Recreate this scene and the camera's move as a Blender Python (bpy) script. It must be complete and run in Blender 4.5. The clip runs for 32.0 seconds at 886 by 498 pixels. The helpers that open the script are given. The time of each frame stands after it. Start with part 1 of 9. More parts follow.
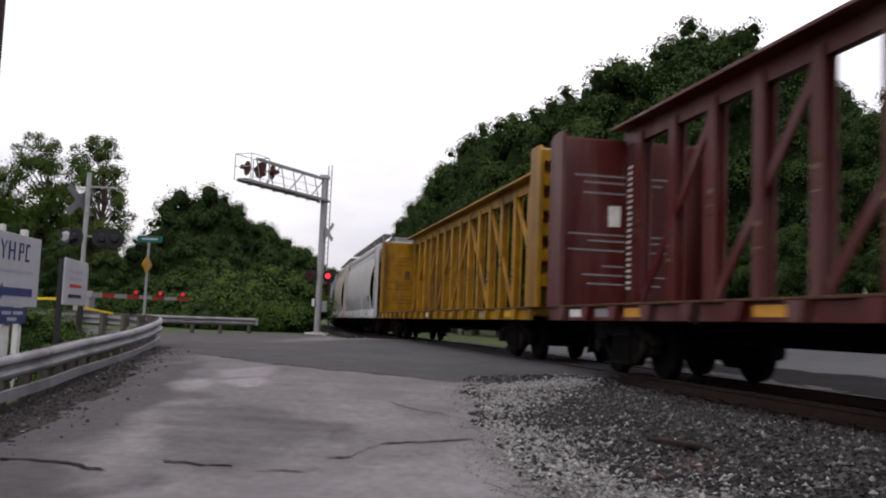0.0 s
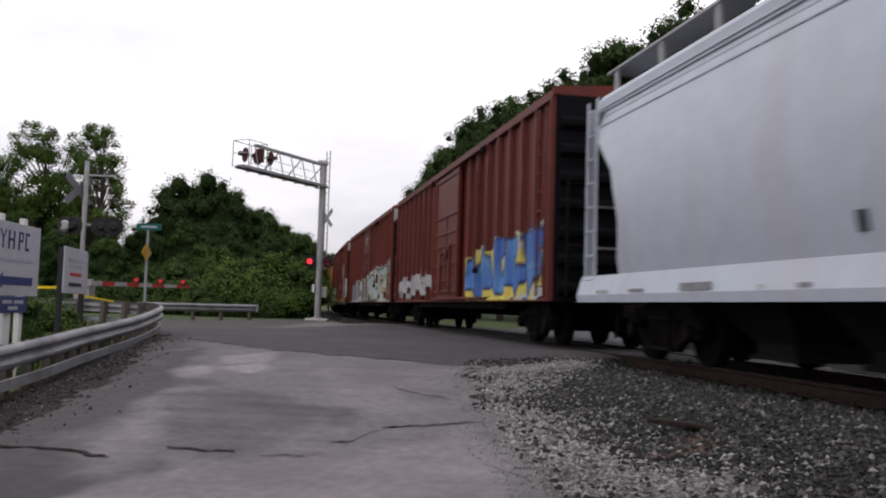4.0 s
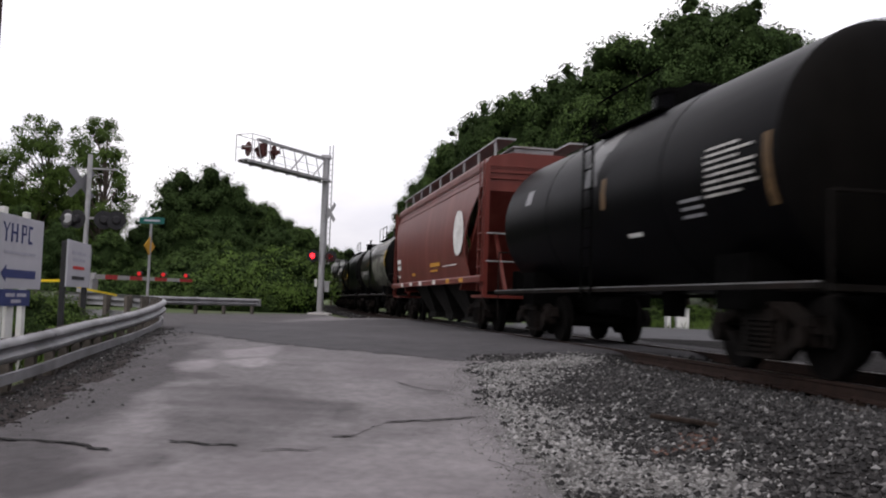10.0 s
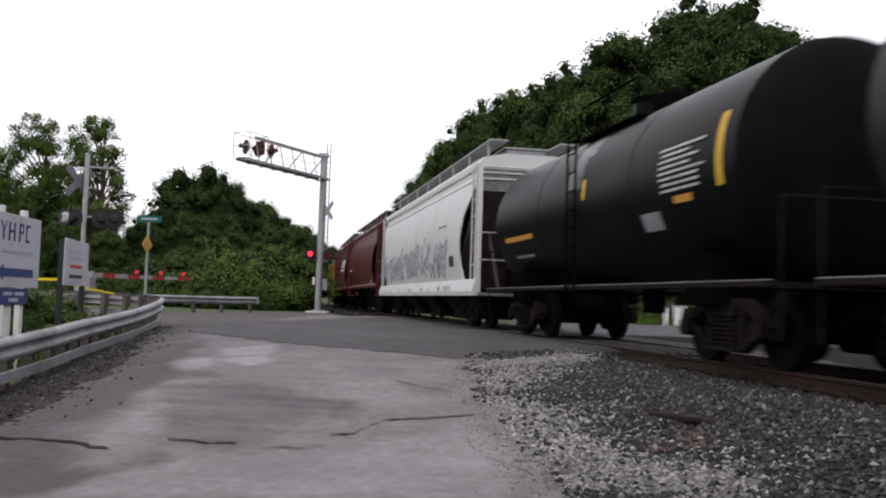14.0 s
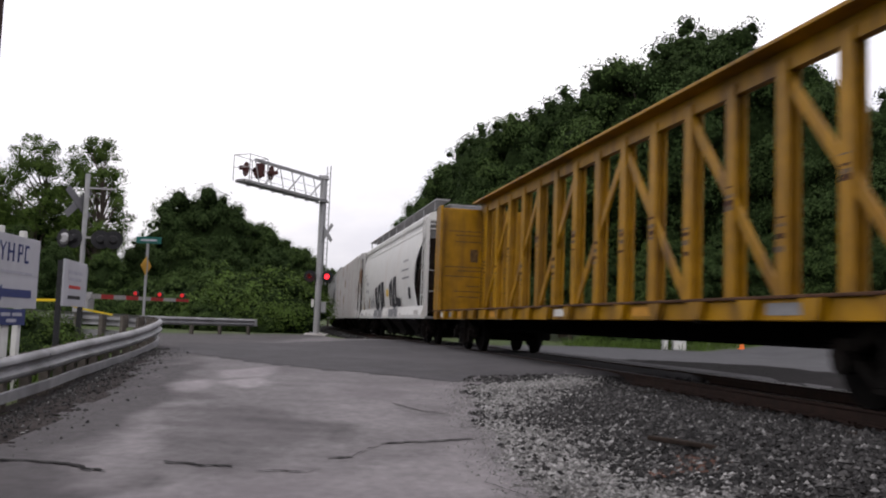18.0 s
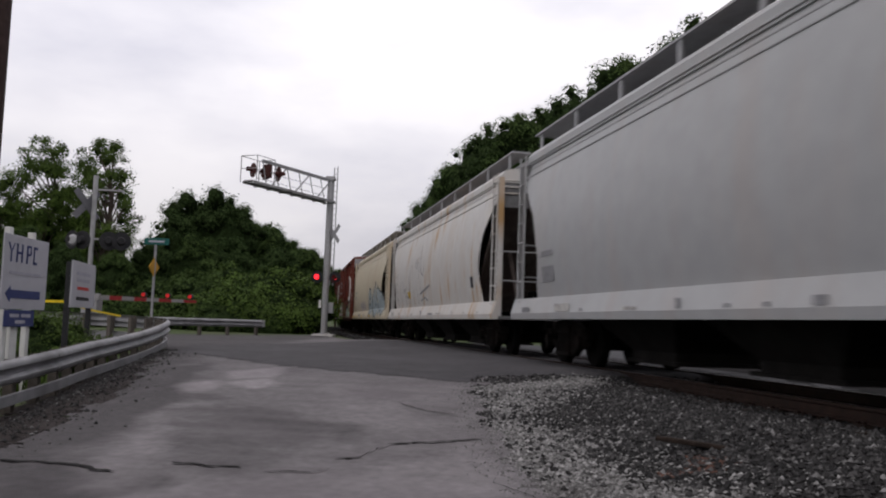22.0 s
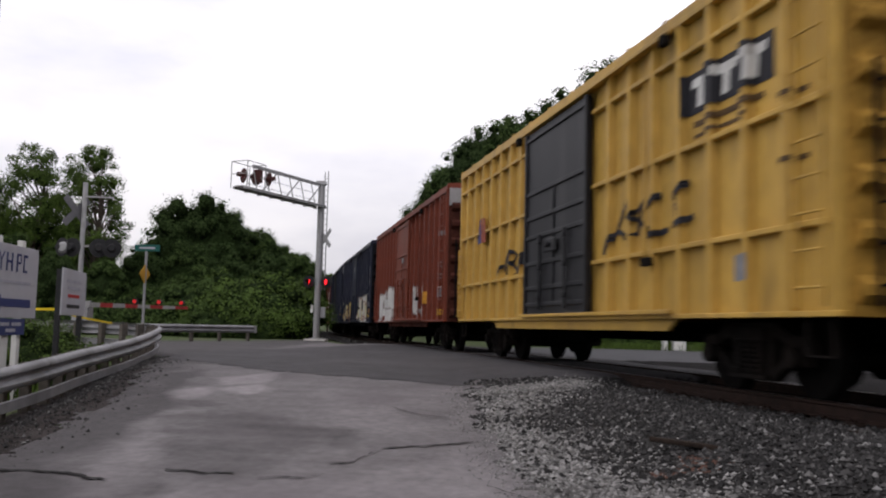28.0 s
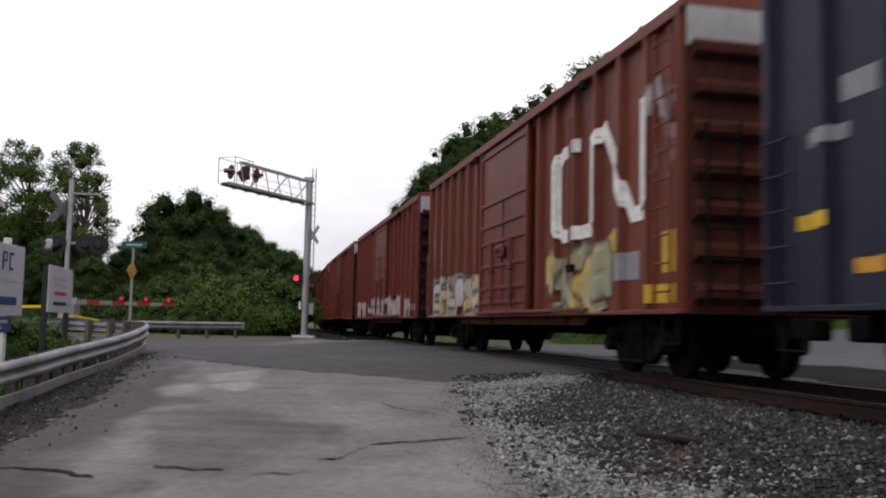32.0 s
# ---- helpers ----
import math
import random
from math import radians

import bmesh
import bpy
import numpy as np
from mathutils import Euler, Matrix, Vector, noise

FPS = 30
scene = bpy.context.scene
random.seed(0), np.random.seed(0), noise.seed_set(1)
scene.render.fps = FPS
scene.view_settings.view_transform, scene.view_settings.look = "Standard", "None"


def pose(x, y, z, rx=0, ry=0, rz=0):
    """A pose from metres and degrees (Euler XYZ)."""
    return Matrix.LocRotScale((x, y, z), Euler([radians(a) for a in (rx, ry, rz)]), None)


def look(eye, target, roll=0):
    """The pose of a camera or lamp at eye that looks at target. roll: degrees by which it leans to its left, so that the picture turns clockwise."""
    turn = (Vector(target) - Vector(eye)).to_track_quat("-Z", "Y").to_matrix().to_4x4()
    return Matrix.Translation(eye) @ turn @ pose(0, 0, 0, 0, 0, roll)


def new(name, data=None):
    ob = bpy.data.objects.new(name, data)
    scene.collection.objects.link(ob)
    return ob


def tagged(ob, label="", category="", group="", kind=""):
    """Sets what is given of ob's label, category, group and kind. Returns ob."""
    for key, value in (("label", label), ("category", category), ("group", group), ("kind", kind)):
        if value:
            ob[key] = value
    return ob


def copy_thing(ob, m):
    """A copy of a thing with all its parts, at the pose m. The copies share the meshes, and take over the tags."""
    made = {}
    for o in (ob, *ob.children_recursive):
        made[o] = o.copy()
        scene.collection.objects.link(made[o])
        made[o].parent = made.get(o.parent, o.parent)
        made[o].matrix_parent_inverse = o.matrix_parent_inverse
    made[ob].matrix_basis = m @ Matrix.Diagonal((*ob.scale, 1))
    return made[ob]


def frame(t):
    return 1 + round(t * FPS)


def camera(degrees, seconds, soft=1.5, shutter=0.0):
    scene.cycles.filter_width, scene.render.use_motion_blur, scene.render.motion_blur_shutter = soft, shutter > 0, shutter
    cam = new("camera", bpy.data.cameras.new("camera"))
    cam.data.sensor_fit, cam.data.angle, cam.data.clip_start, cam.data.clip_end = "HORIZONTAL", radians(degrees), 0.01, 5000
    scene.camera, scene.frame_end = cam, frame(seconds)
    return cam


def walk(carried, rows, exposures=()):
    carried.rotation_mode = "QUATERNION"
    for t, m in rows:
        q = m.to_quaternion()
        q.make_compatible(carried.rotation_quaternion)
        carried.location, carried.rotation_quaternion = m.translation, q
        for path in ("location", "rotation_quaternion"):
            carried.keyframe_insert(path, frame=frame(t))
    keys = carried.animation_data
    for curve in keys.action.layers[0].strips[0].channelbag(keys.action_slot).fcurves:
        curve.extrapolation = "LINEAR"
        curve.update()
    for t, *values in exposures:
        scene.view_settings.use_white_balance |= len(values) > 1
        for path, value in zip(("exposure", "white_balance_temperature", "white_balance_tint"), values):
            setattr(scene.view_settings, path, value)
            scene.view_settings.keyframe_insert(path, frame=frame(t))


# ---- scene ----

# The eye stands still beside the road and only sways: seconds, heading, lift, lean (degrees), drift (metres).
SWAY = (
    (0, -0.156, 4.879, 2.349, 0.012, -0.008, 0.006), (0.5, -0.128, 4.605, 2.476, 0.008, -0.001, 0.008),
    (1, -0.090, 4.362, 2.275, 0.010, -0.002, 0.002), (1.5, -0.030, 4.300, 2.301, 0.011, -0.011, 0.005),
    (2, -0.028, 4.112, 2.102, 0.007, 0.002, 0.002), (2.5, -0.034, 3.977, 1.998, 0.006, 0.002, 0.005),
    (3, -0.066, 3.819, 2.021, 0.010, -0.012, 0.000), (3.5, 0.004, 3.792, 1.823, 0.010, -0.023, 0.002),
    (5.5, -0.290, 4.455, 1.438, 0.005, 0.009, 0.000), (6, -0.275, 4.523, 1.456, 0.011, -0.005, 0.000),
    (6.5, -0.267, 4.455, 1.387, 0.010, -0.015, 0.001), (7, -0.157, 4.264, 1.707, 0.008, -0.015, 0.006),
    (7.5, -0.213, 4.004, 1.699, 0.002, 0.006, 0.003), (8, -0.314, 3.770, 1.852, 0.009, -0.006, 0.003),
    (8.5, -0.268, 3.590, 2.004, 0.005, 0.005, 0.001), (9, -0.212, 3.588, 2.081, 0.009, -0.022, 0.006),
    (9.5, -0.215, 3.609, 2.156, 0.003, -0.007, 0.001), (10, -0.232, 3.534, 1.938, 0.004, -0.006, 0.003),
    (10.5, -0.354, 3.541, 1.872, -0.001, -0.015, 0.002), (11, -0.363, 3.578, 1.862, 0.007, 0.009, -0.001),
    (11.5, -0.365, 3.561, 1.832, 0.008, 0.010, 0.000), (12, -0.367, 3.430, 1.753, 0.008, 0.009, 0.003),
    (12.5, -0.351, 3.339, 1.861, 0.005, 0.021, 0.004), (13, -0.345, 3.416, 1.546, 0.010, 0.002, 0.000),
    (13.5, -0.295, 3.409, 1.466, 0.011, -0.008, 0.003), (14, -0.088, 3.407, 1.814, 0.002, -0.003, 0.000),
    (14.5, -0.212, 3.107, 1.920, 0.011, 0.002, -0.002), (16.5, -0.177, 3.241, 1.897, 0.002, -0.003, 0.003),
    (17, 0.037, 3.949, 2.017, 0.000, -0.018, 0.004), (17.5, -0.092, 4.558, 2.123, -0.004, -0.008, 0.005),
    (18, -0.083, 4.903, 2.132, 0.002, 0.000, -0.002), (18.5, -0.112, 5.021, 2.072, -0.003, -0.018, 0.004),
    (19, -0.273, 5.100, 2.044, -0.007, -0.008, 0.007), (19.5, -0.566, 5.330, 2.246, -0.003, -0.013, 0.008),
    (20, -0.508, 5.488, 2.117, -0.001, -0.001, -0.007), (20.5, -0.461, 5.376, 2.138, 0.007, -0.013, 0.005),
    (21, -0.485, 5.122, 2.177, -0.002, -0.006, 0.005), (21.5, -0.491, 4.983, 1.991, -0.004, 0.004, -0.001),
    (22, -0.549, 4.917, 2.016, 0.001, 0.007, -0.002), (22.5, -0.641, 4.952, 1.948, 0.007, 0.002, 0.001),
    (23, -0.653, 4.956, 1.960, 0.002, 0.008, 0.000), (23.5, -0.651, 5.062, 1.873, 0.001, 0.003, -0.008),
    (24, -0.563, 4.992, 1.780, 0.001, -0.001, -0.003), (24.5, -0.402, 4.903, 1.739, 0.004, -0.005, 0.005),
    (25, -0.285, 5.020, 1.787, -0.005, -0.005, 0.000), (25.5, -0.093, 5.082, 1.840, -0.010, -0.019, 0.002),
    (27.5, -0.100, 5.076, 1.336, 0.006, -0.014, -0.004), (28, 0.000, 5.148, 1.349, 0.000, 0.000, 0.000),
    (28.5, 0.108, 5.138, 1.325, 0.006, -0.025, -0.001), (29, 0.136, 5.097, 1.385, 0.010, -0.014, -0.011),
    (29.5, 0.266, 5.106, 1.418, 0.000, -0.007, -0.004), (30, 0.294, 5.159, 1.537, -0.001, -0.041, -0.005),
    (30.5, 0.475, 5.012, 1.540, 0.012, -0.061, -0.004), (31, 0.614, 4.940, 1.453, 0.014, -0.034, 0.000),
    (31.5, 0.557, 5.027, 1.541, 0.012, -0.039, 0.001), (32, 0.785, 4.927, 1.170, 0.001, -0.027, -0.004))
EYE = 0.8075


def sway_pose(yaw, lift, lean, dx, dy, dz):
    eye = Vector((dx, dy, EYE + dz))
    a, b = radians(yaw), radians(lift)
    return look(eye, eye + Vector((math.sin(a) * math.cos(b), math.cos(a) * math.cos(b), math.sin(b))) * 20, lean)


cam = camera(53.475, 32.0, soft=2.0, shutter=0.3)
# the camera's own exposure drifts as light and dark cars fill its picture
EXPOSURES = ((0, 0.02), (3, -0.05), (6, 0.03), (9, 0.08), (10, 0.14), (11, 0.24), (13, 0.33), (14, 0.33), (17, 0.22), (18, 0.08), (19, -0.18), (20, -0.34), (24, -0.36), (25, -0.25),
             (28, -0.12), (30, -0.03), (32, 0.04))
walk(cam, [(r[0], sway_pose(*r[1:])) for r in SWAY], [(t, e, 6500, 14) for t, e in EXPOSURES])
scene.view_settings.exposure = 0.0

# ---- light: an overcast summer sky ----
world = bpy.data.worlds.new("overcast_sky")
scene.world = world
world.use_nodes = True
wt = world.node_tree
wt.nodes.clear()
w_out = wt.nodes.new("ShaderNodeOutputWorld")
w_bg = wt.nodes.new("ShaderNodeBackground")
w_sky = wt.nodes.new("ShaderNodeTexSky")
w_sky.sky_type = "NISHITA"
w_sky.sun_disc = False
w_sky.sun_elevation, w_sky.sun_rotation = radians(55), radians(200)
w_sky.air_density, w_sky.dust_density = 1.0, 4.0
w_scale = wt.nodes.new("ShaderNodeMix")
w_scale.data_type, w_scale.blend_type = "RGBA", "MULTIPLY"
w_scale.inputs[0].default_value = 1.0
w_scale.inputs[7].default_value = (0.12, 0.12, 0.12, 1)
w_co = wt.nodes.new("ShaderNodeTexCoord")
w_map = wt.nodes.new("ShaderNodeMapping")
w_map.inputs["Scale"].default_value = (1.0, 1.0, 2.6)
w_noise = wt.nodes.new("ShaderNodeTexNoise")
w_noise.inputs["Scale"].default_value = 2.3
w_noise.inputs["Detail"].default_value = 6.0
w_noise.inputs["Roughness"].default_value = 0.52
w_ramp = wt.nodes.new("ShaderNodeValToRGB")
w_ramp.color_ramp.elements[0].position, w_ramp.color_ramp.elements[0].color = 0.36, (0.80, 0.80, 0.87, 1)
w_ramp.color_ramp.elements[1].position, w_ramp.color_ramp.elements[1].color = 0.60, (1.16, 1.14, 1.15, 1)
w_mix = wt.nodes.new("ShaderNodeMix")
w_mix.data_type = "RGBA"
w_mix.inputs[0].default_value = 0.88
wt.links.new(w_co.outputs["Generated"], w_map.inputs["Vector"])
wt.links.new(w_map.outputs["Vector"], w_noise.inputs["Vector"])
wt.links.new(w_noise.outputs["Fac"], w_ramp.inputs["Fac"])
wt.links.new(w_sky.outputs["Color"], w_scale.inputs[6])
wt.links.new(w_scale.outputs[2], w_mix.inputs[6])
wt.links.new(w_ramp.outputs["Color"], w_mix.inputs[7])
w_sep, w_low, w_dim = wt.nodes.new("ShaderNodeSeparateXYZ"), wt.nodes.new("ShaderNodeMapRange"), wt.nodes.new("ShaderNodeMix")
w_low.interpolation_type = "SMOOTHSTEP"
w_low.inputs["From Min"].default_value, w_low.inputs["From Max"].default_value = 0.0, 0.34
w_low.inputs["To Min"].default_value, w_low.inputs["To Max"].default_value = 0.70, 1.06
w_dim.data_type, w_dim.blend_type = "RGBA", "MULTIPLY"
w_dim.inputs[0].default_value = 1.0
wt.links.new(w_co.outputs["Generated"], w_sep.inputs[0])
wt.links.new(w_sep.outputs["Z"], w_low.inputs["Value"])
wt.links.new(w_mix.outputs[2], w_dim.inputs[6])
wt.links.new(w_low.outputs["Result"], w_dim.inputs[7])
wt.links.new(w_dim.outputs[2], w_bg.inputs["Color"])
w_bg.inputs["Strength"].default_value = 1.25
wt.links.new(w_bg.outputs["Background"], w_out.inputs["Surface"])

sun = new("sun", bpy.data.lights.new("sun", "SUN"))
sun.data.energy, sun.data.angle, sun.data.color = 0.6, radians(25), (1.0, 0.96, 0.9)
sun.matrix_world = look((0, -20, 40), (12, 8, 0))


# ---- materials ----
def shader(name, rgb, rough=0.6, metal=0.0, grain=0.25, scale=8.0, bump=0.2, bump_scale=60.0, stain=None, stain_amount=0.0,
           stain_scale=1.2, streaks=False, emit=0.0, spread=0.0, island=False, spec=0.2, stretch=None):
    """A surface with grain at two scales, stains or streaks of rust and grime, and fine relief."""
    m = bpy.data.materials.new(name)
    m.use_nodes = True
    n, l = m.node_tree.nodes, m.node_tree.links
    b = n["Principled BSDF"]
    b.inputs["Roughness"].default_value, b.inputs["Metallic"].default_value = rough, metal
    b.inputs["Specular IOR Level"].default_value = spec
    co = n.new("ShaderNodeTexCoord")
    fine, wide = n.new("ShaderNodeTexNoise"), n.new("ShaderNodeTexNoise")
    fine.inputs["Scale"].default_value, fine.inputs["Detail"].default_value = scale, 8.0
    wide.inputs["Scale"].default_value, wide.inputs["Detail"].default_value = stain_scale, 5.0
    l.new(co.outputs["Object"], fine.inputs["Vector"])
    if streaks or stretch:
        mp = n.new("ShaderNodeMapping")
        mp.inputs["Scale"].default_value = stretch or (1.0, 1.0, 0.16)
        l.new(co.outputs["Object"], mp.inputs["Vector"])
        l.new(mp.outputs["Vector"], wide.inputs["Vector"])
    else:
        l.new(co.outputs["Object"], wide.inputs["Vector"])
    r = n.new("ShaderNodeValToRGB")
    lo, hi = 1 - grain, 1 + grain
    r.color_ramp.elements[0].position, r.color_ramp.elements[1].position = 0.3, 0.7
    r.color_ramp.elements[0].color = (rgb[0] * lo, rgb[1] * lo, rgb[2] * lo, 1)
    r.color_ramp.elements[1].color = (min(rgb[0] * hi, 1), min(rgb[1] * hi, 1), min(rgb[2] * hi, 1), 1)
    l.new(fine.outputs["Fac"], r.inputs["Fac"])
    colour = r.outputs["Color"]
    if stain_amount > 0:
        k = n.new("ShaderNodeValToRGB")
        k.color_ramp.elements[0].position, k.color_ramp.elements[1].position = 0.48, 0.72
        k.color_ramp.elements[0].color = (0, 0, 0, 1)
        k.color_ramp.elements[1].color = (stain_amount, stain_amount, stain_amount, 1)
        l.new(wide.outputs["Fac"], k.inputs["Fac"])
        mx = n.new("ShaderNodeMix")
        mx.data_type = "RGBA"
        l.new(k.outputs["Color"], mx.inputs[0])
        l.new(colour, mx.inputs[6])
        mx.inputs[7].default_value = (*stain, 1)
        colour = mx.outputs[2]
    if spread > 0:
        if island:
            info = n.new("ShaderNodeNewGeometry").outputs["Random Per Island"]
        else:
            info = n.new("ShaderNodeObjectInfo").outputs["Random"]
        hv = n.new("ShaderNodeHueSaturation")
        mr = n.new("ShaderNodeMapRange")
        mr.inputs["To Min"].default_value, mr.inputs["To Max"].default_value = 1 - spread, 1 + spread
        l.new(info, mr.inputs["Value"])
        l.new(mr.outputs["Result"], hv.inputs["Value"])
        l.new(colour, hv.inputs["Color"])
        colour = hv.outputs["Color"]
    l.new(colour, b.inputs["Base Color"])
    if bump > 0:
        bn, bp = n.new("ShaderNodeTexNoise"), n.new("ShaderNodeBump")
        bn.inputs["Scale"].default_value, bn.inputs["Detail"].default_value = bump_scale, 4.0
        bp.inputs["Strength"].default_value, bp.inputs["Distance"].default_value = bump, 0.02
        l.new(co.outputs["Object"], bn.inputs["Vector"])
        l.new(bn.outputs["Fac"], bp.inputs["Height"])
        l.new(bp.outputs["Normal"], b.inputs["Normal"])
    if emit > 0:
        b.inputs["Emission Color"].default_value = (*rgb, 1)
        b.inputs["Emission Strength"].default_value = emit
    return m


RUST, GRIME = (0.16, 0.06, 0.025), (0.05, 0.045, 0.04)


def paint(name, rgb, rust=0.35, stain=RUST, rough=0.5, tags=(), spec=0.22, grain=0.12, spots=None):
    """Weathered wagon paint. tags: sprayed pieces, each (x0, x1, z0, z1, fill, second, outline, cell) on the side towards the road."""
    if rgb[0] > 2.2 * rgb[1]:
        rgb = (rgb[0] * 0.95, rgb[1] * 0.95, rgb[2] * 0.86)
    grey = sum(rgb) / 3
    rgb = tuple(max(0.002, grey + (c - grey) * 1.18) * 0.66 for c in rgb)
    m = shader(name, rgb, rough=rough, grain=grain, scale=3.0, bump=0.04 if grain < 0.1 else 0.06, bump_scale=9.0, stain=stain, stain_amount=rust,
               stain_scale=1.7, streaks=True, spec=spec)
    n, l = m.node_tree.nodes, m.node_tree.links
    b = n["Principled BSDF"]
    colour = b.inputs["Base Color"].links[0].from_socket
    if grain >= 0.1:
        # sheets painted and weathered at different times differ a little in tone
        pc, px, fl, wn, mr, hv = (n.new("ShaderNode" + k) for k in ("TexCoord", "SeparateXYZ", "Math", "TexWhiteNoise", "MapRange", "HueSaturation"))
        fl.operation, wn.noise_dimensions = "SNAP", "1D"
        fl.inputs[1].default_value = 1.84
        mr.inputs["To Min"].default_value, mr.inputs["To Max"].default_value = 0.86, 1.12
        l.new(pc.outputs["Object"], px.inputs[0])
        l.new(px.outputs["X"], fl.inputs[0])
        l.new(fl.outputs[0], wn.inputs["W"])
        l.new(wn.outputs["Value"], mr.inputs["Value"])
        l.new(mr.outputs["Result"], hv.inputs["Value"])
        l.new(colour, hv.inputs["Color"])
        colour = hv.outputs["Color"]
        l.new(colour, b.inputs["Base Color"])
    if grain >= 0.1 and max(rgb) > 0.02:
        spots = spots or (tuple(0.42 * c + 0.006 for c in rgb), 0.6, 0.085, 1.25)
    if spots:
        # soft-edged runs of rust or grime: (colour, amount, share, size)
        tint, amount, share, size = spots
        for k, (sx, sz) in enumerate(((1.0, 0.36), (2.6, 0.55))):
            pc, mp, no, mr, mx = (n.new("ShaderNode" + q) for q in ("TexCoord", "Mapping", "TexNoise", "MapRange", "Mix"))
            mp.inputs["Scale"].default_value, mp.inputs["Location"].default_value = (sx, 0.0, sz), (3.1 * k, 0.0, 1.7)
            mp.inputs["Rotation"].default_value = (0.0, radians(7), 0.0)
            no.inputs["Scale"].default_value, no.inputs["Detail"].default_value, no.inputs["Roughness"].default_value = size, 3.0, 0.55
            mr.interpolation_type = "SMOOTHSTEP"
            mr.inputs["From Min"].default_value, mr.inputs["From Max"].default_value = 0.68 - share, 0.80 - share
            mr.inputs["To Max"].default_value = amount
            mx.data_type = "RGBA"
            l.new(pc.outputs["Object"], mp.inputs["Vector"])
            l.new(mp.outputs["Vector"], no.inputs["Vector"])
            l.new(no.outputs["Fac"], mr.inputs["Value"])
            l.new(mr.outputs["Result"], mx.inputs[0])
            l.new(colour, mx.inputs[6])
            mx.inputs[7].default_value = (*tint, 1)
            colour = mx.outputs[2]
        l.new(colour, b.inputs["Base Color"])
    if tags:
        co = n.new("ShaderNodeTexCoord")
        sep = n.new("ShaderNodeSeparateXYZ")
        l.new(co.outputs["Object"], sep.inputs[0])
        edge = n.new("ShaderNodeTexNoise")
        edge.inputs["Scale"].default_value, edge.inputs["Detail"].default_value = 1.3, 3.0
        l.new(co.outputs["Object"], edge.inputs["Vector"])

        def calc(op, a, c, d=None):
            q = n.new("ShaderNodeMath")
            q.operation = op
            for i, v in enumerate((a, c) if d is None else (a, c, d)):
                if isinstance(v, (int, float)):
                    q.inputs[i].default_value = v
                else:
                    l.new(v, q.inputs[i])
            return q.outputs[0]

        wob = calc("MULTIPLY", calc("SUBTRACT", edge.outputs["Fac"], 0.5), 2.6)
        near = calc("LESS_THAN", sep.outputs["Y"], 0.0)
        for x0, x1, z0, z1, fill, second, line, cell in tags:
            dx = calc("SUBTRACT", (x1 - x0) / 2, calc("ABSOLUTE", calc("SUBTRACT", sep.outputs["X"], (x0 + x1) / 2), 0.0))
            dz = calc("SUBTRACT", (z1 - z0) / 2, calc("ABSOLUTE", calc("SUBTRACT", sep.outputs["Z"], (z0 + z1) / 2), 0.0))
            inside = calc("GREATER_THAN", calc("ADD", calc("MINIMUM", dx, dz), calc("MULTIPLY", wob, 0.45)), 0.0)
            mp = n.new("ShaderNodeMapping")
            mp.inputs["Scale"].default_value = (1.0, 0.0, 0.55)
            mp.inputs["Location"].default_value = (x0 * 1.7, 0, z1)
            wv = n.new("ShaderNodeTexNoise")
            wv.inputs["Scale"].default_value, wv.inputs["Detail"].default_value = 1.1, 1.0
            l.new(co.outputs["Object"], mp.inputs["Vector"])
            l.new(mp.outputs["Vector"], wv.inputs["Vector"])
            add = n.new("ShaderNodeVectorMath")
            add.operation = "MULTIPLY_ADD"
            add.inputs[1].default_value = (0.9, 0.0, 0.9)
            l.new(wv.outputs["Color"], add.inputs[0])
            l.new(mp.outputs["Vector"], add.inputs[2])
            vo, ve = n.new("ShaderNodeTexVoronoi"), n.new("ShaderNodeTexVoronoi")
            ve.feature = "DISTANCE_TO_EDGE"
            for v in (vo, ve):
                v.inputs["Scale"].default_value = cell * 1.9
                l.new(add.outputs[0], v.inputs["Vector"])
            pick = n.new("ShaderNodeSeparateColor")
            l.new(vo.outputs["Color"], pick.inputs[0])
            c1, c2 = n.new("ShaderNodeMix"), n.new("ShaderNodeMix")
            for c in (c1, c2):
                c.data_type = "RGBA"
            l.new(calc("GREATER_THAN", pick.outputs[0], 0.55), c1.inputs[0])
            c1.inputs[6].default_value, c1.inputs[7].default_value = (*fill, 1), (*second, 1)
            l.new(calc("LESS_THAN", ve.outputs["Distance"], 0.06), c2.inputs[0])
            tone = n.new("ShaderNodeMix")
            tone.data_type = "RGBA"
            drip = n.new("ShaderNodeTexNoise")
            drip.inputs["Scale"].default_value, drip.inputs["Detail"].default_value = 2.4, 3.0
            l.new(mp.outputs["Vector"], drip.inputs["Vector"])
            l.new(calc("MULTIPLY", calc("GREATER_THAN", drip.outputs["Fac"], 0.56), 0.7), tone.inputs[0])
            l.new(c1.outputs[2], tone.inputs[6])
            tone.inputs[7].default_value = tuple(0.5 * a + 0.5 * b for a, b in zip(second, line)) + (1,)
            l.new(tone.outputs[2], c2.inputs[6])
            c2.inputs[7].default_value = (*line, 1)
            put = n.new("ShaderNodeMix")
            put.data_type = "RGBA"
            # gaps that leave the wagon's own paint to show
            gap = calc("GREATER_THAN", pick.outputs[1], 0.07)
            l.new(calc("MULTIPLY", calc("MULTIPLY", inside, near), calc("MULTIPLY", gap, 0.9)), put.inputs[0])
            l.new(colour, put.inputs[6])
            l.new(c2.outputs[2], put.inputs[7])
            colour = put.outputs[2]
        l.new(colour, b.inputs["Base Color"])
    return m


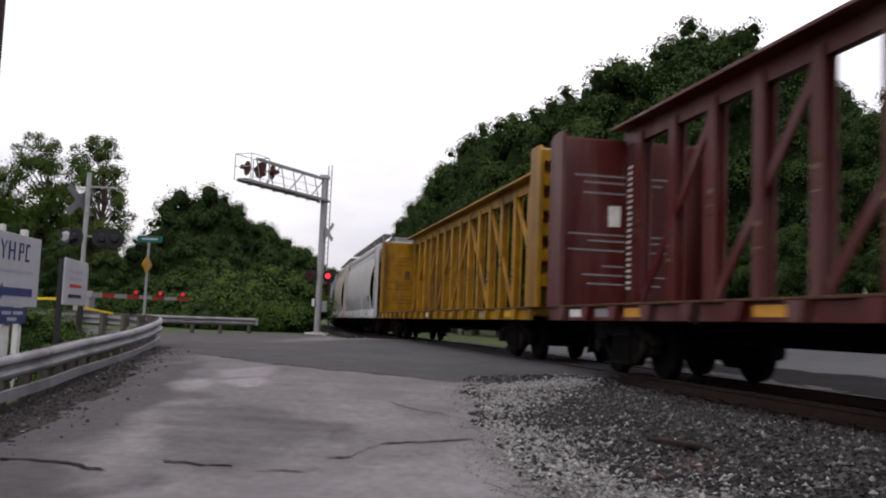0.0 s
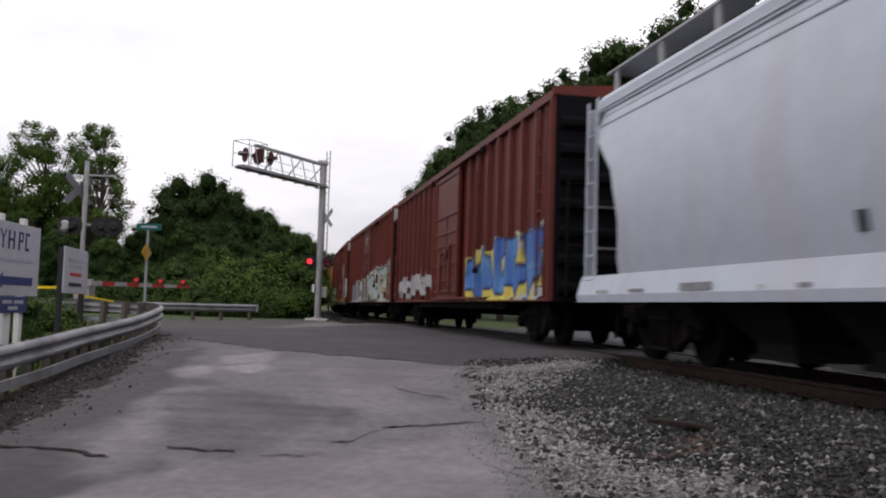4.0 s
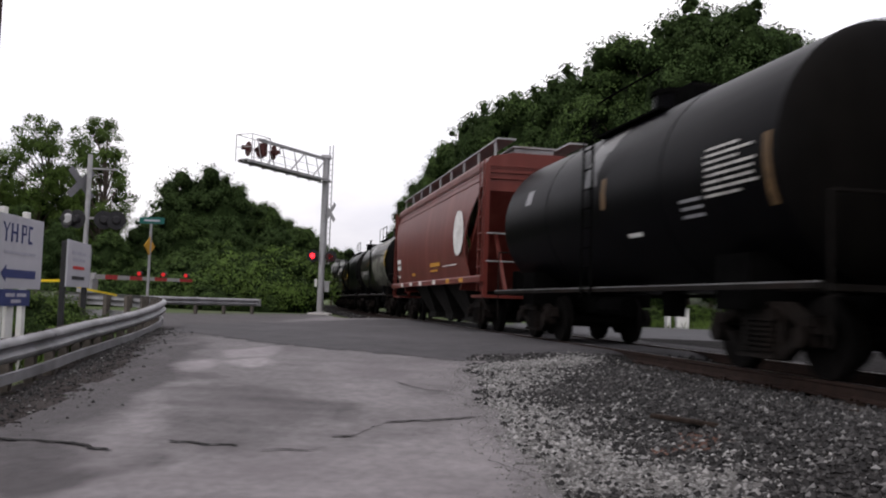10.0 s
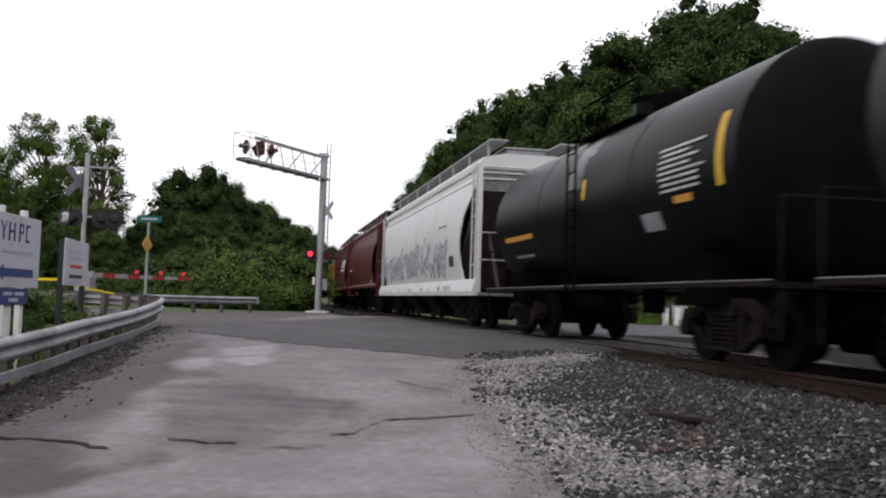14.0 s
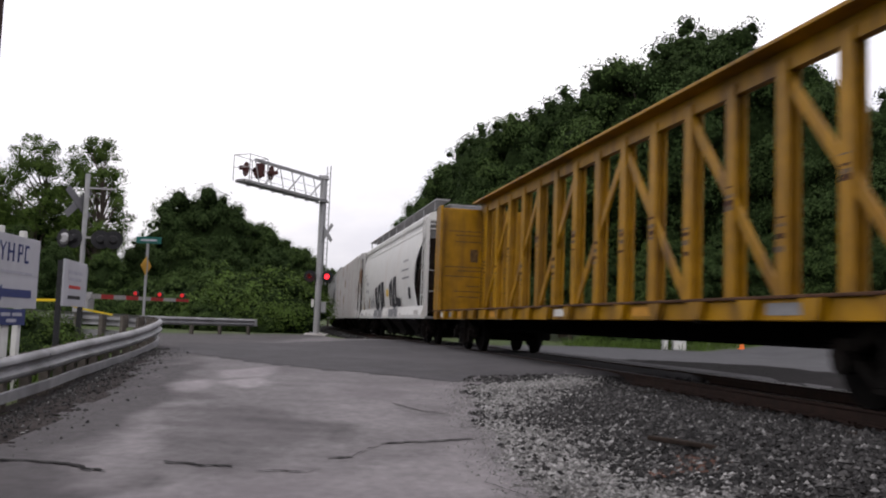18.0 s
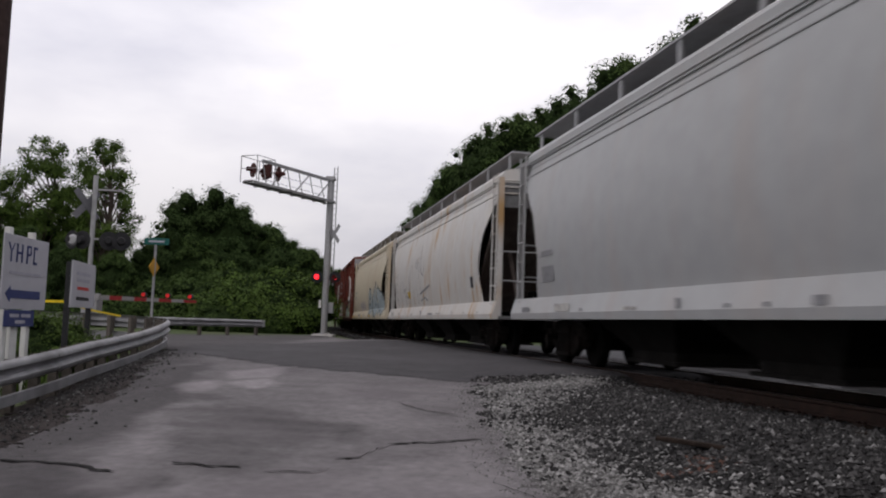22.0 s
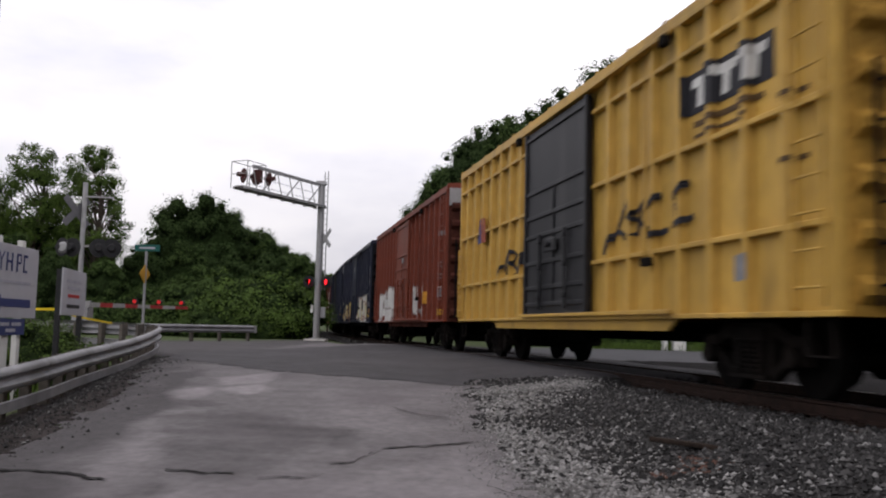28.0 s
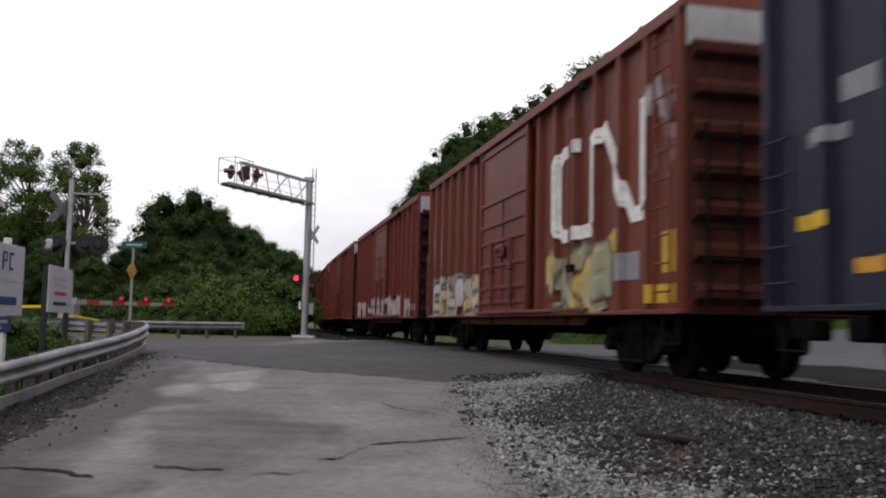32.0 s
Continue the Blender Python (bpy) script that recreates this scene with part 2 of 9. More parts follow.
WHITE, GREY, BLACK = (0.62, 0.62, 0.60), (0.32, 0.32, 0.33), (0.02, 0.02, 0.022)
M = {
    "asphalt": shader("old_asphalt", (0.146, 0.136, 0.141), 0.9, grain=0.17, scale=9.0, bump=0.6, bump_scale=70, stain=(0.098, 0.088, 0.094), stain_amount=0.8, stain_scale=0.55),
    "tar": shader("new_asphalt", (0.05, 0.0475, 0.051), 0.88, grain=0.2, scale=2.0, bump=0.5, bump_scale=110, stain=(0.078, 0.074, 0.078),
                  stain_amount=0.6, stain_scale=0.35),
    "crack": shader("crack_shadow_tar", (0.009, 0.008, 0.008), 0.95, grain=0.2, bump=0.1),
    "far_road": shader("grey_road", (0.075, 0.075, 0.08), 0.9, grain=0.15, scale=0.8, bump=0.3, stain=(0.06, 0.06, 0.06), stain_amount=0.6, stain_scale=0.2, spec=0.1),
    "earth": shader("dry_earth", (0.026, 0.022, 0.021), 0.95, grain=0.5, scale=9, bump=0.8, bump_scale=30, stain=(0.055, 0.049, 0.047), stain_amount=0.6, spec=0.05),
    "grass": shader("rough_grass", (0.042, 0.064, 0.018), 0.9, grain=0.4, scale=3, bump=0.8, bump_scale=20, stain=(0.09, 0.08, 0.05), stain_amount=0.5, stain_scale=0.3),
    "gravel": shader("gravel_bed", (0.03, 0.029, 0.029), 0.95, grain=0.55, scale=22, bump=0.9, bump_scale=28, stain=(0.02, 0.018, 0.018), stain_amount=0.85, stain_scale=0.5, spec=0.05),
    "stone": shader("ballast_stone", (0.1488, 0.1457, 0.1457), 0.9, grain=0.3, scale=12, bump=0.3, stain=(0.045, 0.042, 0.042), stain_amount=0.8, stain_scale=0.5, spread=0.55, island=True),
    "rail": shader("rusty_rail", (0.022, 0.0125, 0.0095), 0.8, grain=0.3, scale=9, bump=0.2, stain=(0.012, 0.0085, 0.0075), stain_amount=0.6, spec=0.15),
    "railhead": shader("polished_rail_head", (0.35, 0.33, 0.32), 0.35, metal=0.9, grain=0.1, bump=0.05),
    "tie": shader("weathered_tie", (0.022, 0.0155, 0.012), 0.95, grain=0.4, scale=14, bump=0.6, bump_scale=40, spread=0.3),
    "galv": shader("galvanised_steel", (0.22, 0.22, 0.23), 0.6, metal=0.25, grain=0.16, scale=4, bump=0.05, stain=(0.10, 0.097, 0.1), stain_amount=0.7, streaks=True, spec=0.3),
    "wood": shader("post_wood", (0.078, 0.069, 0.06), 0.9, grain=0.3, scale=12, bump=0.4, spread=0.15),
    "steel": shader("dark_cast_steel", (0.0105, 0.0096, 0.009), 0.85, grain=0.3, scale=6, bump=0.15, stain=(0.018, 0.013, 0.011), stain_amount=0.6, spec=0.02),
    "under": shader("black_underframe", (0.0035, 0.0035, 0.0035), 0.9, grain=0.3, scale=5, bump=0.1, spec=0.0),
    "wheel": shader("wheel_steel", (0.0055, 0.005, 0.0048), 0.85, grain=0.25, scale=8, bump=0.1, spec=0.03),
    "white": shader("white_paint", (0.54, 0.54, 0.525), 0.6, grain=0.08, bump=0.03, stain=(0.4, 0.38, 0.36), stain_amount=0.4),
    "sign_white": shader("sign_face_white", (0.34, 0.34, 0.37), 0.5, grain=0.06, scale=2, bump=0.02, stain=(0.24, 0.24, 0.26), stain_amount=0.5),
    "navy": shader("navy_sign_ink", (0.03, 0.04, 0.12), 0.6, grain=0.1, bump=0.02),
    "grey_ink": shader("grey_sign_ink", (0.3, 0.3, 0.34), 0.6, grain=0.1, bump=0.02),
    "red": shader("red_enamel", (0.38, 0.02, 0.015), 0.5, grain=0.1, bump=0.03),
    "yellow": shader("yellow_reflective", (0.33, 0.18, 0.018), 0.5, grain=0.12, bump=0.03),
    "orange": shader("orange_plastic", (0.7, 0.16, 0.03), 0.5, grain=0.1, bump=0.03),
    "green_sign": shader("green_sign", (0.006, 0.075, 0.065), 0.5, grain=0.1, bump=0.02),
    "black": shader("matt_black", BLACK, 0.7, grain=0.2, bump=0.05),
    "alu": shader("dull_aluminium", (0.288, 0.288, 0.2952), 0.5, metal=0.5, grain=0.12, bump=0.05, stain=(0.22, 0.2, 0.19), stain_amount=0.6, streaks=True),
    "lamp_on": shader("lit_red_lens", (1.0, 0.02, 0.03), 0.3, grain=0.02, bump=0.0, emit=3.2),
    "lamp_small": shader("small_red_lens", (0.6, 0.02, 0.02), 0.3, grain=0.02, bump=0.0, emit=0.14),
    "sign_back": shader("dull_sign_back", (0.26, 0.26, 0.27), 0.6, metal=0.2, grain=0.1, bump=0.03),
    "stripe_white": shader("faded_white_stripe", (0.14, 0.137, 0.137), 0.6, grain=0.15, bump=0.03),
    "stripe_red": shader("faded_red_stripe", (0.16, 0.012, 0.012), 0.6, grain=0.15, bump=0.03),
    "lamp_off": shader("dark_red_lens", (0.10, 0.006, 0.006), 0.25, grain=0.1, bump=0.0),
    "pole": shader("creosote_pole", (0.035, 0.022, 0.02), 0.9, grain=0.3, scale=10, bump=0.4),
    "concrete": shader("pale_concrete", (0.42, 0.41, 0.39), 0.9, grain=0.15, bump=0.2, stain=(0.25, 0.24, 0.22), stain_amount=0.5),
    "bark": shader("bark", (0.07, 0.055, 0.045), 0.95, grain=0.35, scale=9, bump=0.7, bump_scale=22),
    "leaf": shader("broad_leaves", (0.054, 0.086, 0.026), 0.8, grain=0.3, scale=0.6, bump=0.0, stain=(0.022, 0.042, 0.012), stain_amount=0.7, stain_scale=0.35, spread=0.15, island=True, spec=0.03),
    "leaf_pale": shader("pale_leaves", (0.051, 0.084, 0.016), 0.8, grain=0.3, scale=0.8, bump=0.0, stain=(0.045, 0.075, 0.014), stain_amount=0.6, stain_scale=0.5, spread=0.3, island=True, spec=0.12),
    "leaf_dark": shader("dark_leaves", (0.042, 0.068, 0.023), 0.8, grain=0.3, scale=0.6, bump=0.0, stain=(0.014, 0.028, 0.009), stain_amount=0.7, stain_scale=0.3, spread=0.15, island=True, spec=0.03),
    "dust": shader("pale_gravel_dust", (0.19, 0.187, 0.184), 0.95, grain=0.3, scale=16, bump=0.5, stain=(0.10, 0.097, 0.096), stain_amount=0.6, stain_scale=1.5, spread=0.5, island=True),
    # near-black green: the shade inside a crown is put into the colour
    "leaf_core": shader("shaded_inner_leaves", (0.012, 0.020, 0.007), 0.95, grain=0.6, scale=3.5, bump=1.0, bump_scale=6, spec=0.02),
    "rusty_dirt": shader("rusty_dirt", (0.075, 0.04, 0.03), 0.95, grain=0.4, scale=14, bump=0.6, spec=0.1),
    "cab": shader("pale_grey_enamel", (0.36, 0.36, 0.36), 0.5, grain=0.08, bump=0.02),
    "mark_white": shader("white_stencil", (0.6, 0.6, 0.58), 0.6, grain=0.15, bump=0.02, stain=(0.3, 0.28, 0.26), stain_amount=0.6),
    "mark_yellow": shader("yellow_stripe", (0.52, 0.33, 0.025), 0.55, grain=0.1, bump=0.02),
    "mark_orange": shader("faded_orange_stencil", (0.45, 0.22, 0.03), 0.6, grain=0.2, bump=0.02),
    "faded_band": shader("faded_brown_stencil", (0.085, 0.05, 0.02), 0.6, grain=0.4, scale=9, bump=0.02),
    "faded_red": shader("faded_red_stencil", (0.26, 0.06, 0.03), 0.6, grain=0.4, scale=9, bump=0.02),
    "mark_black": shader("black_stencil", (0.02, 0.02, 0.025), 0.6, grain=0.15, bump=0.02),
    # slope sheets: rust streaks over a base darkened for the shade there
    "slope": shader("shaded_rusty_slope_steel", (0.05, 0.04, 0.036), 0.8, grain=0.3, scale=4, bump=0.08, stain=(0.03, 0.018, 0.013), stain_amount=0.8, streaks=True, spec=0.05),
    "rust_streak": shader("rust_streak", (0.30, 0.20, 0.10), 0.85, grain=0.6, scale=7, bump=0.1),
    "ochre_streak": shader("ochre_streak", (0.40, 0.31, 0.19), 0.8, grain=0.4, scale=7, bump=0.05),
    "pale_mark": shader("worn_grey_stencil", (0.36, 0.35, 0.335), 0.7, grain=0.4, scale=9, bump=0.02),
    "mark_grey": shader("grey_stencil", (0.2, 0.2, 0.21), 0.6, grain=0.15, bump=0.02),
    "sign_dim": shader("dim_sign_back", (0.13, 0.13, 0.14), 0.6, metal=0.3, grain=0.1, bump=0.03),
    "end_grey": shader("streaked_grey_end_steel", (0.13, 0.13, 0.132), 0.7, grain=0.2, bump=0.08, stain=(0.05, 0.04, 0.035), stain_amount=0.7, streaks=True),
    # end steels: grime streaks over colours darkened for the shade between cars
    "shaded_end": shader("shaded_red_end_steel", (0.019, 0.008, 0.0075), 0.8, grain=0.3, bump=0.1, stain=(0.012, 0.009, 0.009), stain_amount=0.8, streaks=True, spec=0.05),
    "shaded_yellow_end": shader("shaded_yellow_end_steel", (0.36, 0.205, 0.04), 0.8, grain=0.3, bump=0.1, stain=(0.05, 0.03, 0.014), stain_amount=0.75, streaks=True, spec=0.05),
    "shaded_red_end": shader("half_shaded_red_end_steel", (0.062, 0.021, 0.015), 0.8, grain=0.3, bump=0.1, stain=(0.02, 0.011, 0.01), stain_amount=0.7, streaks=True, spec=0.05),
    "shaded_dark_end": shader("shaded_dark_end_steel", (0.0055, 0.0055, 0.007), 0.8, grain=0.3, bump=0.1, spec=0.05),
    "lamp_brown": shader("brown_lamp_disc", (0.055, 0.018, 0.016), 0.7, grain=0.2, bump=0.05),
    # dark asphalt colour lowered further to hold the train's shade
    "shaded_asphalt": shader("asphalt_in_painted_shade", (0.013, 0.0122, 0.0125), 0.95, grain=0.4, scale=8, bump=0.6, stain=(0.024, 0.0225, 0.0225), stain_amount=0.6, stain_scale=0.4, spec=0.05),
    "spill": shader("dried_product_spill", (0.006, 0.0055, 0.005), 0.3, grain=0.4, scale=5, bump=0.12, bump_scale=8, streaks=True, stain=(0.02, 0.017, 0.014), stain_amount=0.6, spec=0.12),
    "bay": shader("dark_grey_bay_steel", (0.013, 0.0122, 0.0115), 0.85, grain=0.35, scale=4, bump=0.1, stain=(0.008, 0.0075, 0.007), stain_amount=0.8, streaks=True, spec=0.05),
    "scuffed": shader("scuffed_paint", (0.14, 0.10, 0.065), 0.8, grain=0.5, scale=12, bump=0.1, stain=(0.04, 0.025, 0.015), stain_amount=0.8, stain_scale=6),
    "rusty_edge": shader("rusty_worn_edge", (0.05, 0.024, 0.014), 0.85, grain=0.5, scale=7, bump=0.15, stain=(0.12, 0.06, 0.02), stain_amount=0.7, stain_scale=2.5),
    "dust_bed": shader("pale_stone_dust", (0.098, 0.095, 0.093), 0.95, grain=0.35, scale=18, bump=0.8, bump_scale=50, stain=(0.045, 0.043, 0.042), stain_amount=0.8, stain_scale=2.2, spec=0.05),
    # head colour: black dirt, lowered further for the neighbouring car's shade
    "shaded_head": shader("shaded_black_head", (0.0035, 0.0033, 0.0033), 0.7, grain=0.3, scale=3, bump=0.06, bump_scale=9, stain=(0.008, 0.0072, 0.0065), stain_amount=0.7, streaks=True, spec=0.03),
    "tape": shader("yellow_tape", (0.75, 0.55, 0.02), 0.5, grain=0.05, bump=0.0),
}


def stone_colours():
    m = M["stone"]
    n, l = m.node_tree.nodes, m.node_tree.links
    g, r = n.new("ShaderNodeNewGeometry"), n.new("ShaderNodeValToRGB")
    r.color_ramp.elements[0].color = (0.013, 0.0126, 0.013, 1)
    r.color_ramp.elements[1].color = (0.2, 0.198, 0.196, 1)
    for at, v in ((0.35, 0.022), (0.7, 0.040), (0.95, 0.08)):
        e = r.color_ramp.elements.new(at)
        e.color = (v, v * 0.97, v * 0.97, 1)
    l.new(g.outputs["Random Per Island"], r.inputs["Fac"])
    l.new(r.outputs["Color"], n["Principled BSDF"].inputs["Base Color"])


stone_colours()


def worn_road():
    m = M["asphalt"]
    n, l = m.node_tree.nodes, m.node_tree.links
    b = n["Principled BSDF"]
    at, mp, mx = n.new("ShaderNodeAttribute"), n.new("ShaderNodeMapRange"), n.new("ShaderNodeMix")
    at.attribute_name = "wear"
    mp.inputs["From Min"].default_value, mp.inputs["From Max"].default_value = -1.0, 1.0
    mp.inputs["To Min"].default_value, mp.inputs["To Max"].default_value = 0.44, 1.48
    mx.data_type, mx.blend_type = "RGBA", "MULTIPLY"
    mx.inputs[0].default_value = 1.0
    l.new(b.inputs["Base Color"].links[0].from_socket, mx.inputs[6])
    l.new(at.outputs["Fac"], mp.inputs["Value"])
    l.new(mp.outputs["Result"], mx.inputs[7])
    l.new(mx.outputs[2], b.inputs["Base Color"])


worn_road()


def spray_paint():
    """Sprayed colour held by the sheet's own colour layer, dusty and slightly faded."""
    m = shader("sprayed_colour", (0.3, 0.3, 0.3), 0.55, grain=0.1, scale=5, bump=0.06, bump_scale=14)
    n, l = m.node_tree.nodes, m.node_tree.links
    at, no, mp, mx = n.new("ShaderNodeAttribute"), n.new("ShaderNodeTexNoise"), n.new("ShaderNodeMapRange"), n.new("ShaderNodeMix")
    at.attribute_name = "spray"
    no.inputs["Scale"].default_value, no.inputs["Detail"].default_value = 3.0, 6.0
    mp.inputs["To Min"].default_value, mp.inputs["To Max"].default_value = 0.55, 1.3
    mx.data_type, mx.blend_type = "RGBA", "MULTIPLY"
    mx.inputs[0].default_value = 1.0
    l.new(no.outputs["Fac"], mp.inputs["Value"])
    l.new(at.outputs["Color"], mx.inputs[6])
    l.new(mp.outputs["Result"], mx.inputs[7])
    l.new(mx.outputs[2], n["Principled BSDF"].inputs["Base Color"])
    return m


M["spray"] = spray_paint()


# ---- mesh code ----
class Build:
    """Collects boxes, rods and strips into one mesh."""

    def __init__(self):
        self.v, self.f = [], []

    def box(self, x0, x1, y0, y1, z0, z1, c=0.0):
        b = len(self.v)
        if c <= 0:
            self.v += [(x, y, z) for z in (z0, z1) for y in (y0, y1) for x in (x0, x1)]
            self.f += [tuple(b + i for i in q) for q in ((0, 2, 3, 1), (4, 5, 7, 6), (0, 1, 5, 4), (2, 6, 7, 3), (0, 4, 6, 2), (1, 3, 7, 5))]
            return self
        xs, ys, zs = (x0, x1), (y0, y1), (z0, z1)
        ids = {}
        for i in (0, 1):
            for j in (0, 1):
                for k in (0, 1):
                    s = (1 - 2 * i, 1 - 2 * j, 1 - 2 * k)
                    for a in range(3):
                        p = [xs[i], ys[j], zs[k]]
                        for o in range(3):
                            if o != a:
                                p[o] += s[o] * c
                        ids[i, j, k, a] = len(self.v)
                        self.v.append(tuple(p))
        for a in range(3):
            o1, o2 = (a + 1) % 3, (a + 2) % 3
            for e in (0, 1):
                q = []
                for u, w in ((0, 0), (1, 0), (1, 1), (0, 1)):
                    t = [0, 0, 0]
                    t[a], t[o1], t[o2] = e, u, w
                    q.append(ids[(*t, a)])
                self.f.append(tuple(q if e else q[::-1]))
            for u in (0, 1):
                for w in (0, 1):
                    t = [0, 0, 0]
                    t[o1], t[o2] = u, w
                    n0 = tuple(t)
                    t[a] = 1
                    n1 = tuple(t)
                    q = [ids[(*n0, o1)], ids[(*n1, o1)], ids[(*n1, o2)], ids[(*n0, o2)]]
                    self.f.append(tuple(q if u != w else q[::-1]))
        for i in (0, 1):
            for j in (0, 1):
                for k in (0, 1):
                    q = [ids[i, j, k, a] for a in range(3)]
                    self.f.append(tuple(q if (i + j + k) % 2 else q[::-1]))
        return self

    def rod(self, p0, p1, r, seg=8, r1=None):
        p0, p1 = Vector(p0), Vector(p1)
        r1 = r if r1 is None else r1
        d = (p1 - p0).normalized()
        a = d.orthogonal().normalized()
        c = d.cross(a)
        b = len(self.v)
        for p, q in ((p0, r), (p1, r1)):
            for i in range(seg):
                t = 2 * math.pi * i / seg
                self.v.append(tuple(p + (a * math.cos(t) + c * math.sin(t)) * q))
        for i in range(seg):
            j = (i + 1) % seg
            self.f.append((b + i, b + j, b + seg + j, b + seg + i))
        self.f.append(tuple(b + i for i in range(seg))[::-1])
        self.f.append(tuple(b + seg + i for i in range(seg)))
        return self

    def bar(self, p0, p1, w, h):
        """A square bar between two points: w across, h up and down."""
        p0, p1 = Vector(p0), Vector(p1)
        d = (p1 - p0).normalized()
        side = d.cross(Vector((0, 0, 1)))
        side = Vector((1, 0, 0)) if side.length < 1e-4 else side.normalized()
        up = side.cross(d).normalized()
        b = len(self.v)
        for p in (p0, p1):
            for u, w2 in ((-1, -1), (1, -1), (1, 1), (-1, 1)):
                self.v.append(tuple(p + side * (u * w / 2) + up * (w2 * h / 2)))
        self.f += [(b, b + 1, b + 2, b + 3)[::-1], (b + 4, b + 5, b + 6, b + 7)]
        for i in range(4):
            j = (i + 1) % 4
            self.f.append((b + i, b + j, b + 4 + j, b + 4 + i))
        return self

    def prism(self, outline, axis, lo, hi):
        """An outline in the two other axes, pulled along axis ('x', 'y' or 'z')."""
        b, n = len(self.v), len(outline)
        for e in (lo, hi):
            for p, q in outline:
                self.v.append({"x": (e, p, q), "y": (p, e, q), "z": (p, q, e)}[axis])
        self.f.append(tuple(range(b, b + n))[::-1])
        self.f.append(tuple(range(b + n, b + 2 * n)))
        for i in range(n):
            j = (i + 1) % n
            self.f.append((b + i, b + j, b + n + j, b + n + i))
        return self

    def sheet(self, rows, closed=False):
        """Rows of points joined into a skin."""
        b, n = len(self.v), len(rows[0])
        for r in rows:
            self.v += [tuple(p) for p in r]
        for i in range(len(rows) - 1):
            for j in range(n if closed else n - 1):
                k = (j + 1) % n
                self.f.append((b + i * n + j, b + i * n + k, b + (i + 1) * n + k, b + (i + 1) * n + j))
        return self

    def mesh(self, name, material, smooth=0):
        me = bpy.data.meshes.new(name)
        me.from_pydata(self.v, [], self.f)
        bm = bmesh.new()
        bm.from_mesh(me)
        bmesh.ops.recalc_face_normals(bm, faces=bm.faces)
        bm.to_mesh(me)
        bm.free()
        if smooth:
            me.polygons.foreach_set("use_smooth", [True] * len(me.polygons))
            me.set_sharp_from_angle(angle=radians(smooth))
        me.materials.append(material)
        return me


def link(name, me, parent=None, m=None, label=""):
    ob = new(name, me)
    if parent is not None:
        ob.parent = parent
    if m is not None:
        ob.matrix_basis = m
    if label:
        ob["label"] = label
    return ob


def part(name, build, material, parent, label="", smooth=0, m=None):
    return link(name, build.mesh(name, material, smooth), parent, m, label)


def thing(name, label, category, group="", m=None):
    ob = tagged(new(name), label, category, group)
    ob.empty_display_size = 0.3
    if m is not None:
        ob.matrix_basis = m
    return ob


# ---- the line: straight, then a wide bend to the east ----
TH, OFF, S0, R_BEND = 0.202, 6.7875, 44.6, 770.0
RAIL = 0.12  # height of the rails
U, N = Vector((-math.sin(TH), math.cos(TH))), Vector((math.cos(TH), math.sin(TH)))


def line_at(s, side=0.0):
    """A point of the track's centre line s metres along it, side metres to the east of it, and the way along it."""
    if s <= S0:
        return N * (OFF + side) + U * s, U
    a = (s - S0) / R_BEND
    u, n = U * math.cos(a) + N * math.sin(a), N * math.cos(a) - U * math.sin(a)
    return N * OFF + U * S0 + N * R_BEND - n * (R_BEND - side), u


BEND_C = N * (OFF + R_BEND) + U * S0


def line_coords(x, y):
    """How far along the line a place lies, and how far west of it."""
    p = Vector((x, y))
    s = p.dot(U)
    if s <= S0:
        return s, OFF - p.dot(N)
    q = p - BEND_C
    return S0 + R_BEND * math.atan2(q.dot(U), -q.dot(N)), q.length - R_BEND


def ease(a, b, x):
    t = min(max((x - a) / (b - a), 0.0), 1.0)
    return t * t * (3 - 2 * t)


def ground_z(x, y):
    s, w = line_coords(x, y)
    base = -0.85 * (1 - ease(0, 18, y)) if w > 0 else -0.12 - 0.35 * (1 - ease(-5, 12, y))
    bed = RAIL - 0.06 - 0.17 * (1 - ease(13.2, 14.6, s) * (1 - ease(37.0, 39.0, s)))
    k = ease(1.55, 3.6 if s < 14 else 4.5, abs(w))
    z = bed * (1 - k) + base * k
    if w < -16:
        z += min((-w - 16) * 0.16, 9.0)
    if w > 30 and y > 30:
        z += min((w - 30) * 0.05, 3.0)
    # the western verge drops away under the guardrail
    z -= 0.26 * ease(0.25, 1.3, float(np.interp(y, (3, 9, 12.5, 17, 20), (-4.1, -4.0, -4.4, -5.2, -5.9))) - x) * (1 - ease(17.0, 20.5, y))
    return z + 0.012 * noise.noise((x * 0.6, y * 0.6, 0))


# ---- ground ----
def axis_steps(lo, hi, near_lo, near_hi, fine, grow):
    out = list(np.arange(near_lo, near_hi + 1e-6, fine))
    step, v = fine, near_hi
    while v < hi:
        step *= grow
        v += step
        out.append(min(v, hi))
    step, v = fine, near_lo
    while v > lo:
        step *= grow
        v -= step
        out.insert(0, max(v, lo))
    return out


def make_ground():
    xs = axis_steps(-1800, 1800, -16, 20, 0.3, 1.22)
    ys = axis_steps(-1500, 2400, -6, 50, 0.3, 1.22)
    b = Build()
    b.sheet([[(x, y, ground_z(x, y)) for x in xs] for y in ys])
    me = b.mesh("ground", M["grass"], 60)
    tagged(link("ground", me), "rough grass and bare earth along the railway", "ground", kind="structure")


def inside(poly, x, y):
    hit, j = False, len(poly) - 1
    for i in range(len(poly)):
        (xi, yi), (xj, yj) = poly[i], poly[j]
        if (yi > y) != (yj > y) and x < (xj - xi) * (y - yi) / (yj - yi) + xi:
            hit = not hit
        j = i
    return hit


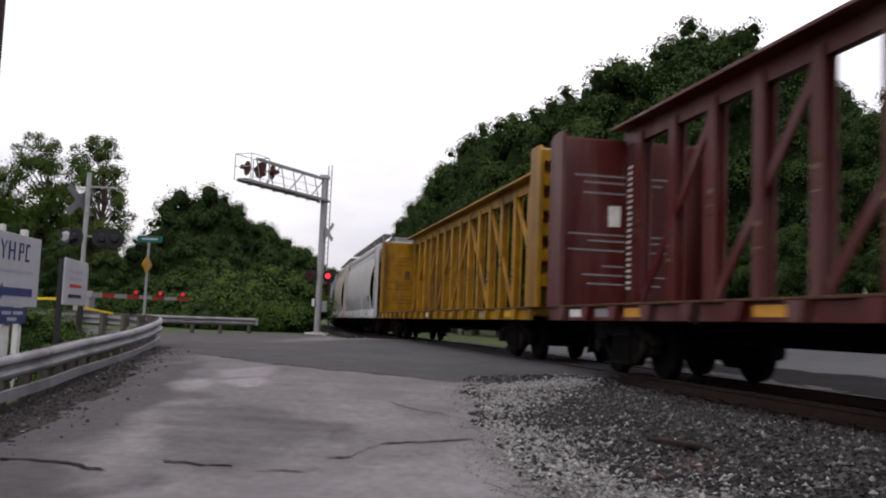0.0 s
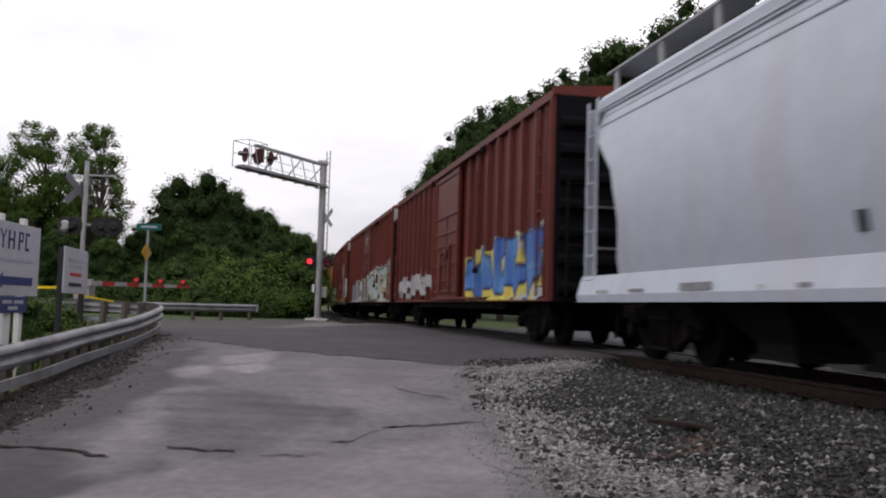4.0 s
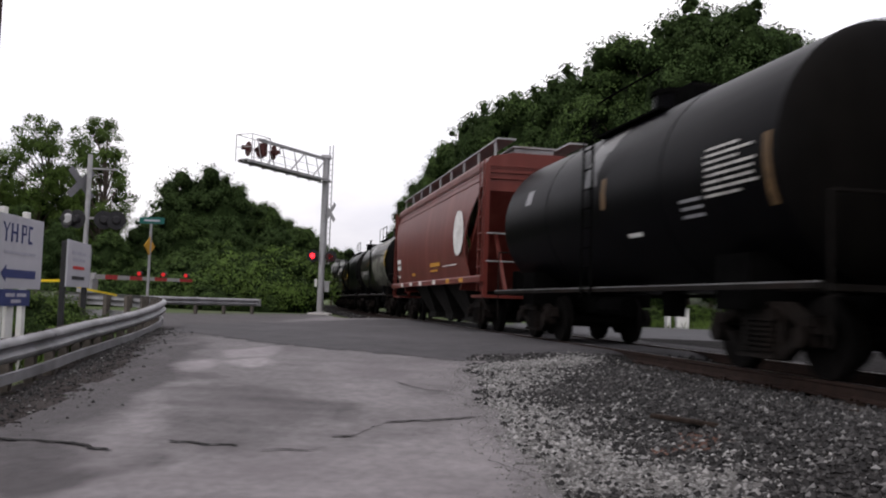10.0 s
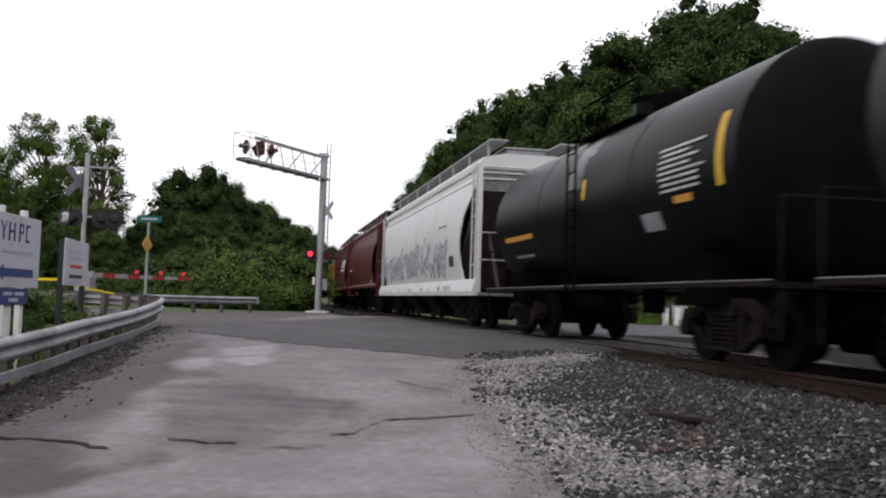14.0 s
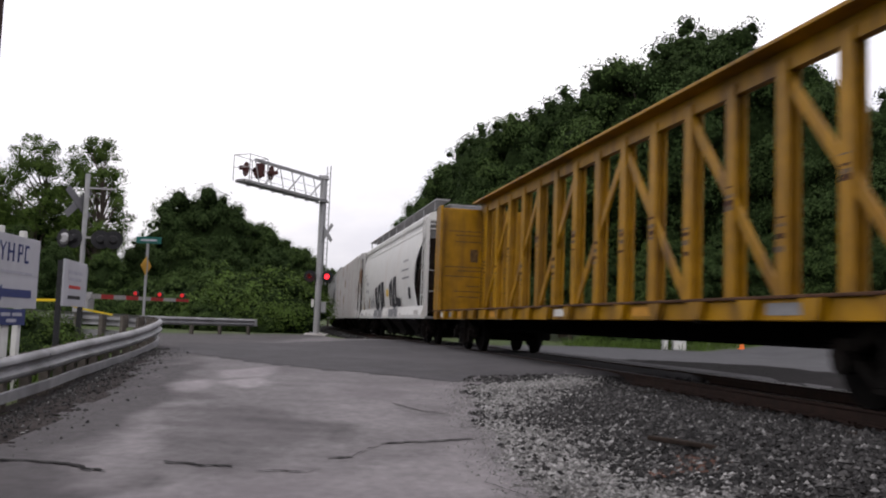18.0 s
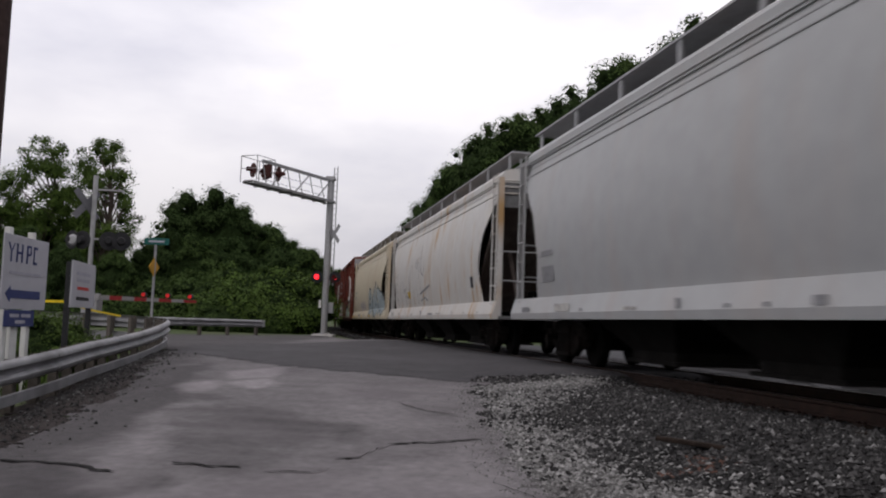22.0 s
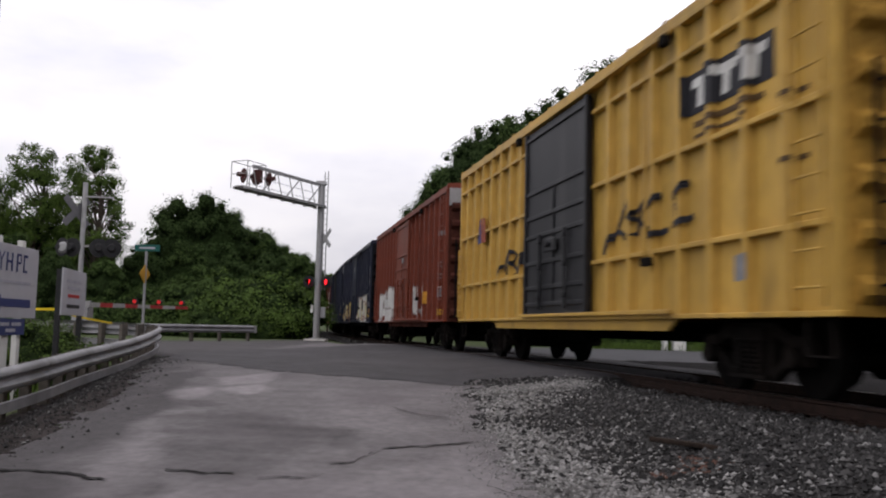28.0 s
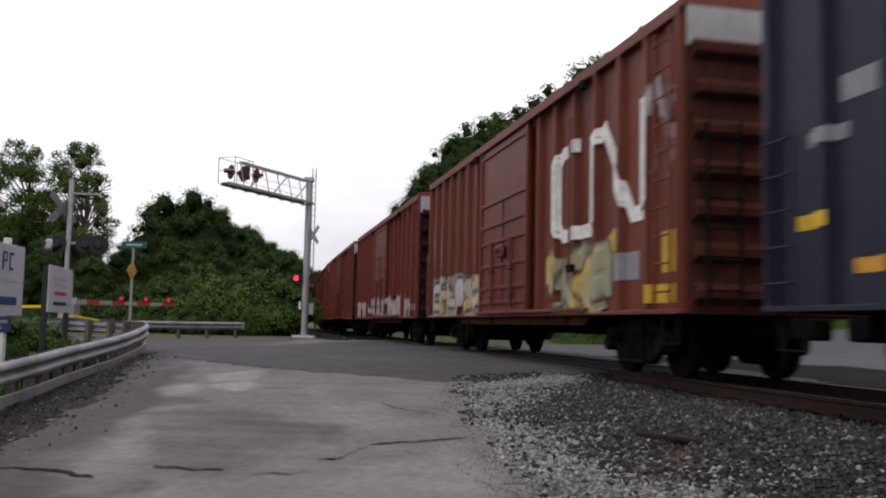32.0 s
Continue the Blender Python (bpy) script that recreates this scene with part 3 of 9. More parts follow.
def overlay(name, outline, lift, material, label, category, fray=0.12, cell=0.14, skip=None):
    """A layer that lies on the ground within an outline, its edge frayed by noise."""
    x0, x1 = min(p[0] for p in outline), max(p[0] for p in outline)
    y0, y1 = min(p[1] for p in outline), max(p[1] for p in outline)
    nx, ny = int((x1 - x0) / cell) + 2, int((y1 - y0) / cell) + 2
    verts, faces, ids = [], [], {}

    def vid(i, j):
        if (i, j) not in ids:
            x, y = x0 + i * cell, y0 + j * cell
            ids[i, j] = len(verts)
            verts.append((x, y, ground_z(x, y) + lift))
        return ids[i, j]

    for j in range(ny):
        for i in range(nx):
            x, y = x0 + (i + 0.5) * cell, y0 + (j + 0.5) * cell
            wx = x + fray * (noise.noise((x * 1.4, y * 1.4, 3.1)) + 0.6 * noise.noise((x * 5, y * 5, 7)))
            wy = y + fray * (noise.noise((x * 1.4, y * 1.4, 9.7)) + 0.6 * noise.noise((x * 5, y * 5, 1)))
            if inside(outline, wx, wy) and not (skip and skip(x, y)):
                faces.append((vid(i, j), vid(i + 1, j), vid(i + 1, j + 1), vid(i, j + 1)))
    me = bpy.data.meshes.new(name)
    me.from_pydata(verts, [], faces)
    me.polygons.foreach_set("use_smooth", [True] * len(faces))
    me.materials.append(material)
    return tagged(link(name, me), label, category, kind="structure")


def at_line(s, w):
    p, _ = line_at(s, -w)
    return (p.x, p.y)


# where fine pale stone has been spilt over the old dark ballast
PALE_SPILL = ((0.52, 12.93), (1.98, 14.59), (2.57, 14.23), (1.36, 12.23), (0.76, 10.37), (1.36, 9.93), (1.32, 9.16), (1.61, 7.97), (2.35, 7.28), (2.44, 6.55), (0.65, 6.37), (0.31, 8.63))


def make_paving():
    road = [(-4.3, -6), (1.4, -6), (1.25, 4), (0.95, 6.5), (0.72, 8.1), (0.6, 9.5), (0.45, 12), (0.55, 13.5), at_line(14.2, 2.2), at_line(14.0, 0),
            at_line(38.0, 0), at_line(39.5, 3.2), (-6.6, 46.4), (-9, 41), (-12.5, 35), (-18, 31.5), (-26, 28), (-26, 24.5), (-12, 24.4),
            (-8.2, 22.6), (-6.4, 20.3), (-5.5, 17), (-4.4, 12.5), (-4.0, 9)]
    old = overlay("road", road, 0.03, M["asphalt"], "old cracked grey asphalt road up to the crossing", "road", 0.22, 0.09)
    # wear of the surface, dusty along the western edge: stains and rubbed places: outline, amount
    zones = (
        (((-3.97, 7.96), (-3.95, 9.75), (-3.95, 11.75), (-3.66, 12.55), (-3.32, 9.74), (-3.05, 8.08), (-2.57, 6.06), (-2.97, 6.02)), -0.55),
        (((-3.19, 10.31), (-2.61, 11.16), (-1.46, 10.21), (-1.14, 9.73), (-1.29, 9.09), (-1.38, 8.29), (-1.72, 7.69), (-2.35, 7.82), (-2.78, 8.74)), -0.36),
        (((-2.09, 7.44), (-0.88, 7.64), (0.32, 8.97), (0.58, 7.75), (0.57, 6.37), (-2.83, 6.03), (-2.59, 6.48), (-2.22, 6.98)), 0.51),
        (((-3.61, 7.26), (-3.12, 7.09), (-3.00, 6.66), (-2.49, 6.76), (-2.12, 7.38), (-2.20, 6.93), (-2.56, 6.40), (-2.78, 6.09), (-2.98, 6.04)), -0.85),
        (((-2.90, 6.80), (-2.72, 7.25), (-2.42, 7.17), (-2.55, 6.81)), 0.26),
        (((-3.80, 7.82), (-3.86, 9.11), (-3.25, 10.30), (-2.47, 8.03), (-2.89, 7.55)), 0.37),
        (((-1.15, 9.80), (-0.87, 9.84), (-0.94, 9.05), (-1.12, 9.03)), -0.59),
        (((-3.80, 9.84), (-3.84, 12.33), (-4.49, 14.40), (-4.14, 15.86), (-3.68, 12.08), (-2.65, 11.34), (-3.22, 11.06)), -0.68),
        (((-3.85, 12.64), (-3.38, 13.14), (-3.14, 11.86), (-3.47, 11.59)), 1.19),
        (((-3.56, 14.19), (-2.82, 15.31), (-2.65, 13.92), (-3.29, 13.30)), 1.61),
        (((-3.18, 12.72), (-2.74, 13.51), (-2.44, 12.94), (-2.75, 12.44)), 1.61),
        (((-1.89, 13.06), (0.46, 13.59), (0.44, 10.50), (-0.50, 9.35), (-1.21, 10.25)), 0.31),
        (((-0.61, 11.24), (0.41, 11.80), (0.24, 10.87), (-0.16, 10.22)), -0.42),
    )
    wear = []
    for v in old.data.vertices:
        x, y, _z = v.co
        wx, wy = x + 0.45 * noise.noise((x * 1.1, y * 1.1, 4)) + 0.12 * noise.noise((x * 5, y * 5, 2)), y + 0.45 * noise.noise((x * 1.1, y * 1.1, 8)) + 0.12 * noise.noise((x * 5, y * 5, 6))
        wx2, wy2 = x + 0.10 * noise.noise((x * 2.2, y * 2.2, 4)), y + 0.3 * noise.noise((x * 1.5, y * 1.5, 8)) + 0.12 * noise.noise((x * 5, y * 5, 6))
        edge = float(np.interp(wy, (3, 9, 12.5, 17, 20), (-4.1, -4.0, -4.4, -5.4, -6.2)))
        k = -0.12 - 1.0 * (1 - ease(0.1, 1.15, wx - edge)) + 0.22 * noise.noise((x * 0.9, y * 0.9, 1)) + 0.16 * noise.noise((x * 3.5, y * 3.5, 3)) + (0.48 if -3.4 < x < -0.9 and 7.8 < y < 11.5 else 0.22) * noise.noise((x * 0.7 + 0.5 * noise.noise((x, y * 2, 3)), y * 3.2, 5))
        for outline, amount in zones:
            # soft edge: how much of a small ring round the place lies inside
            k += amount * sum(inside(outline, wx2 + ox, wy2 + oy) for ox, oy in ((0, 0), (0.07, 0.05), (-0.07, -0.05), (0.05, -0.12), (-0.05, 0.12))) / 5
        wear.append(max(-1.0, min(1.0, k)))
    old.data.attributes.new("wear", "FLOAT", "POINT").data.foreach_set("value", wear)
    crossing = [(-6.0, 19.2), (-3.4, 15.8), (0.3, 13.9), at_line(14.0, 3.2), at_line(13.8, -3.2), at_line(36, -3.4), at_line(35, 3.0), (-5.4, 27.5), (-6.8, 23.0)]
    overlay("crossing_asphalt", crossing, 0.037, M["tar"], "dark new asphalt laid across the railway crossing", "pavement", 0.3, 0.12)
    # dark asphalt plus the train's own shade, painted as one sheet
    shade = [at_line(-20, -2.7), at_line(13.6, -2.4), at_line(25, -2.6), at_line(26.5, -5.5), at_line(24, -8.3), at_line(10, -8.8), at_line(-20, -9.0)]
    overlay("cinder_shoulder", shade, 0.042, M["shaded_asphalt"], "dark asphalt east of the track, the train's shade painted in", "ground", 0.5, 0.3)
    east = [at_line(-8, -3.4), at_line(13.9, -2.2), at_line(36, -3.0), at_line(44, -6.0), (8, 47.5), (14, 46), (26, 43), (60, 36), (60, -8)]
    overlay("east_road", east, 0.03, M["far_road"], "grey asphalt road beyond the railway", "road", 0.2, 0.6)
    margin = [(-4.5, -4), (-3.9, 6), (-3.9, 9), (-4.3, 12.5), (-5.3, 16.5), (-6.1, 20.0), (-7.0, 20.3), (-6.4, 16), (-5.6, 11), (-5.6, -4)]
    overlay("gravel_margin", margin, 0.022, M["earth"], "strip of dark earth and loose grit under the guardrail", "ground", 0.35, 0.12)
    bed = [at_line(-40, 5.6), (-0.5, -6), (-0.5, -4), (-0.5, 4), (-0.5, 6.5), (-0.8, 9.5), (-0.8, 12), (-0.5, 14.4), at_line(14.1, 2.3), at_line(14.1, -2.6), at_line(-40, -3.0)]
    overlay("ballast_bed", bed, 0.024, M["gravel"], "grey crushed-stone ballast shoulder beside the track", "ballast", 0.22, 0.16)
    overlay("spilt_stone_dust", list(PALE_SPILL), 0.028, M["dust_bed"], "pale stone dust spilt over the ballast shoulder", "ballast", 0.35, 0.07)
    stain = [(1.8, 7.7), (2.3, 7.6), (2.6, 8.1), (2.2, 8.5), (1.8, 8.3)]
    overlay("rusty_dirt_patch", stain, 0.034, M["rusty_dirt"], "rust-brown dirt between the ballast stones", "ground", 0.5, 0.05)
    far_bed = [at_line(38.2, 2.6)] + [at_line(s, 2.8) for s in (60, 90, 130, 200)] + [at_line(s, -2.8) for s in (200, 130, 90, 60)] + [at_line(38.2, -2.6)]
    overlay("far_ballast_bed", far_bed, 0.024, M["gravel"], "grey ballast under the track beyond the crossing", "ballast", 0.25, 0.4)


def make_cracks():
    def crack(name, pts, width, label):
        b = Build()
        fine = []
        for (xa, ya), (xb, yb) in zip(pts, pts[1:]):
            k = max(2, int(math.hypot(xb - xa, yb - ya) / 0.03))
            fine += [(xa + (xb - xa) * i / k, ya + (yb - ya) * i / k) for i in range(k)]
        left, right = [], []
        for i, (x, y) in enumerate(fine):
            jx, jy = 0.035 * noise.noise((x * 6, y * 6, 2)), 0.06 * noise.noise((x * 5, y * 5, 8)) + 0.035 * noise.noise((x * 19, y * 19, 3))
            h = 0.95 * width * (0.45 + 1.1 * abs(noise.noise((x * 13, y * 13, 5)))) * min(1, 0.35 + 9 * (i + 0.2) / len(fine), 9 * (len(fine) - i) / len(fine))
            for rim, e in ((left, -h), (right, h)):
                rim.append((x + jx + e * 0.3, y + jy + e, ground_z(x, y) + 0.0425))
        b.sheet([left, right])
        tagged(part(name, b, M["crack"], None), label, "crack", kind="structure")

    crack("road_crack", [(-1.0, 8.17), (-0.78, 8.27), (-0.66, 8.66), (-0.54, 8.86), (-0.15, 9.03), (0.1, 9.12), (0.45, 9.3)], 0.05, "dark open crack across the old road")
    crack("road_crack", [(-4.1, 7.7), (-3.83, 7.66), (-3.16, 7.58), (-2.69, 7.36)], 0.045, "dark crack at the road's western side")
    crack("road_crack", [(-2.37, 7.8), (-2.1, 7.72), (-1.73, 7.7)], 0.045, "short dark crack in the road")
    crack("road_crack", [(-1.52, 7.58), (-1.36, 7.66), (-1.13, 7.62), (-0.95, 7.8)], 0.026, "faint crack in the old road")
    crack("road_crack", [(-0.62, 11.5), (-0.45, 11.2), (-0.2, 10.9), (0.12, 10.8)], 0.02, "faint branching crack in the old road")
    crack("road_crack", [(0.75, 7.0), (0.6, 7.3), (0.42, 7.5), (0.5, 8.0)], 0.012, "ragged crack by the road's broken edge")
    crack("road_crack", [(-5.1, 17.2), (-3.9, 16.6), (-2.6, 16.2)], 0.03, "joint between the old asphalt and the new")
    crack("road_crack", [(-3.4, 20.5), (-2.6, 21.6), (-2.2, 23.0)], 0.02, "thin pale joint in the crossing asphalt")


def stone_shape(rnd, r):
    v = []
    for x, y, z in ((1, 0, 0), (-1, 0, 0), (0, 1, 0), (0, -1, 0), (0, 0, 1), (0, 0, -1)):
        k = r * rnd.uniform(0.65, 1.25)
        v.append((x * k + rnd.uniform(-.25, .25) * r, y * k + rnd.uniform(-.25, .25) * r, (z * k * 0.75 + rnd.uniform(-.2, .2) * r)))
    return v


OCTA = ((0, 2, 4), (2, 1, 4), (1, 3, 4), (3, 0, 4), (2, 0, 5), (1, 2, 5), (3, 1, 5), (0, 3, 5))


def make_ballast():
    rnd = random.Random(5)
    edge = ((1.4, -4), (1.2, 4), (0.85, 6.5), (0.62, 8.1), (0.5, 9.5), (0.35, 12), (0.45, 13.7))
    heaps = {"dark": ([], []), "pale": ([], []), "grit": ([], [])}

    def drop(heap, x, y, r, lift=0.024):
        verts, faces = heaps[heap]
        b = len(verts)
        z = ground_z(x, y) + lift + r * 0.3
        verts.extend((x + a, y + c, z + d) for a, c, d in stone_shape(rnd, r))
        faces.extend(tuple(b + i for i in f) for f in OCTA)

    def rim_at(y):
        return float(np.interp(y, [e[1] for e in edge], [e[0] for e in edge]))

    def is_pale(x, y):
        return inside(PALE_SPILL, x + 0.35 * noise.noise((x * 1.5, y * 1.5, 2)) + rnd.gauss(0, 0.10), y + 0.6 * noise.noise((x, y, 6)) + rnd.gauss(0, 0.2))

    for _ in range(62000):
        s, w = rnd.uniform(2.6, 14.1), rnd.uniform(0.95, 5.6)
        p, _u = line_at(s, -w)
        x, y = p
        rim = rim_at(y)
        if x < rim + 0.05 + 0.3 * noise.noise((x * 2, y * 2, 4)):
            continue
        if rnd.random() < (0.92 if is_pale(x, y) else 0.55 if is_pale(x - 0.35, y - 0.15) else 0.2 if is_pale(x - 0.8, y - 0.4) else 0.02):
            drop("pale", x, y, rnd.uniform(0.008, 0.018) if rnd.random() < 0.72 else rnd.uniform(0.018, 0.034))
        elif rnd.random() < 0.8:
            drop("dark", x, y, rnd.uniform(0.013, 0.026) if rnd.random() < 0.6 else rnd.uniform(0.026, 0.042))
    # loose stones that strayed on to the road
    for _ in range(1500):
        y = rnd.uniform(5.5, 14.0)
        drop("pale", rim_at(y) + 0.1 - abs(rnd.gauss(0, 0.22)), y, rnd.uniform(0.004, 0.014), 0.03)
    # pale ridge where the ballast meets the crossing
    for _ in range(2600):
        q = rnd.random()
        x, y = 0.55 + 1.75 * q + rnd.gauss(0, 0.08), 12.9 + 1.5 * q + rnd.gauss(0, 0.22)
        drop("pale", x, y, rnd.uniform(0.012, 0.03), 0.03 + 0.03 * rnd.random())
    for _ in range(4200):
        s, w = rnd.uniform(-3, 14.0), rnd.uniform(-2.6, 1.3)
        p, _u = line_at(s, -w)
        drop("dark", p.x, p.y, rnd.uniform(0.025, 0.05), 0.03)
    for _ in range(1500):
        p, _u = line_at(rnd.uniform(38.3, 75), rnd.uniform(-2.6, 2.4))
        drop("dark", p.x, p.y, rnd.uniform(0.04, 0.08))
    for _ in range(6500):
        y = rnd.uniform(6, 20)
        x = float(np.interp(y, (6, 9, 12.5, 16.5, 20), (-4.6, -4.55, -4.95, -5.75, -6.4))) + rnd.gauss(0, 0.38)
        drop("grit", x, y, rnd.uniform(0.005, 0.016) if rnd.random() < 0.9 else rnd.uniform(0.016, 0.035), 0.026)
    for heap, name, material, label in (("dark", "ballast_stones", "stone", "loose dark grey crushed ballast stones"), ("pale", "fine_gravel", "dust", "pale fine gravel spilt along the road's broken edge"),
                                        ("grit", "road_grit", "stone", "loose dark grit along the road's edge")):
        me = bpy.data.meshes.new(name)
        me.from_pydata(*[heaps[heap][0], [], heaps[heap][1]])
        me.materials.append(M[material])
        tagged(link(name, me), label, "gravel", kind="stuff")


def make_track():
    track = tagged(new("railway_track"), "rusty steel rails on weathered wooden ties", "railway track", kind="structure")
    prof = ((-0.07, -0.17), (0.07, -0.17), (0.07, -0.155), (0.012, -0.13), (0.012, -0.045), (0.036, -0.035), (0.036, -0.006), (0.028, 0.0),
            (-0.028, 0.0), (-0.036, -0.006), (-0.036, -0.035), (-0.012, -0.045), (-0.012, -0.13), (-0.07, -0.155))
    stations = list(range(-640, 46, 15)) + list(range(46, 720, 6))
    for side in (-0.755, 0.755):
        b = Build()
        rows = []
        for s in stations:
            row = []
            for w, z in prof:
                p, _u = line_at(s, side + w)
                row.append((p.x, p.y, z + RAIL))
            rows.append(row)
        b.sheet(rows, closed=True)
        part("rail", b, M["rail"], track, "rusty steel rail")
        b = Build()
        b.sheet([[(*line_at(s, side - 0.024)[0], RAIL + 0.0025), (*line_at(s, side + 0.024)[0], RAIL + 0.0025)] for s in stations])
        part("rail_head", b, M["railhead"], track, "polished running surface of the rail")
    b = Build().box(-1.3, 1.3, -0.115, 0.115, -0.36, -0.178, 0.012)
    tie = b.mesh("tie", M["tie"])
    plate = Build().box(-0.17, 0.17, -0.1, 0.1, -0.179, -0.166, 0.004)
    for e in (-0.09, 0.09):
        plate.box(e - 0.015, e + 0.015, -0.06, -0.03, -0.166, -0.14).box(e - 0.015, e + 0.015, 0.03, 0.06, -0.166, -0.14)
    plate = plate.mesh("tie_plate", M["rail"])
    rnd = random.Random(3)
    s = -6.0
    while s < 90:
        if not 14.3 < s < 37.8:
            p, u = line_at(s)
            a = math.degrees(math.atan2(u.y, u.x)) - 90 + rnd.uniform(-1.2, 1.2)
            t = link("tie", tie, track, pose(p.x, p.y, RAIL - rnd.uniform(0.0, 0.008), 0, 0, a))
            if s < 16:
                for e in (-0.755, 0.755):
                    link("tie_plate", plate, t, pose(e, 0, 0))
        s += 0.52
    b = Build().box(-0.5, 0.42, -0.05, 0.05, 0, 0.045, 0.01)
    tagged(part("broken_tie_piece", b, M["tie"], None, m=pose(2.5, 8.45, ground_z(2.5, 8.45) + 0.04, 0, 4, -22)), "broken dark piece of old tie on the ballast", "debris")


# ---- road furniture ----
def smooth_path(pts, step):
    """Points evenly spaced along a rounded line through pts."""
    out = []
    n = len(pts)
    for i in range(n - 1):
        p0, p1, p2, p3 = (Vector(pts[max(i - 1, 0)]), Vector(pts[i]), Vector(pts[i + 1]), Vector(pts[min(i + 2, n - 1)]))
        for k in range(12):
            t = k / 12
            out.append(0.5 * (2 * p1 + (p2 - p0) * t + (2 * p0 - 5 * p1 + 4 * p2 - p3) * t * t + (3 * p1 - p0 - 3 * p2 + p3) * t ** 3))
    out.append(Vector(pts[-1]))
    run = [0.0]
    for a, b in zip(out, out[1:]):
        run.append(run[-1] + (b - a).length)
    res = []
    k = max(2, int(run[-1] / step) + 1)
    for i in range(k):
        d = run[-1] * i / (k - 1)
        j = min(max(np.searchsorted(run, d) - 1, 0), len(out) - 2)
        t = (d - run[j]) / max(run[j + 1] - run[j], 1e-9)
        res.append(out[j].lerp(out[j + 1], t))
    return res


def make_guardrail(name, pts, label, rub, face, flat_end=False, step=8):
    """A W-beam on posts along points (x, y, height of its top). face: +1 if the beam is on the path's right-hand side of the posts."""
    rail = thing(name, label, "guardrail")
    path = smooth_path(pts, 0.25)
    normals = []
    for i, p in enumerate(path):
        d = (path[min(i + 1, len(path) - 1)] - path[max(i - 1, 0)]).to_2d().normalized()
        normals.append(Vector((d.y, -d.x)) * face)

    def out(i, o, z):
        q = path[i].to_2d() + normals[i] * o
        return (q.x, q.y, path[i].z + z)

    w = ((0.0, 0.0), (0.045, -0.018), (0.08, -0.05), (0.08, -0.09), (0.012, -0.14), (0.012, -0.17), (0.08, -0.22), (0.08, -0.26), (0.045, -0.292), (0.0, -0.31))
    w = w + tuple((o - 0.006, z) for o, z in w[::-1])
    per = 15
    for a in range(0, len(path) - 1, per):
        e = min(a + per + 1, len(path))
        if e - a < 2:
            continue
        lap = 0.1 + (0.006 if (a // per) % 2 else 0)
        part("beam", Build().sheet([[out(i, o + lap, z) for o, z in w] for i in range(a, e)], closed=True), M["galv"], rail, smooth=50)
        for dz in (-0.07, -0.24):
            part("splice_bolt", Build().rod(out(a, 0.186, dz), out(a, 0.2, dz), 0.02, 6), M["galv"], rail)
        if rub:
            c = ((0.10, -0.43), (0.13, -0.44), (0.13, -0.57), (0.10, -0.58), (0.09, -0.57), (0.115, -0.56), (0.115, -0.45), (0.09, -0.44))
            part("rub_rail", Build().sheet([[out(i, o, z) for o, z in c] for i in range(a, e)], closed=True), M["galv"], rail)
    post = Build().box(-0.06, 0.06, -0.1, 0.03, -1.25, -0.03, 0.008)
    post.box(-0.05, 0.05, 0.03, 0.086, -0.34, 0.0, 0.006)
    post = post.mesh("post", M["wood"])
    for i in range(2, len(path), step):
        a = math.degrees(math.atan2(normals[i].y, normals[i].x)) - 90
        link("post", post, rail, pose(path[i].x, path[i].y, path[i].z, 0, 0, a))
    if flat_end:
        n = len(path) - 1
        part("end_terminal", Build().rod(out(n, 0.14, -0.31), out(n, 0.14, 0.0), 0.09, 10), M["galv"], rail)
    return rail


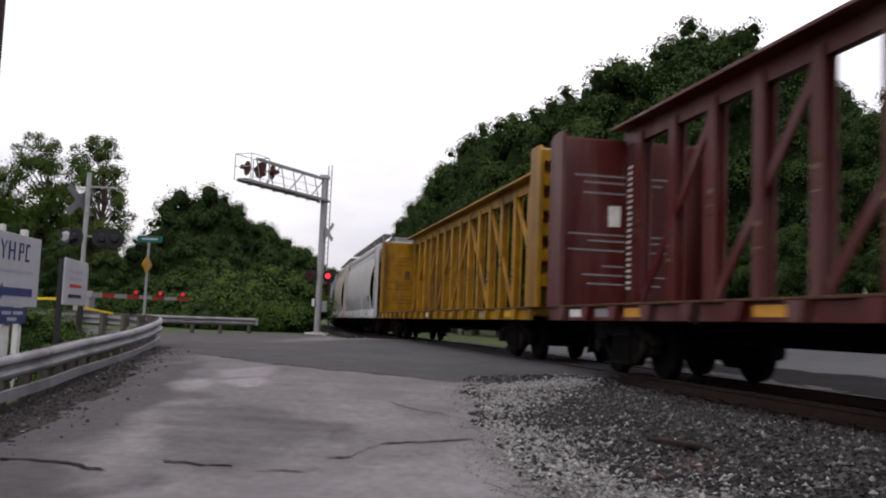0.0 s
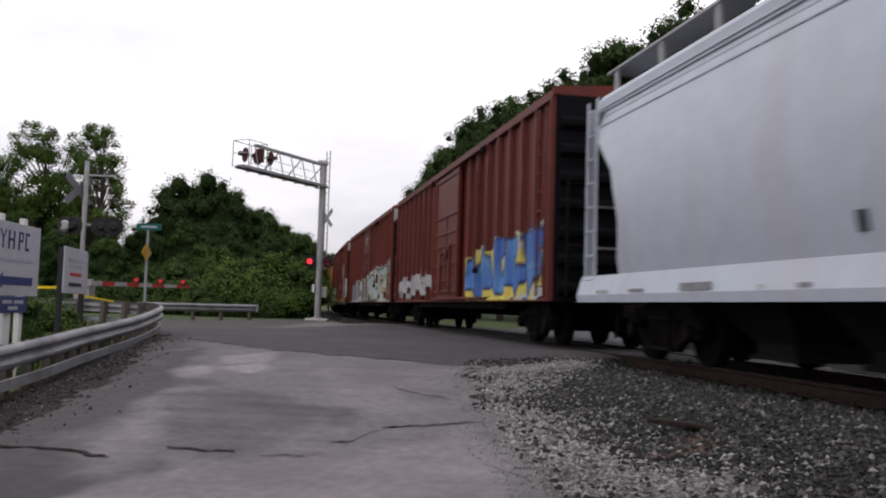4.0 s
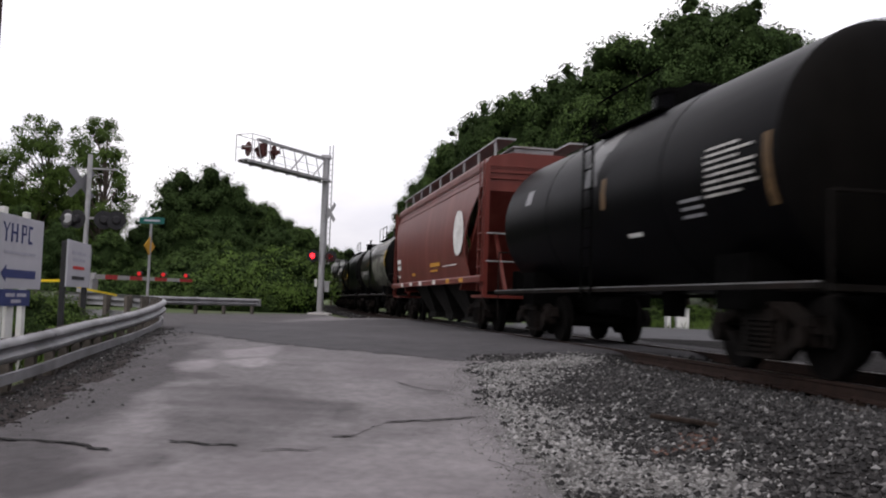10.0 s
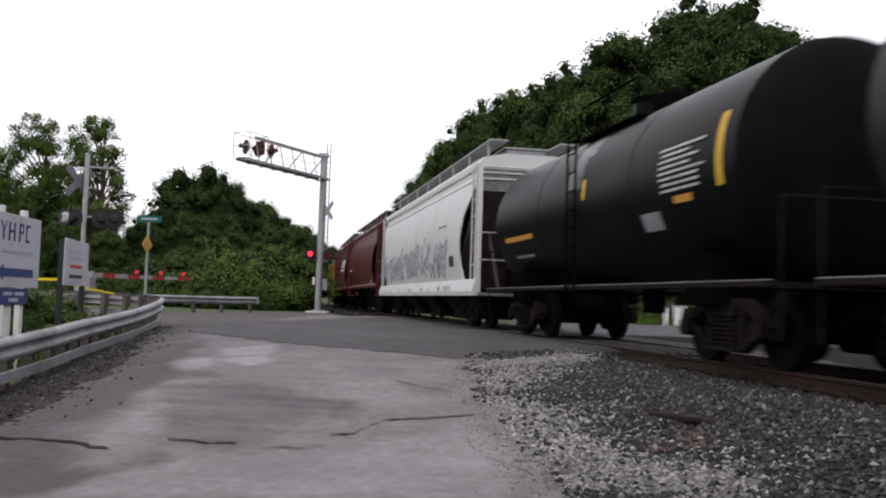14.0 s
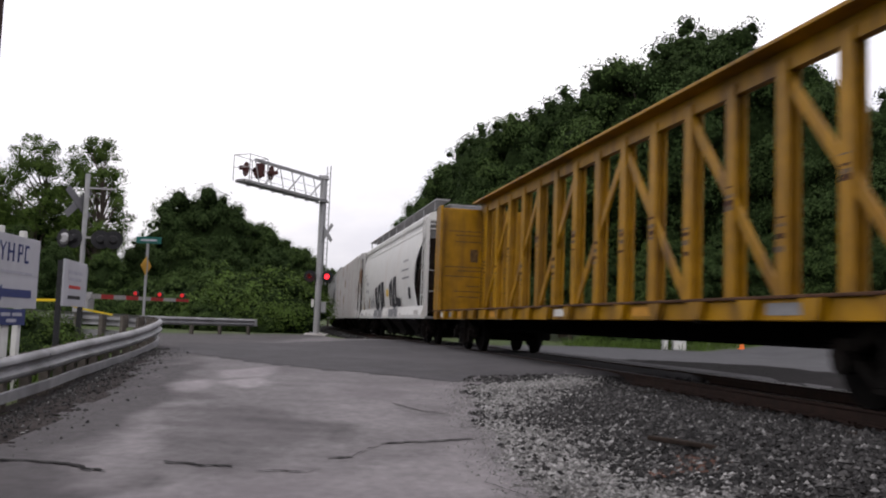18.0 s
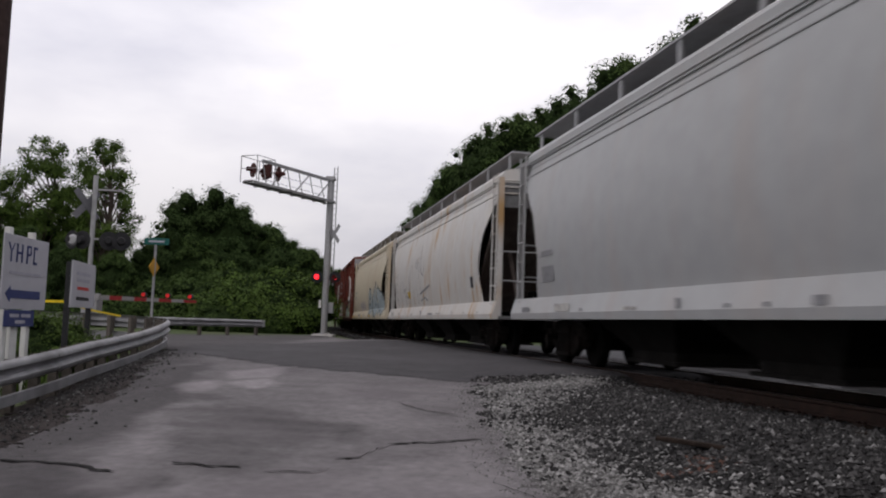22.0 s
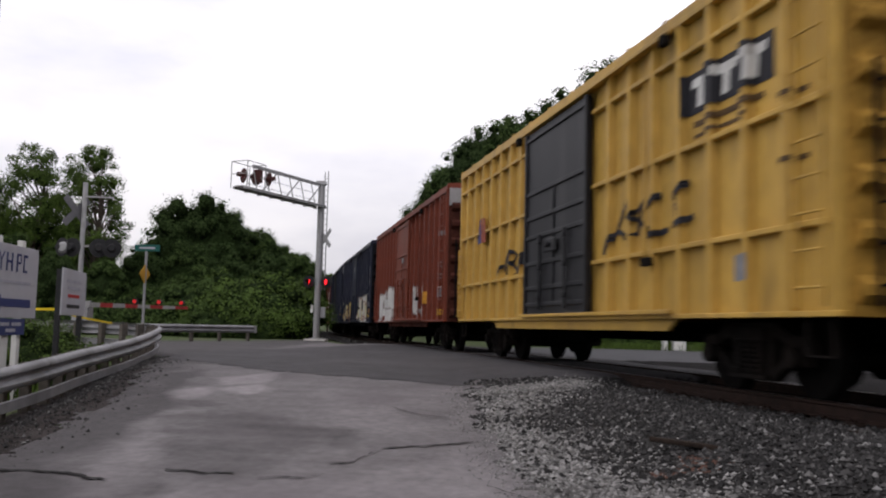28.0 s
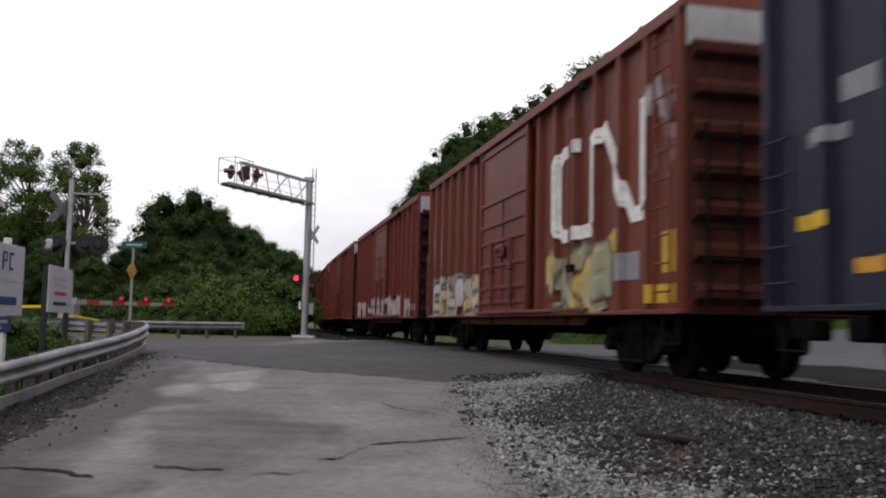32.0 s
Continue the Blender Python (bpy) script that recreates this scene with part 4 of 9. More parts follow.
def make_signs():
    # large white board with its arrow, between two white posts, facing the road
    def board(name, x0, y0, x1, y1, z0, z1, label, frame_mat, drop=0.0):
        d = Vector((x1 - x0, y1 - y0))
        a = math.degrees(math.atan2(d.y, d.x))
        t = thing(name, label, "sign", m=pose(x0, y0, -drop, 0, 0, a))
        b = Build().box(0, d.length, -0.012, 0.012, z0, z1, 0.004)
        part("panel", b, frame_mat, t, "white painted panel")
        return t, d.length

    t, w = board("business_sign", -6.25, 12.2, -6.385, 13.85, 0.91, 1.98, "white roadside board with navy strokes and an arrow", M["sign_white"], 0.10)

    def ink(parent, x0, x1, z0, z1, mat, lean=0.0, name="printed_bar"):
        b = Build().prism(((x0, z0), (x1, z0), (x1 + lean, z1), (x0 + lean, z1)), "y", -0.019, -0.0155)
        part(name, b, mat, parent)

    for x0, x1, lean in ((0.42, 0.47, 0.0), (0.60, 0.65, 0.0), (0.79, 0.84, 0.0), (1.05, 1.09, 0.0)):
        ink(t, x0, x1, 1.59, 1.86, M["navy"], lean)
    ink(t, 0.225, 0.265, 1.59, 1.73, M["navy"])
    ink(t, 0.225, 0.265, 1.731, 1.86, M["navy"], -0.10)
    ink(t, 0.235, 0.265, 1.732, 1.86, M["navy"], 0.09)
    ink(t, 0.47, 0.60, 1.71, 1.745, M["navy"])
    ink(t, 0.84, 0.95, 1.83, 1.86, M["navy"])
    ink(t, 0.84, 0.95, 1.71, 1.74, M["navy"])
    ink(t, 0.93, 0.96, 1.73, 1.84, M["navy"])
    ink(t, 1.09, 1.2, 1.82, 1.86, M["navy"])
    ink(t, 1.09, 1.2, 1.59, 1.63, M["navy"])
    ink(t, 0.22, 1.38, 1.415, 1.455, M["grey_ink"])
    b = Build().prism(((0.12, 1.13), (0.3, 1.25), (0.3, 1.19), (1.4, 1.19), (1.4, 1.07), (0.3, 1.07), (0.3, 1.01)), "y", -0.019, -0.0155)
    part("arrow", b, M["navy"], t, "navy arrow")
    b = Build().box(0.15, 1.2, -0.03, -0.005, 0.66, 0.90, 0.004)
    p = part("lower_panel", b, M["navy"], t, "small blue panel")
    for x0, x1, z in ((0.3, 0.62, 0.82), (0.7, 1.05, 0.82), (0.5, 0.85, 0.73)):
        part("printed_bar", Build().box(x0, x1, -0.036, -0.0325, z - 0.025, z + 0.025), M["grey_ink"], p)
    for x in (0.28, 1.12):
        b = Build().box(x - 0.06, x + 0.06, 0.014, 0.10, -0.75, 2.08, 0.01)
        part("post", b, M["white"], t, "white wooden post")
    b = Build().box(0.5, 0.75, 0.02, 0.08, -0.75, 0.7, 0.01)
    part("post", b, M["white"], t, "broad white post")

    t, w = board("notice_sign", -6.48, 15.0, -6.78, 16.7, 0.94, 1.75, "white notice board with rows of dark print on dark posts", M["sign_white"], 0.06)
    for z, h, x0, x1, m in ((1.56, 0.05, 0.3, 1.35, "grey_ink"), (1.44, 0.05, 0.35, 1.3, "grey_ink"), (1.30, 0.045, 0.4, 1.25, "red"), (1.12, 0.05, 0.35, 1.3, "black")):
        b = Build().box(x0, x1, -0.019, -0.0155, z - h, z + h * 0.2)
        part("printed_bar", b, M[m], t)
    for x in (0.06, w - 0.06):
        b = Build().box(x - 0.05, x + 0.05, 0.014, 0.1, -0.5, 1.72, 0.008)
        part("post", b, M["black"], t, "dark square post")
    b = Build().box(w, w + 0.03, -0.02, 0.5, 0.95, 1.7)
    part("side_panel", b, M["sign_white"], t, "return panel of the notice board")

    # street name blade and warning diamond on one steel pole
    y = 24.0
    x = (258 - 784) / 1556.3 * y
    t = thing("street_sign", "green street name blade over a yellow diamond on a steel pole", "street sign", m=pose(x, y, ground_z(x, y)))
    part("pole", Build().rod((0, 0, -0.3), (0, 0, 2.72), 0.035, 10), M["galv"], t)
    part("street_blade", Build().box(-0.33, 0.36, -0.012, 0.012, 2.72, 2.9, 0.004), M["green_sign"], t, "green name blade")
    part("printed_bar", Build().box(-0.2, 0.24, -0.018, -0.0155, 2.785, 2.835), M["grey_ink"], t)
    d = 0.25
    b = Build().prism(((0, 1.9), (d, 1.9 + d), (0, 1.9 + 2 * d), (-d, 1.9 + d)), "y", -0.01, 0.01)
    part("warning_diamond", b, M["yellow"], t, "yellow warning diamond, seen on edge", m=pose(0, -0.045, -0.05, 0, 0, 76))

    # yellow tape strung from the boards to the rail posts
    t = thing("caution_tape", "yellow caution tape strung between the sign posts", "caution tape")
    pts = ((-9.6, 14.6, 0.90), (-6.75, 15.4, 0.98), (-7.5, 18.3, 0.86), (-7.9, 21.2, 0.74))
    for p, q in zip(pts, pts[1:]):
        part("tape_span", Build().bar(p, q, 0.006, 0.045), M["tape"], t)
    part("stake", Build().rod((-9.6, 14.6, -0.6), (-9.6, 14.6, 0.95), 0.03, 8), M["wood"], t)


def lamp_head(parent, m, flash=None, r=0.30, face="black"):
    """Round black background with a hood, facing -y, its lens in the middle. flash: 0 or 1 for a lens that flashes, dark or lit at first."""
    b = Build().rod((0, 0.0, 0), (0, 0.03, 0), r, 28).rod((0, 0.031, 0), (0, 0.2, 0), 0.14, 16, 0.1)
    rows = []
    for k in range(15):
        a = radians(-20 + 220 * k / 14)
        c, s = math.cos(a), math.sin(a)
        rows.append([(c * 0.135, 0, s * 0.135), (c * 0.135, -0.28, s * 0.135), (c * 0.141, -0.28, s * 0.141), (c * 0.141, 0, s * 0.141)])
    b.sheet(rows)
    h = part("lamp_head", b, M[face], parent, "round dark lamp head with its hood", m=m)
    if flash is None:
        part("lens", Build().rod((0, -0.028, 0), (0, -0.004, 0), 0.128, 20), M["lamp_off"], h, "dark red lens")
        return h
    lens = Build().rod((0, -0.022, 0), (0, -0.004, 0), 0.126, 20)
    half = len(lens.f)
    me = lens.rod((0, 0.004, 0), (0, 0.022, 0), 0.126, 20).mesh("lens", M["lamp_on"])
    me.materials.append(M["lamp_off"])
    for p in me.polygons:
        p.material_index = 0 if p.index < half else 1
    FLASHERS.append((link("lens", me, h, pose(0, -0.15, 0), "flashing red lens, lit on one face"), flash))
    return h


FLASHERS = []


def crossbuck(parent, x, y, z, facing, mat="sign_back"):
    b = Build().box(-0.61, 0.61, -0.012, 0.0, -0.115, 0.115, 0.003)
    c = part("crossbuck", b, M[mat], parent, "crossing boards seen from their dull metal backs", m=pose(x, y, z, 0, 0, facing) @ pose(0, 0, 0, 0, 45, 0))
    part("crossing_board", Build().box(-0.61, 0.61, 0.001, 0.013, -0.115, 0.115, 0.003), M[mat], c, m=pose(0, 0, 0, 0, -90, 0))
    return c


def make_cantilever():
    mx, my = -6.36, 45.0
    g = ground_z(mx, my)
    d = Vector((-2.45, -5.1))
    a = math.degrees(math.atan2(d.y, d.x))
    t = thing("cantilever_signal", "grey steel cantilever crossing signal with flashing red lamps", "crossing signal", m=pose(mx, my, g))
    top = 8.08
    part("mast", Build().rod((0, 0, 0.1), (0, 0, top + 0.1), 0.165, 16, 0.15), M["alu"], t, "grey tubular mast")
    part("footing", Build().box(-0.55, 0.55, -0.55, 0.55, -0.3, 0.12, 0.03), M["concrete"], t, "pale concrete footing")
    part("base_flange", Build().box(-0.28, 0.28, -0.28, 0.28, 0.12, 0.17, 0.01), M["alu"], t)
    part("mast_cap", Build().box(-0.24, 0.24, -0.2, 0.2, top - 0.05, top + 0.16, 0.02), M["alu"], t)
    turn = pose(0, 0, 0, 0, 0, a)
    ln = d.length
    lo, hi = top - 1.18, top - 0.05
    b = Build()
    for yy in (-0.28, 0.28):
        b.bar((0, yy, lo), (ln + 0.95, yy, lo), 0.09, 0.12)
    arm = part("arm", b, M["alu"], t, "truss arm over the road", m=turn)
    part("chord", Build().bar((0, 0, hi), (ln, 0, hi), 0.12, 0.14), M["alu"], arm)
    k = 6
    for i in range(k + 1):
        x = ln * i / k
        part("upright", Build().bar((x, 0.28 if i else 0, lo), (x, 0, hi), 0.035, 0.035), M["alu"], arm)
        if i in (1, 3, 5):
            part("brace", Build().bar((x, -0.28, lo), (x - ln / k, 0, hi), 0.05, 0.05), M["alu"], arm)
        part("cross_piece", Build().bar((x, -0.42, lo - 0.07), (x, 0.42, lo - 0.07), 0.06, 0.05), M["alu"], arm)
    for z in (0.35, 0.72):
        part("hand_line", Build().bar((0, -0.3, lo + z), (ln, -0.3, lo + z), 0.02, 0.02), M["alu"], arm)
    part("walkway", Build().box(0, ln + 0.95, -0.22, 0.22, lo + 0.062, lo + 0.085), M["alu"], arm)
    for yy in (-0.45, 0.45):
        part("basket_rail", Build().bar((ln - 0.35, yy, lo + 1.2), (ln + 0.95, yy, lo + 1.2), 0.03, 0.03), M["alu"], arm)
        for x in (ln - 0.35, ln + 0.95):
            part("basket_post", Build().bar((x, yy, lo), (x, yy, lo + 1.185), 0.03, 0.03), M["alu"], arm)
    for x in (ln - 0.35, ln + 0.95):
        part("basket_rail", Build().bar((x, -0.434, lo + 1.2), (x, 0.434, lo + 1.2), 0.03, 0.03), M["alu"], arm)
        part("basket_rail", Build().bar((x, -0.434, lo + 0.62), (x, 0.434, lo + 0.62), 0.03, 0.03), M["alu"], arm)
    part("junction_box", Build().box(ln - 0.5, ln - 0.2, -0.15, 0.2, lo + 0.4, lo + 1.0, 0.02), M["lamp_brown"], arm)
    for x, yy, f in ((ln + 0.30, -0.3, 62), (ln - 0.42, -0.1, 84), (ln - 0.98, 0.2, 240)):
        lamp_head(t, turn @ pose(x, yy, lo + 0.66, 0, 0, f), None, 0.34, "lamp_brown")
    # lamps on the mast
    part("lamp_cross_arm", Build().bar((-0.62, -0.1, 3.02), (0.62, -0.1, 3.02), 0.06, 0.06), M["alu"], t)
    for x, start in ((-0.43, 0), (0.47, 1)):
        lamp_head(t, pose(x, -0.2, 3.02, 0, 0, -4), start)
    crossbuck(t, 0.33, -0.24, 5.25, -46)
    b = Build()
    for e in (-0.17, 0.17):
        b.bar((0.3, e, 2.6), (0.3, e, top + 0.7), 0.035, 0.05)
    z = 2.7
    while z < top + 0.6:
        b.rod((0.3, -0.17, z), (0.3, 0.17, z), 0.014, 6)
        z += 0.3
    part("ladder", b, M["alu"], t, "steel climbing ladder", m=pose(0, 0, 0, 0, 0, 38))
    part("notice_plate", Build().box(-0.3, -0.18, -0.19, -0.17, 1.45, 1.85), M["white"], t, "small white notice plate")
    part("relay_box", Build().box(0.1, 0.4, 0.1, 0.35, 1.2, 1.75, 0.01), M["alu"], t)


def make_gate():
    y = 28.0
    x = (143 - 784) / 1556.3 * y
    g = ground_z(x, y)
    t = thing("crossing_gate", "lowered red and white crossing gate with its lamp mast", "crossing gate", m=pose(x, y, g))
    part("mast", Build().rod((0, 0, 0), (0, 0, 5.2), 0.075, 12), M["alu"], t, "grey tubular mast")
    part("footing", Build().box(-0.35, 0.35, -0.35, 0.35, -0.3, 0.1, 0.02), M["concrete"], t)
    part("mechanism_box", Build().box(-0.25, 0.25, 0.1, 0.6, 0.55, 1.35, 0.02), M["alu"], t, "gate mechanism housing")
    part("lamp_cross_arm", Build().bar((-0.7, 0, 3.15), (0.95, 0, 3.15), 0.06, 0.06), M["alu"], t)
    for lx, f in ((-0.62, 150), (0.55, 196), (0.95, 200), (-0.3, 170)):
        lamp_head(t, pose(lx, 0, 3.1, 0, 0, f))
    part("bell", Build().rod((-0.55, -0.12, 3.08), (-0.55, -0.2, 3.08), 0.19, 18, 0.12), M["alu"], t, "round silver bell")
    crossbuck(t, -0.2, -0.1, 4.25, 60, "sign_dim")
    part("sign_bracket", Build().bar((0, 0, 4.75), (1.0, -0.2, 4.7), 0.05, 0.05), M["alu"], t)
    turn = pose(0.2, 0.15, 1.29, 0, 0.6, -1.0)
    arm = part("gate_arm", Build().box(0.0, 3.25, -0.02, 0.02, -0.035, 0.035), M["alu"], t, "red and white striped gate arm", m=turn)
    for i in range(8):
        x0 = 0.05 + i * 0.40
        b = Build().box(x0, x0 + 0.40, -0.03, 0.03, -0.075 + i * 0.004, 0.075 - i * 0.004)
        part("stripe", b, M["stripe_white" if i % 2 == 0 else "stripe_red"], arm)
    for k, x0 in enumerate((1.55, 2.33, 3.05)):
        h = part("arm_lamp", Build().rod((0, 0.05, 0), (0, -0.06, 0), 0.085, 14), M["black"], t, m=turn @ pose(x0, 0, 0.15))
        part("lens", Build().rod((0, -0.061, 0), (0, -0.085, 0), 0.062, 14), M["lamp_small"], h, "small lit red lens")
    part("counterweight", Build().box(-0.9, -0.4, -0.1, 0.1, -0.2, 0.2, 0.02), M["steel"], arm)
    part("arm_bracket", Build().box(-0.4, 0.12, -0.07, 0.07, -0.1, 0.12, 0.01), M["alu"], arm)


def make_street():
    make_guardrail("road_guardrail", [(-5.3, 1.0, -0.36), (-5.4, 6, -0.1), (-5.5, 10.6, 0.17), (-5.58, 12.3, 0.265), (-5.82, 13.9, 0.325), (-6.12, 15.8, 0.37), (-6.32, 17.8, 0.46), (-6.46, 19.2, 0.56),
                   (-6.62, 20.3, 0.66), (-7.05, 21.5, 0.72), (-7.9, 22.5, 0.75), (-9.2, 23.1, 0.78), (-12.5, 23.7, 0.8), (-18, 24.0, 0.8)],
                   "curved galvanised steel guardrail with a rub rail on wooden posts", True, 1, step=3)
    make_guardrail("far_guardrail", [(x, y, ground_z(x, y) + 0.72) for x, y in ((-13.5, 34.0), (-10.9, 34.4), (-9.8, 37.2), (-8.55, 40.0))], "galvanised steel guardrail across the side road", False, 1, True)
    px, py = -5.93, 11.0
    t = thing("utility_pole", "tall dark creosoted wooden utility pole", "utility pole", m=pose(px, py, ground_z(px, py)))
    part("pole_shaft", Build().rod((0, 0, -0.5), (0, 0, 10.5), 0.16, 14, 0.13), M["pole"], t)
    make_signs()
    make_cantilever()
    make_gate()
    # beyond the railway: relay cabinets, a small post and a traffic cone
    for cx, cy, w, h, label in ((12.75, 47.4, 0.7, 1.05, "pale grey relay cabinet on the verge"), (12.05, 47.6, 0.25, 0.95, "slim white marker box on the verge")):
        t = thing("relay_cabinet", label, "cabinet", m=pose(cx, cy, ground_z(cx, cy)))
        part("body", Build().box(-w / 2, w / 2, -0.25, 0.25, -0.1, h, 0.02), M["cab"], t)
        part("lid", Build().box(-w / 2 - 0.03, w / 2 + 0.03, -0.29, 0.29, h, h + 0.05, 0.01), M["alu"], t)
        part("door", Build().box(-w / 2 + 0.04, w / 2 - 0.04, -0.268, -0.252, 0.08, h - 0.06, 0.004), M["white"], t)
    cx, cy = 15.4, 45.2
    t = thing("traffic_cone", "orange traffic cone with a white collar", "traffic cone", m=pose(cx, cy, ground_z(cx, cy)))
    part("base", Build().box(-0.18, 0.18, -0.18, 0.18, 0, 0.035, 0.008), M["orange"], t)
    part("cone", Build().rod((0, 0, 0.03), (0, 0, 0.72), 0.14, 18, 0.03), M["orange"], t)
    part("collar", Build().rod((0, 0, 0.42), (0, 0, 0.56), 0.084, 18, 0.062), M["white"], t, "white reflective collar")


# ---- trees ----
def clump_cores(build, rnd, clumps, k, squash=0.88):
    """The inside of each clump of leaves, its shade given by a dark colour."""
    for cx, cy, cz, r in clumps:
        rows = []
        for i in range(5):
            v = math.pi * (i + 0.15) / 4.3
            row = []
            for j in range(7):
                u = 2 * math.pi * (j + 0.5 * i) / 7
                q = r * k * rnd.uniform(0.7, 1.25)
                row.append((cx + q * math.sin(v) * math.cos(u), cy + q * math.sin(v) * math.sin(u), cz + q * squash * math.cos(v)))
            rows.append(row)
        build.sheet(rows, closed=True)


def crown_mesh(name, rnd, lobes, mid, total, size, material, stray=0.14, outward=0.7, hollow=0.93):
    """Single leaves over rounded lobes of a crown, most on their outer and upper faces; lobes: (x, y, z, r)."""
    area = sum(l[3] ** 2 for l in lobes)
    verts, count, middle = [], 0, sum(l[3] for l in lobes) / len(lobes)
    for cx, cy, cz, r in lobes:
        k = max(12, int(total * r * r / area))
        away = np.array([cx, cy, cz - mid])
        away = away / (np.linalg.norm(away) + 1e-6) * outward
        out = rnd.normal(0, 1, (k, 3)) + away + np.array([0, 0, 0.35])
        out /= np.linalg.norm(out, axis=1)[:, None]
        deep = hollow if r > 0.8 * middle else hollow - 0.35
        rough = np.array([noise.noise((o[0] * 2.6 + cx, o[1] * 2.6 + cy, o[2] * 2.6 + cz)) for o in out])
        rad = r * (deep + (0.93 - deep) * rnd.uniform(0, 2, k) + 0.42 * rough + stray * np.abs(rnd.normal(0, 1, k)))
        pos = np.array([cx, cy, cz]) + out * rad[:, None] * np.array([1.0, 1.0, 0.86])
        nrm = out + rnd.normal(0, 0.42, (k, 3)) + np.array([0, 0, 0.15])
        nrm /= np.linalg.norm(nrm, axis=1)[:, None]
        a = np.cross(nrm, rnd.normal(0, 1, (k, 3)))
        a /= np.linalg.norm(a, axis=1)[:, None] + 1e-9
        b = np.cross(nrm, a)
        s = size * rnd.uniform(0.55, 1.3, k)[:, None]
        verts.append(np.stack([pos - a * s, pos - b * s * 0.62 + nrm * s * 0.12, pos + a * s, pos + b * s * 0.62 + nrm * s * 0.12], 1).reshape(-1, 3))
        count += k
    me = bpy.data.meshes.new(name)
    me.from_pydata(np.concatenate(verts).tolist(), [], np.arange(count * 4).reshape(-1, 4).tolist())
    me.materials.append(material)
    return me


def make_tree(seed, h, spread, low, leaf, size, label, leaves=20000, count=46, open_crown=False):
    rnd = np.random.RandomState(seed)
    t = thing("tree", label, "tree", "roadside trees")
    b = Build()
    top = h * 0.78
    bend = [(rnd.normal(0, 0.012) * h * k, rnd.normal(0, 0.012) * h * k, top * k / 4) for k in range(5)]
    bend[0] = (0, 0, -0.4)
    for k in range(4):
        b.rod(bend[k], bend[k + 1], 0.018 * h * (1 - 0.21 * k), 9, 0.018 * h * (1 - 0.21 * (k + 1)))
    lobes = []
    mid, half = (low + 1) / 2 * h, (1 - low) / 2 * h

    def envelope(d):
        lump = 0.94 + 0.26 * noise.noise((d[0] * 1.9 + seed, d[1] * 1.9, d[2] * 1.9)) + 0.10 * noise.noise((d[0] * 4.5, d[1] * 4.5 + seed, d[2] * 4.5))
        return lump, 1.0 - 0.28 * max(d[2], 0) if d[2] > 0 else 1.0 - 0.2 * d[2] * d[2]

    def lobe(d, k, r):
        lump, taper = envelope(d)
        lobes.append((d[0] * spread * k * lump * taper, d[1] * spread * k * lump * taper, mid + d[2] * half * k * lump, r * spread))
        return Vector(lobes[-1][:3])

    for i in range(count):
        # evenly spread directions, jittered
        z = 1 - 2 * (i + 0.5) / count
        a = 2.39996 * i + rnd.uniform(-0.25, 0.25)
        q = math.sqrt(max(0, 1 - z * z))
        d = np.array([q * math.cos(a), q * math.sin(a), z]) + rnd.normal(0, 0.12, 3)
        d /= np.linalg.norm(d)
        tip = lobe(d, rnd.uniform(0.62, 0.86) if not open_crown else rnd.uniform(0.45, 0.95), rnd.uniform(0.17, 0.29) if not open_crown else rnd.uniform(0.14, 0.25))
        for _ in range(2):
            e = d + rnd.normal(0, 0.22, 3)
            lobe(e / np.linalg.norm(e), rnd.uniform(0.74, 0.92), rnd.uniform(0.09, 0.15))
        if i % (1 if open_crown else 3) == 0:
            z0 = min(max(tip.z - h * rnd.uniform(0.1, 0.25), h * low * 0.8), top * 0.95)
            u = z0 / top * 4
            j = min(int(u), 3)
            p0 = Vector(bend[j]).lerp(Vector(bend[j + 1]), u - j)
            b.rod(p0, tip, 0.006 * h, 6, 0.0015 * h)
    part("trunk", b, M["bark"], t, smooth=60)
    # dark cores carry the crown's inner shade as colour
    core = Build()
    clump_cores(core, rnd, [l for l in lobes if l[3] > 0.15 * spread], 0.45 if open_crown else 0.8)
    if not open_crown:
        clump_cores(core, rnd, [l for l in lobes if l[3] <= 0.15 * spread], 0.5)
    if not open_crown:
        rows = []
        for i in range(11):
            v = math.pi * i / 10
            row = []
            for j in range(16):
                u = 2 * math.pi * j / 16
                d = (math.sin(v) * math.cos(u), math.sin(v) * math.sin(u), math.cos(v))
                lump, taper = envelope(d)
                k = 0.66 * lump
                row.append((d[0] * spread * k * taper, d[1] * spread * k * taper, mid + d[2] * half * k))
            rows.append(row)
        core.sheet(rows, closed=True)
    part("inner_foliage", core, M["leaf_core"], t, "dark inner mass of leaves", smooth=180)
    link("crown", crown_mesh("crown", rnd, lobes, mid, leaves, size, leaf, *((0.22, 0.2, 0.55) if open_crown else (0.17,))), t)
    return t


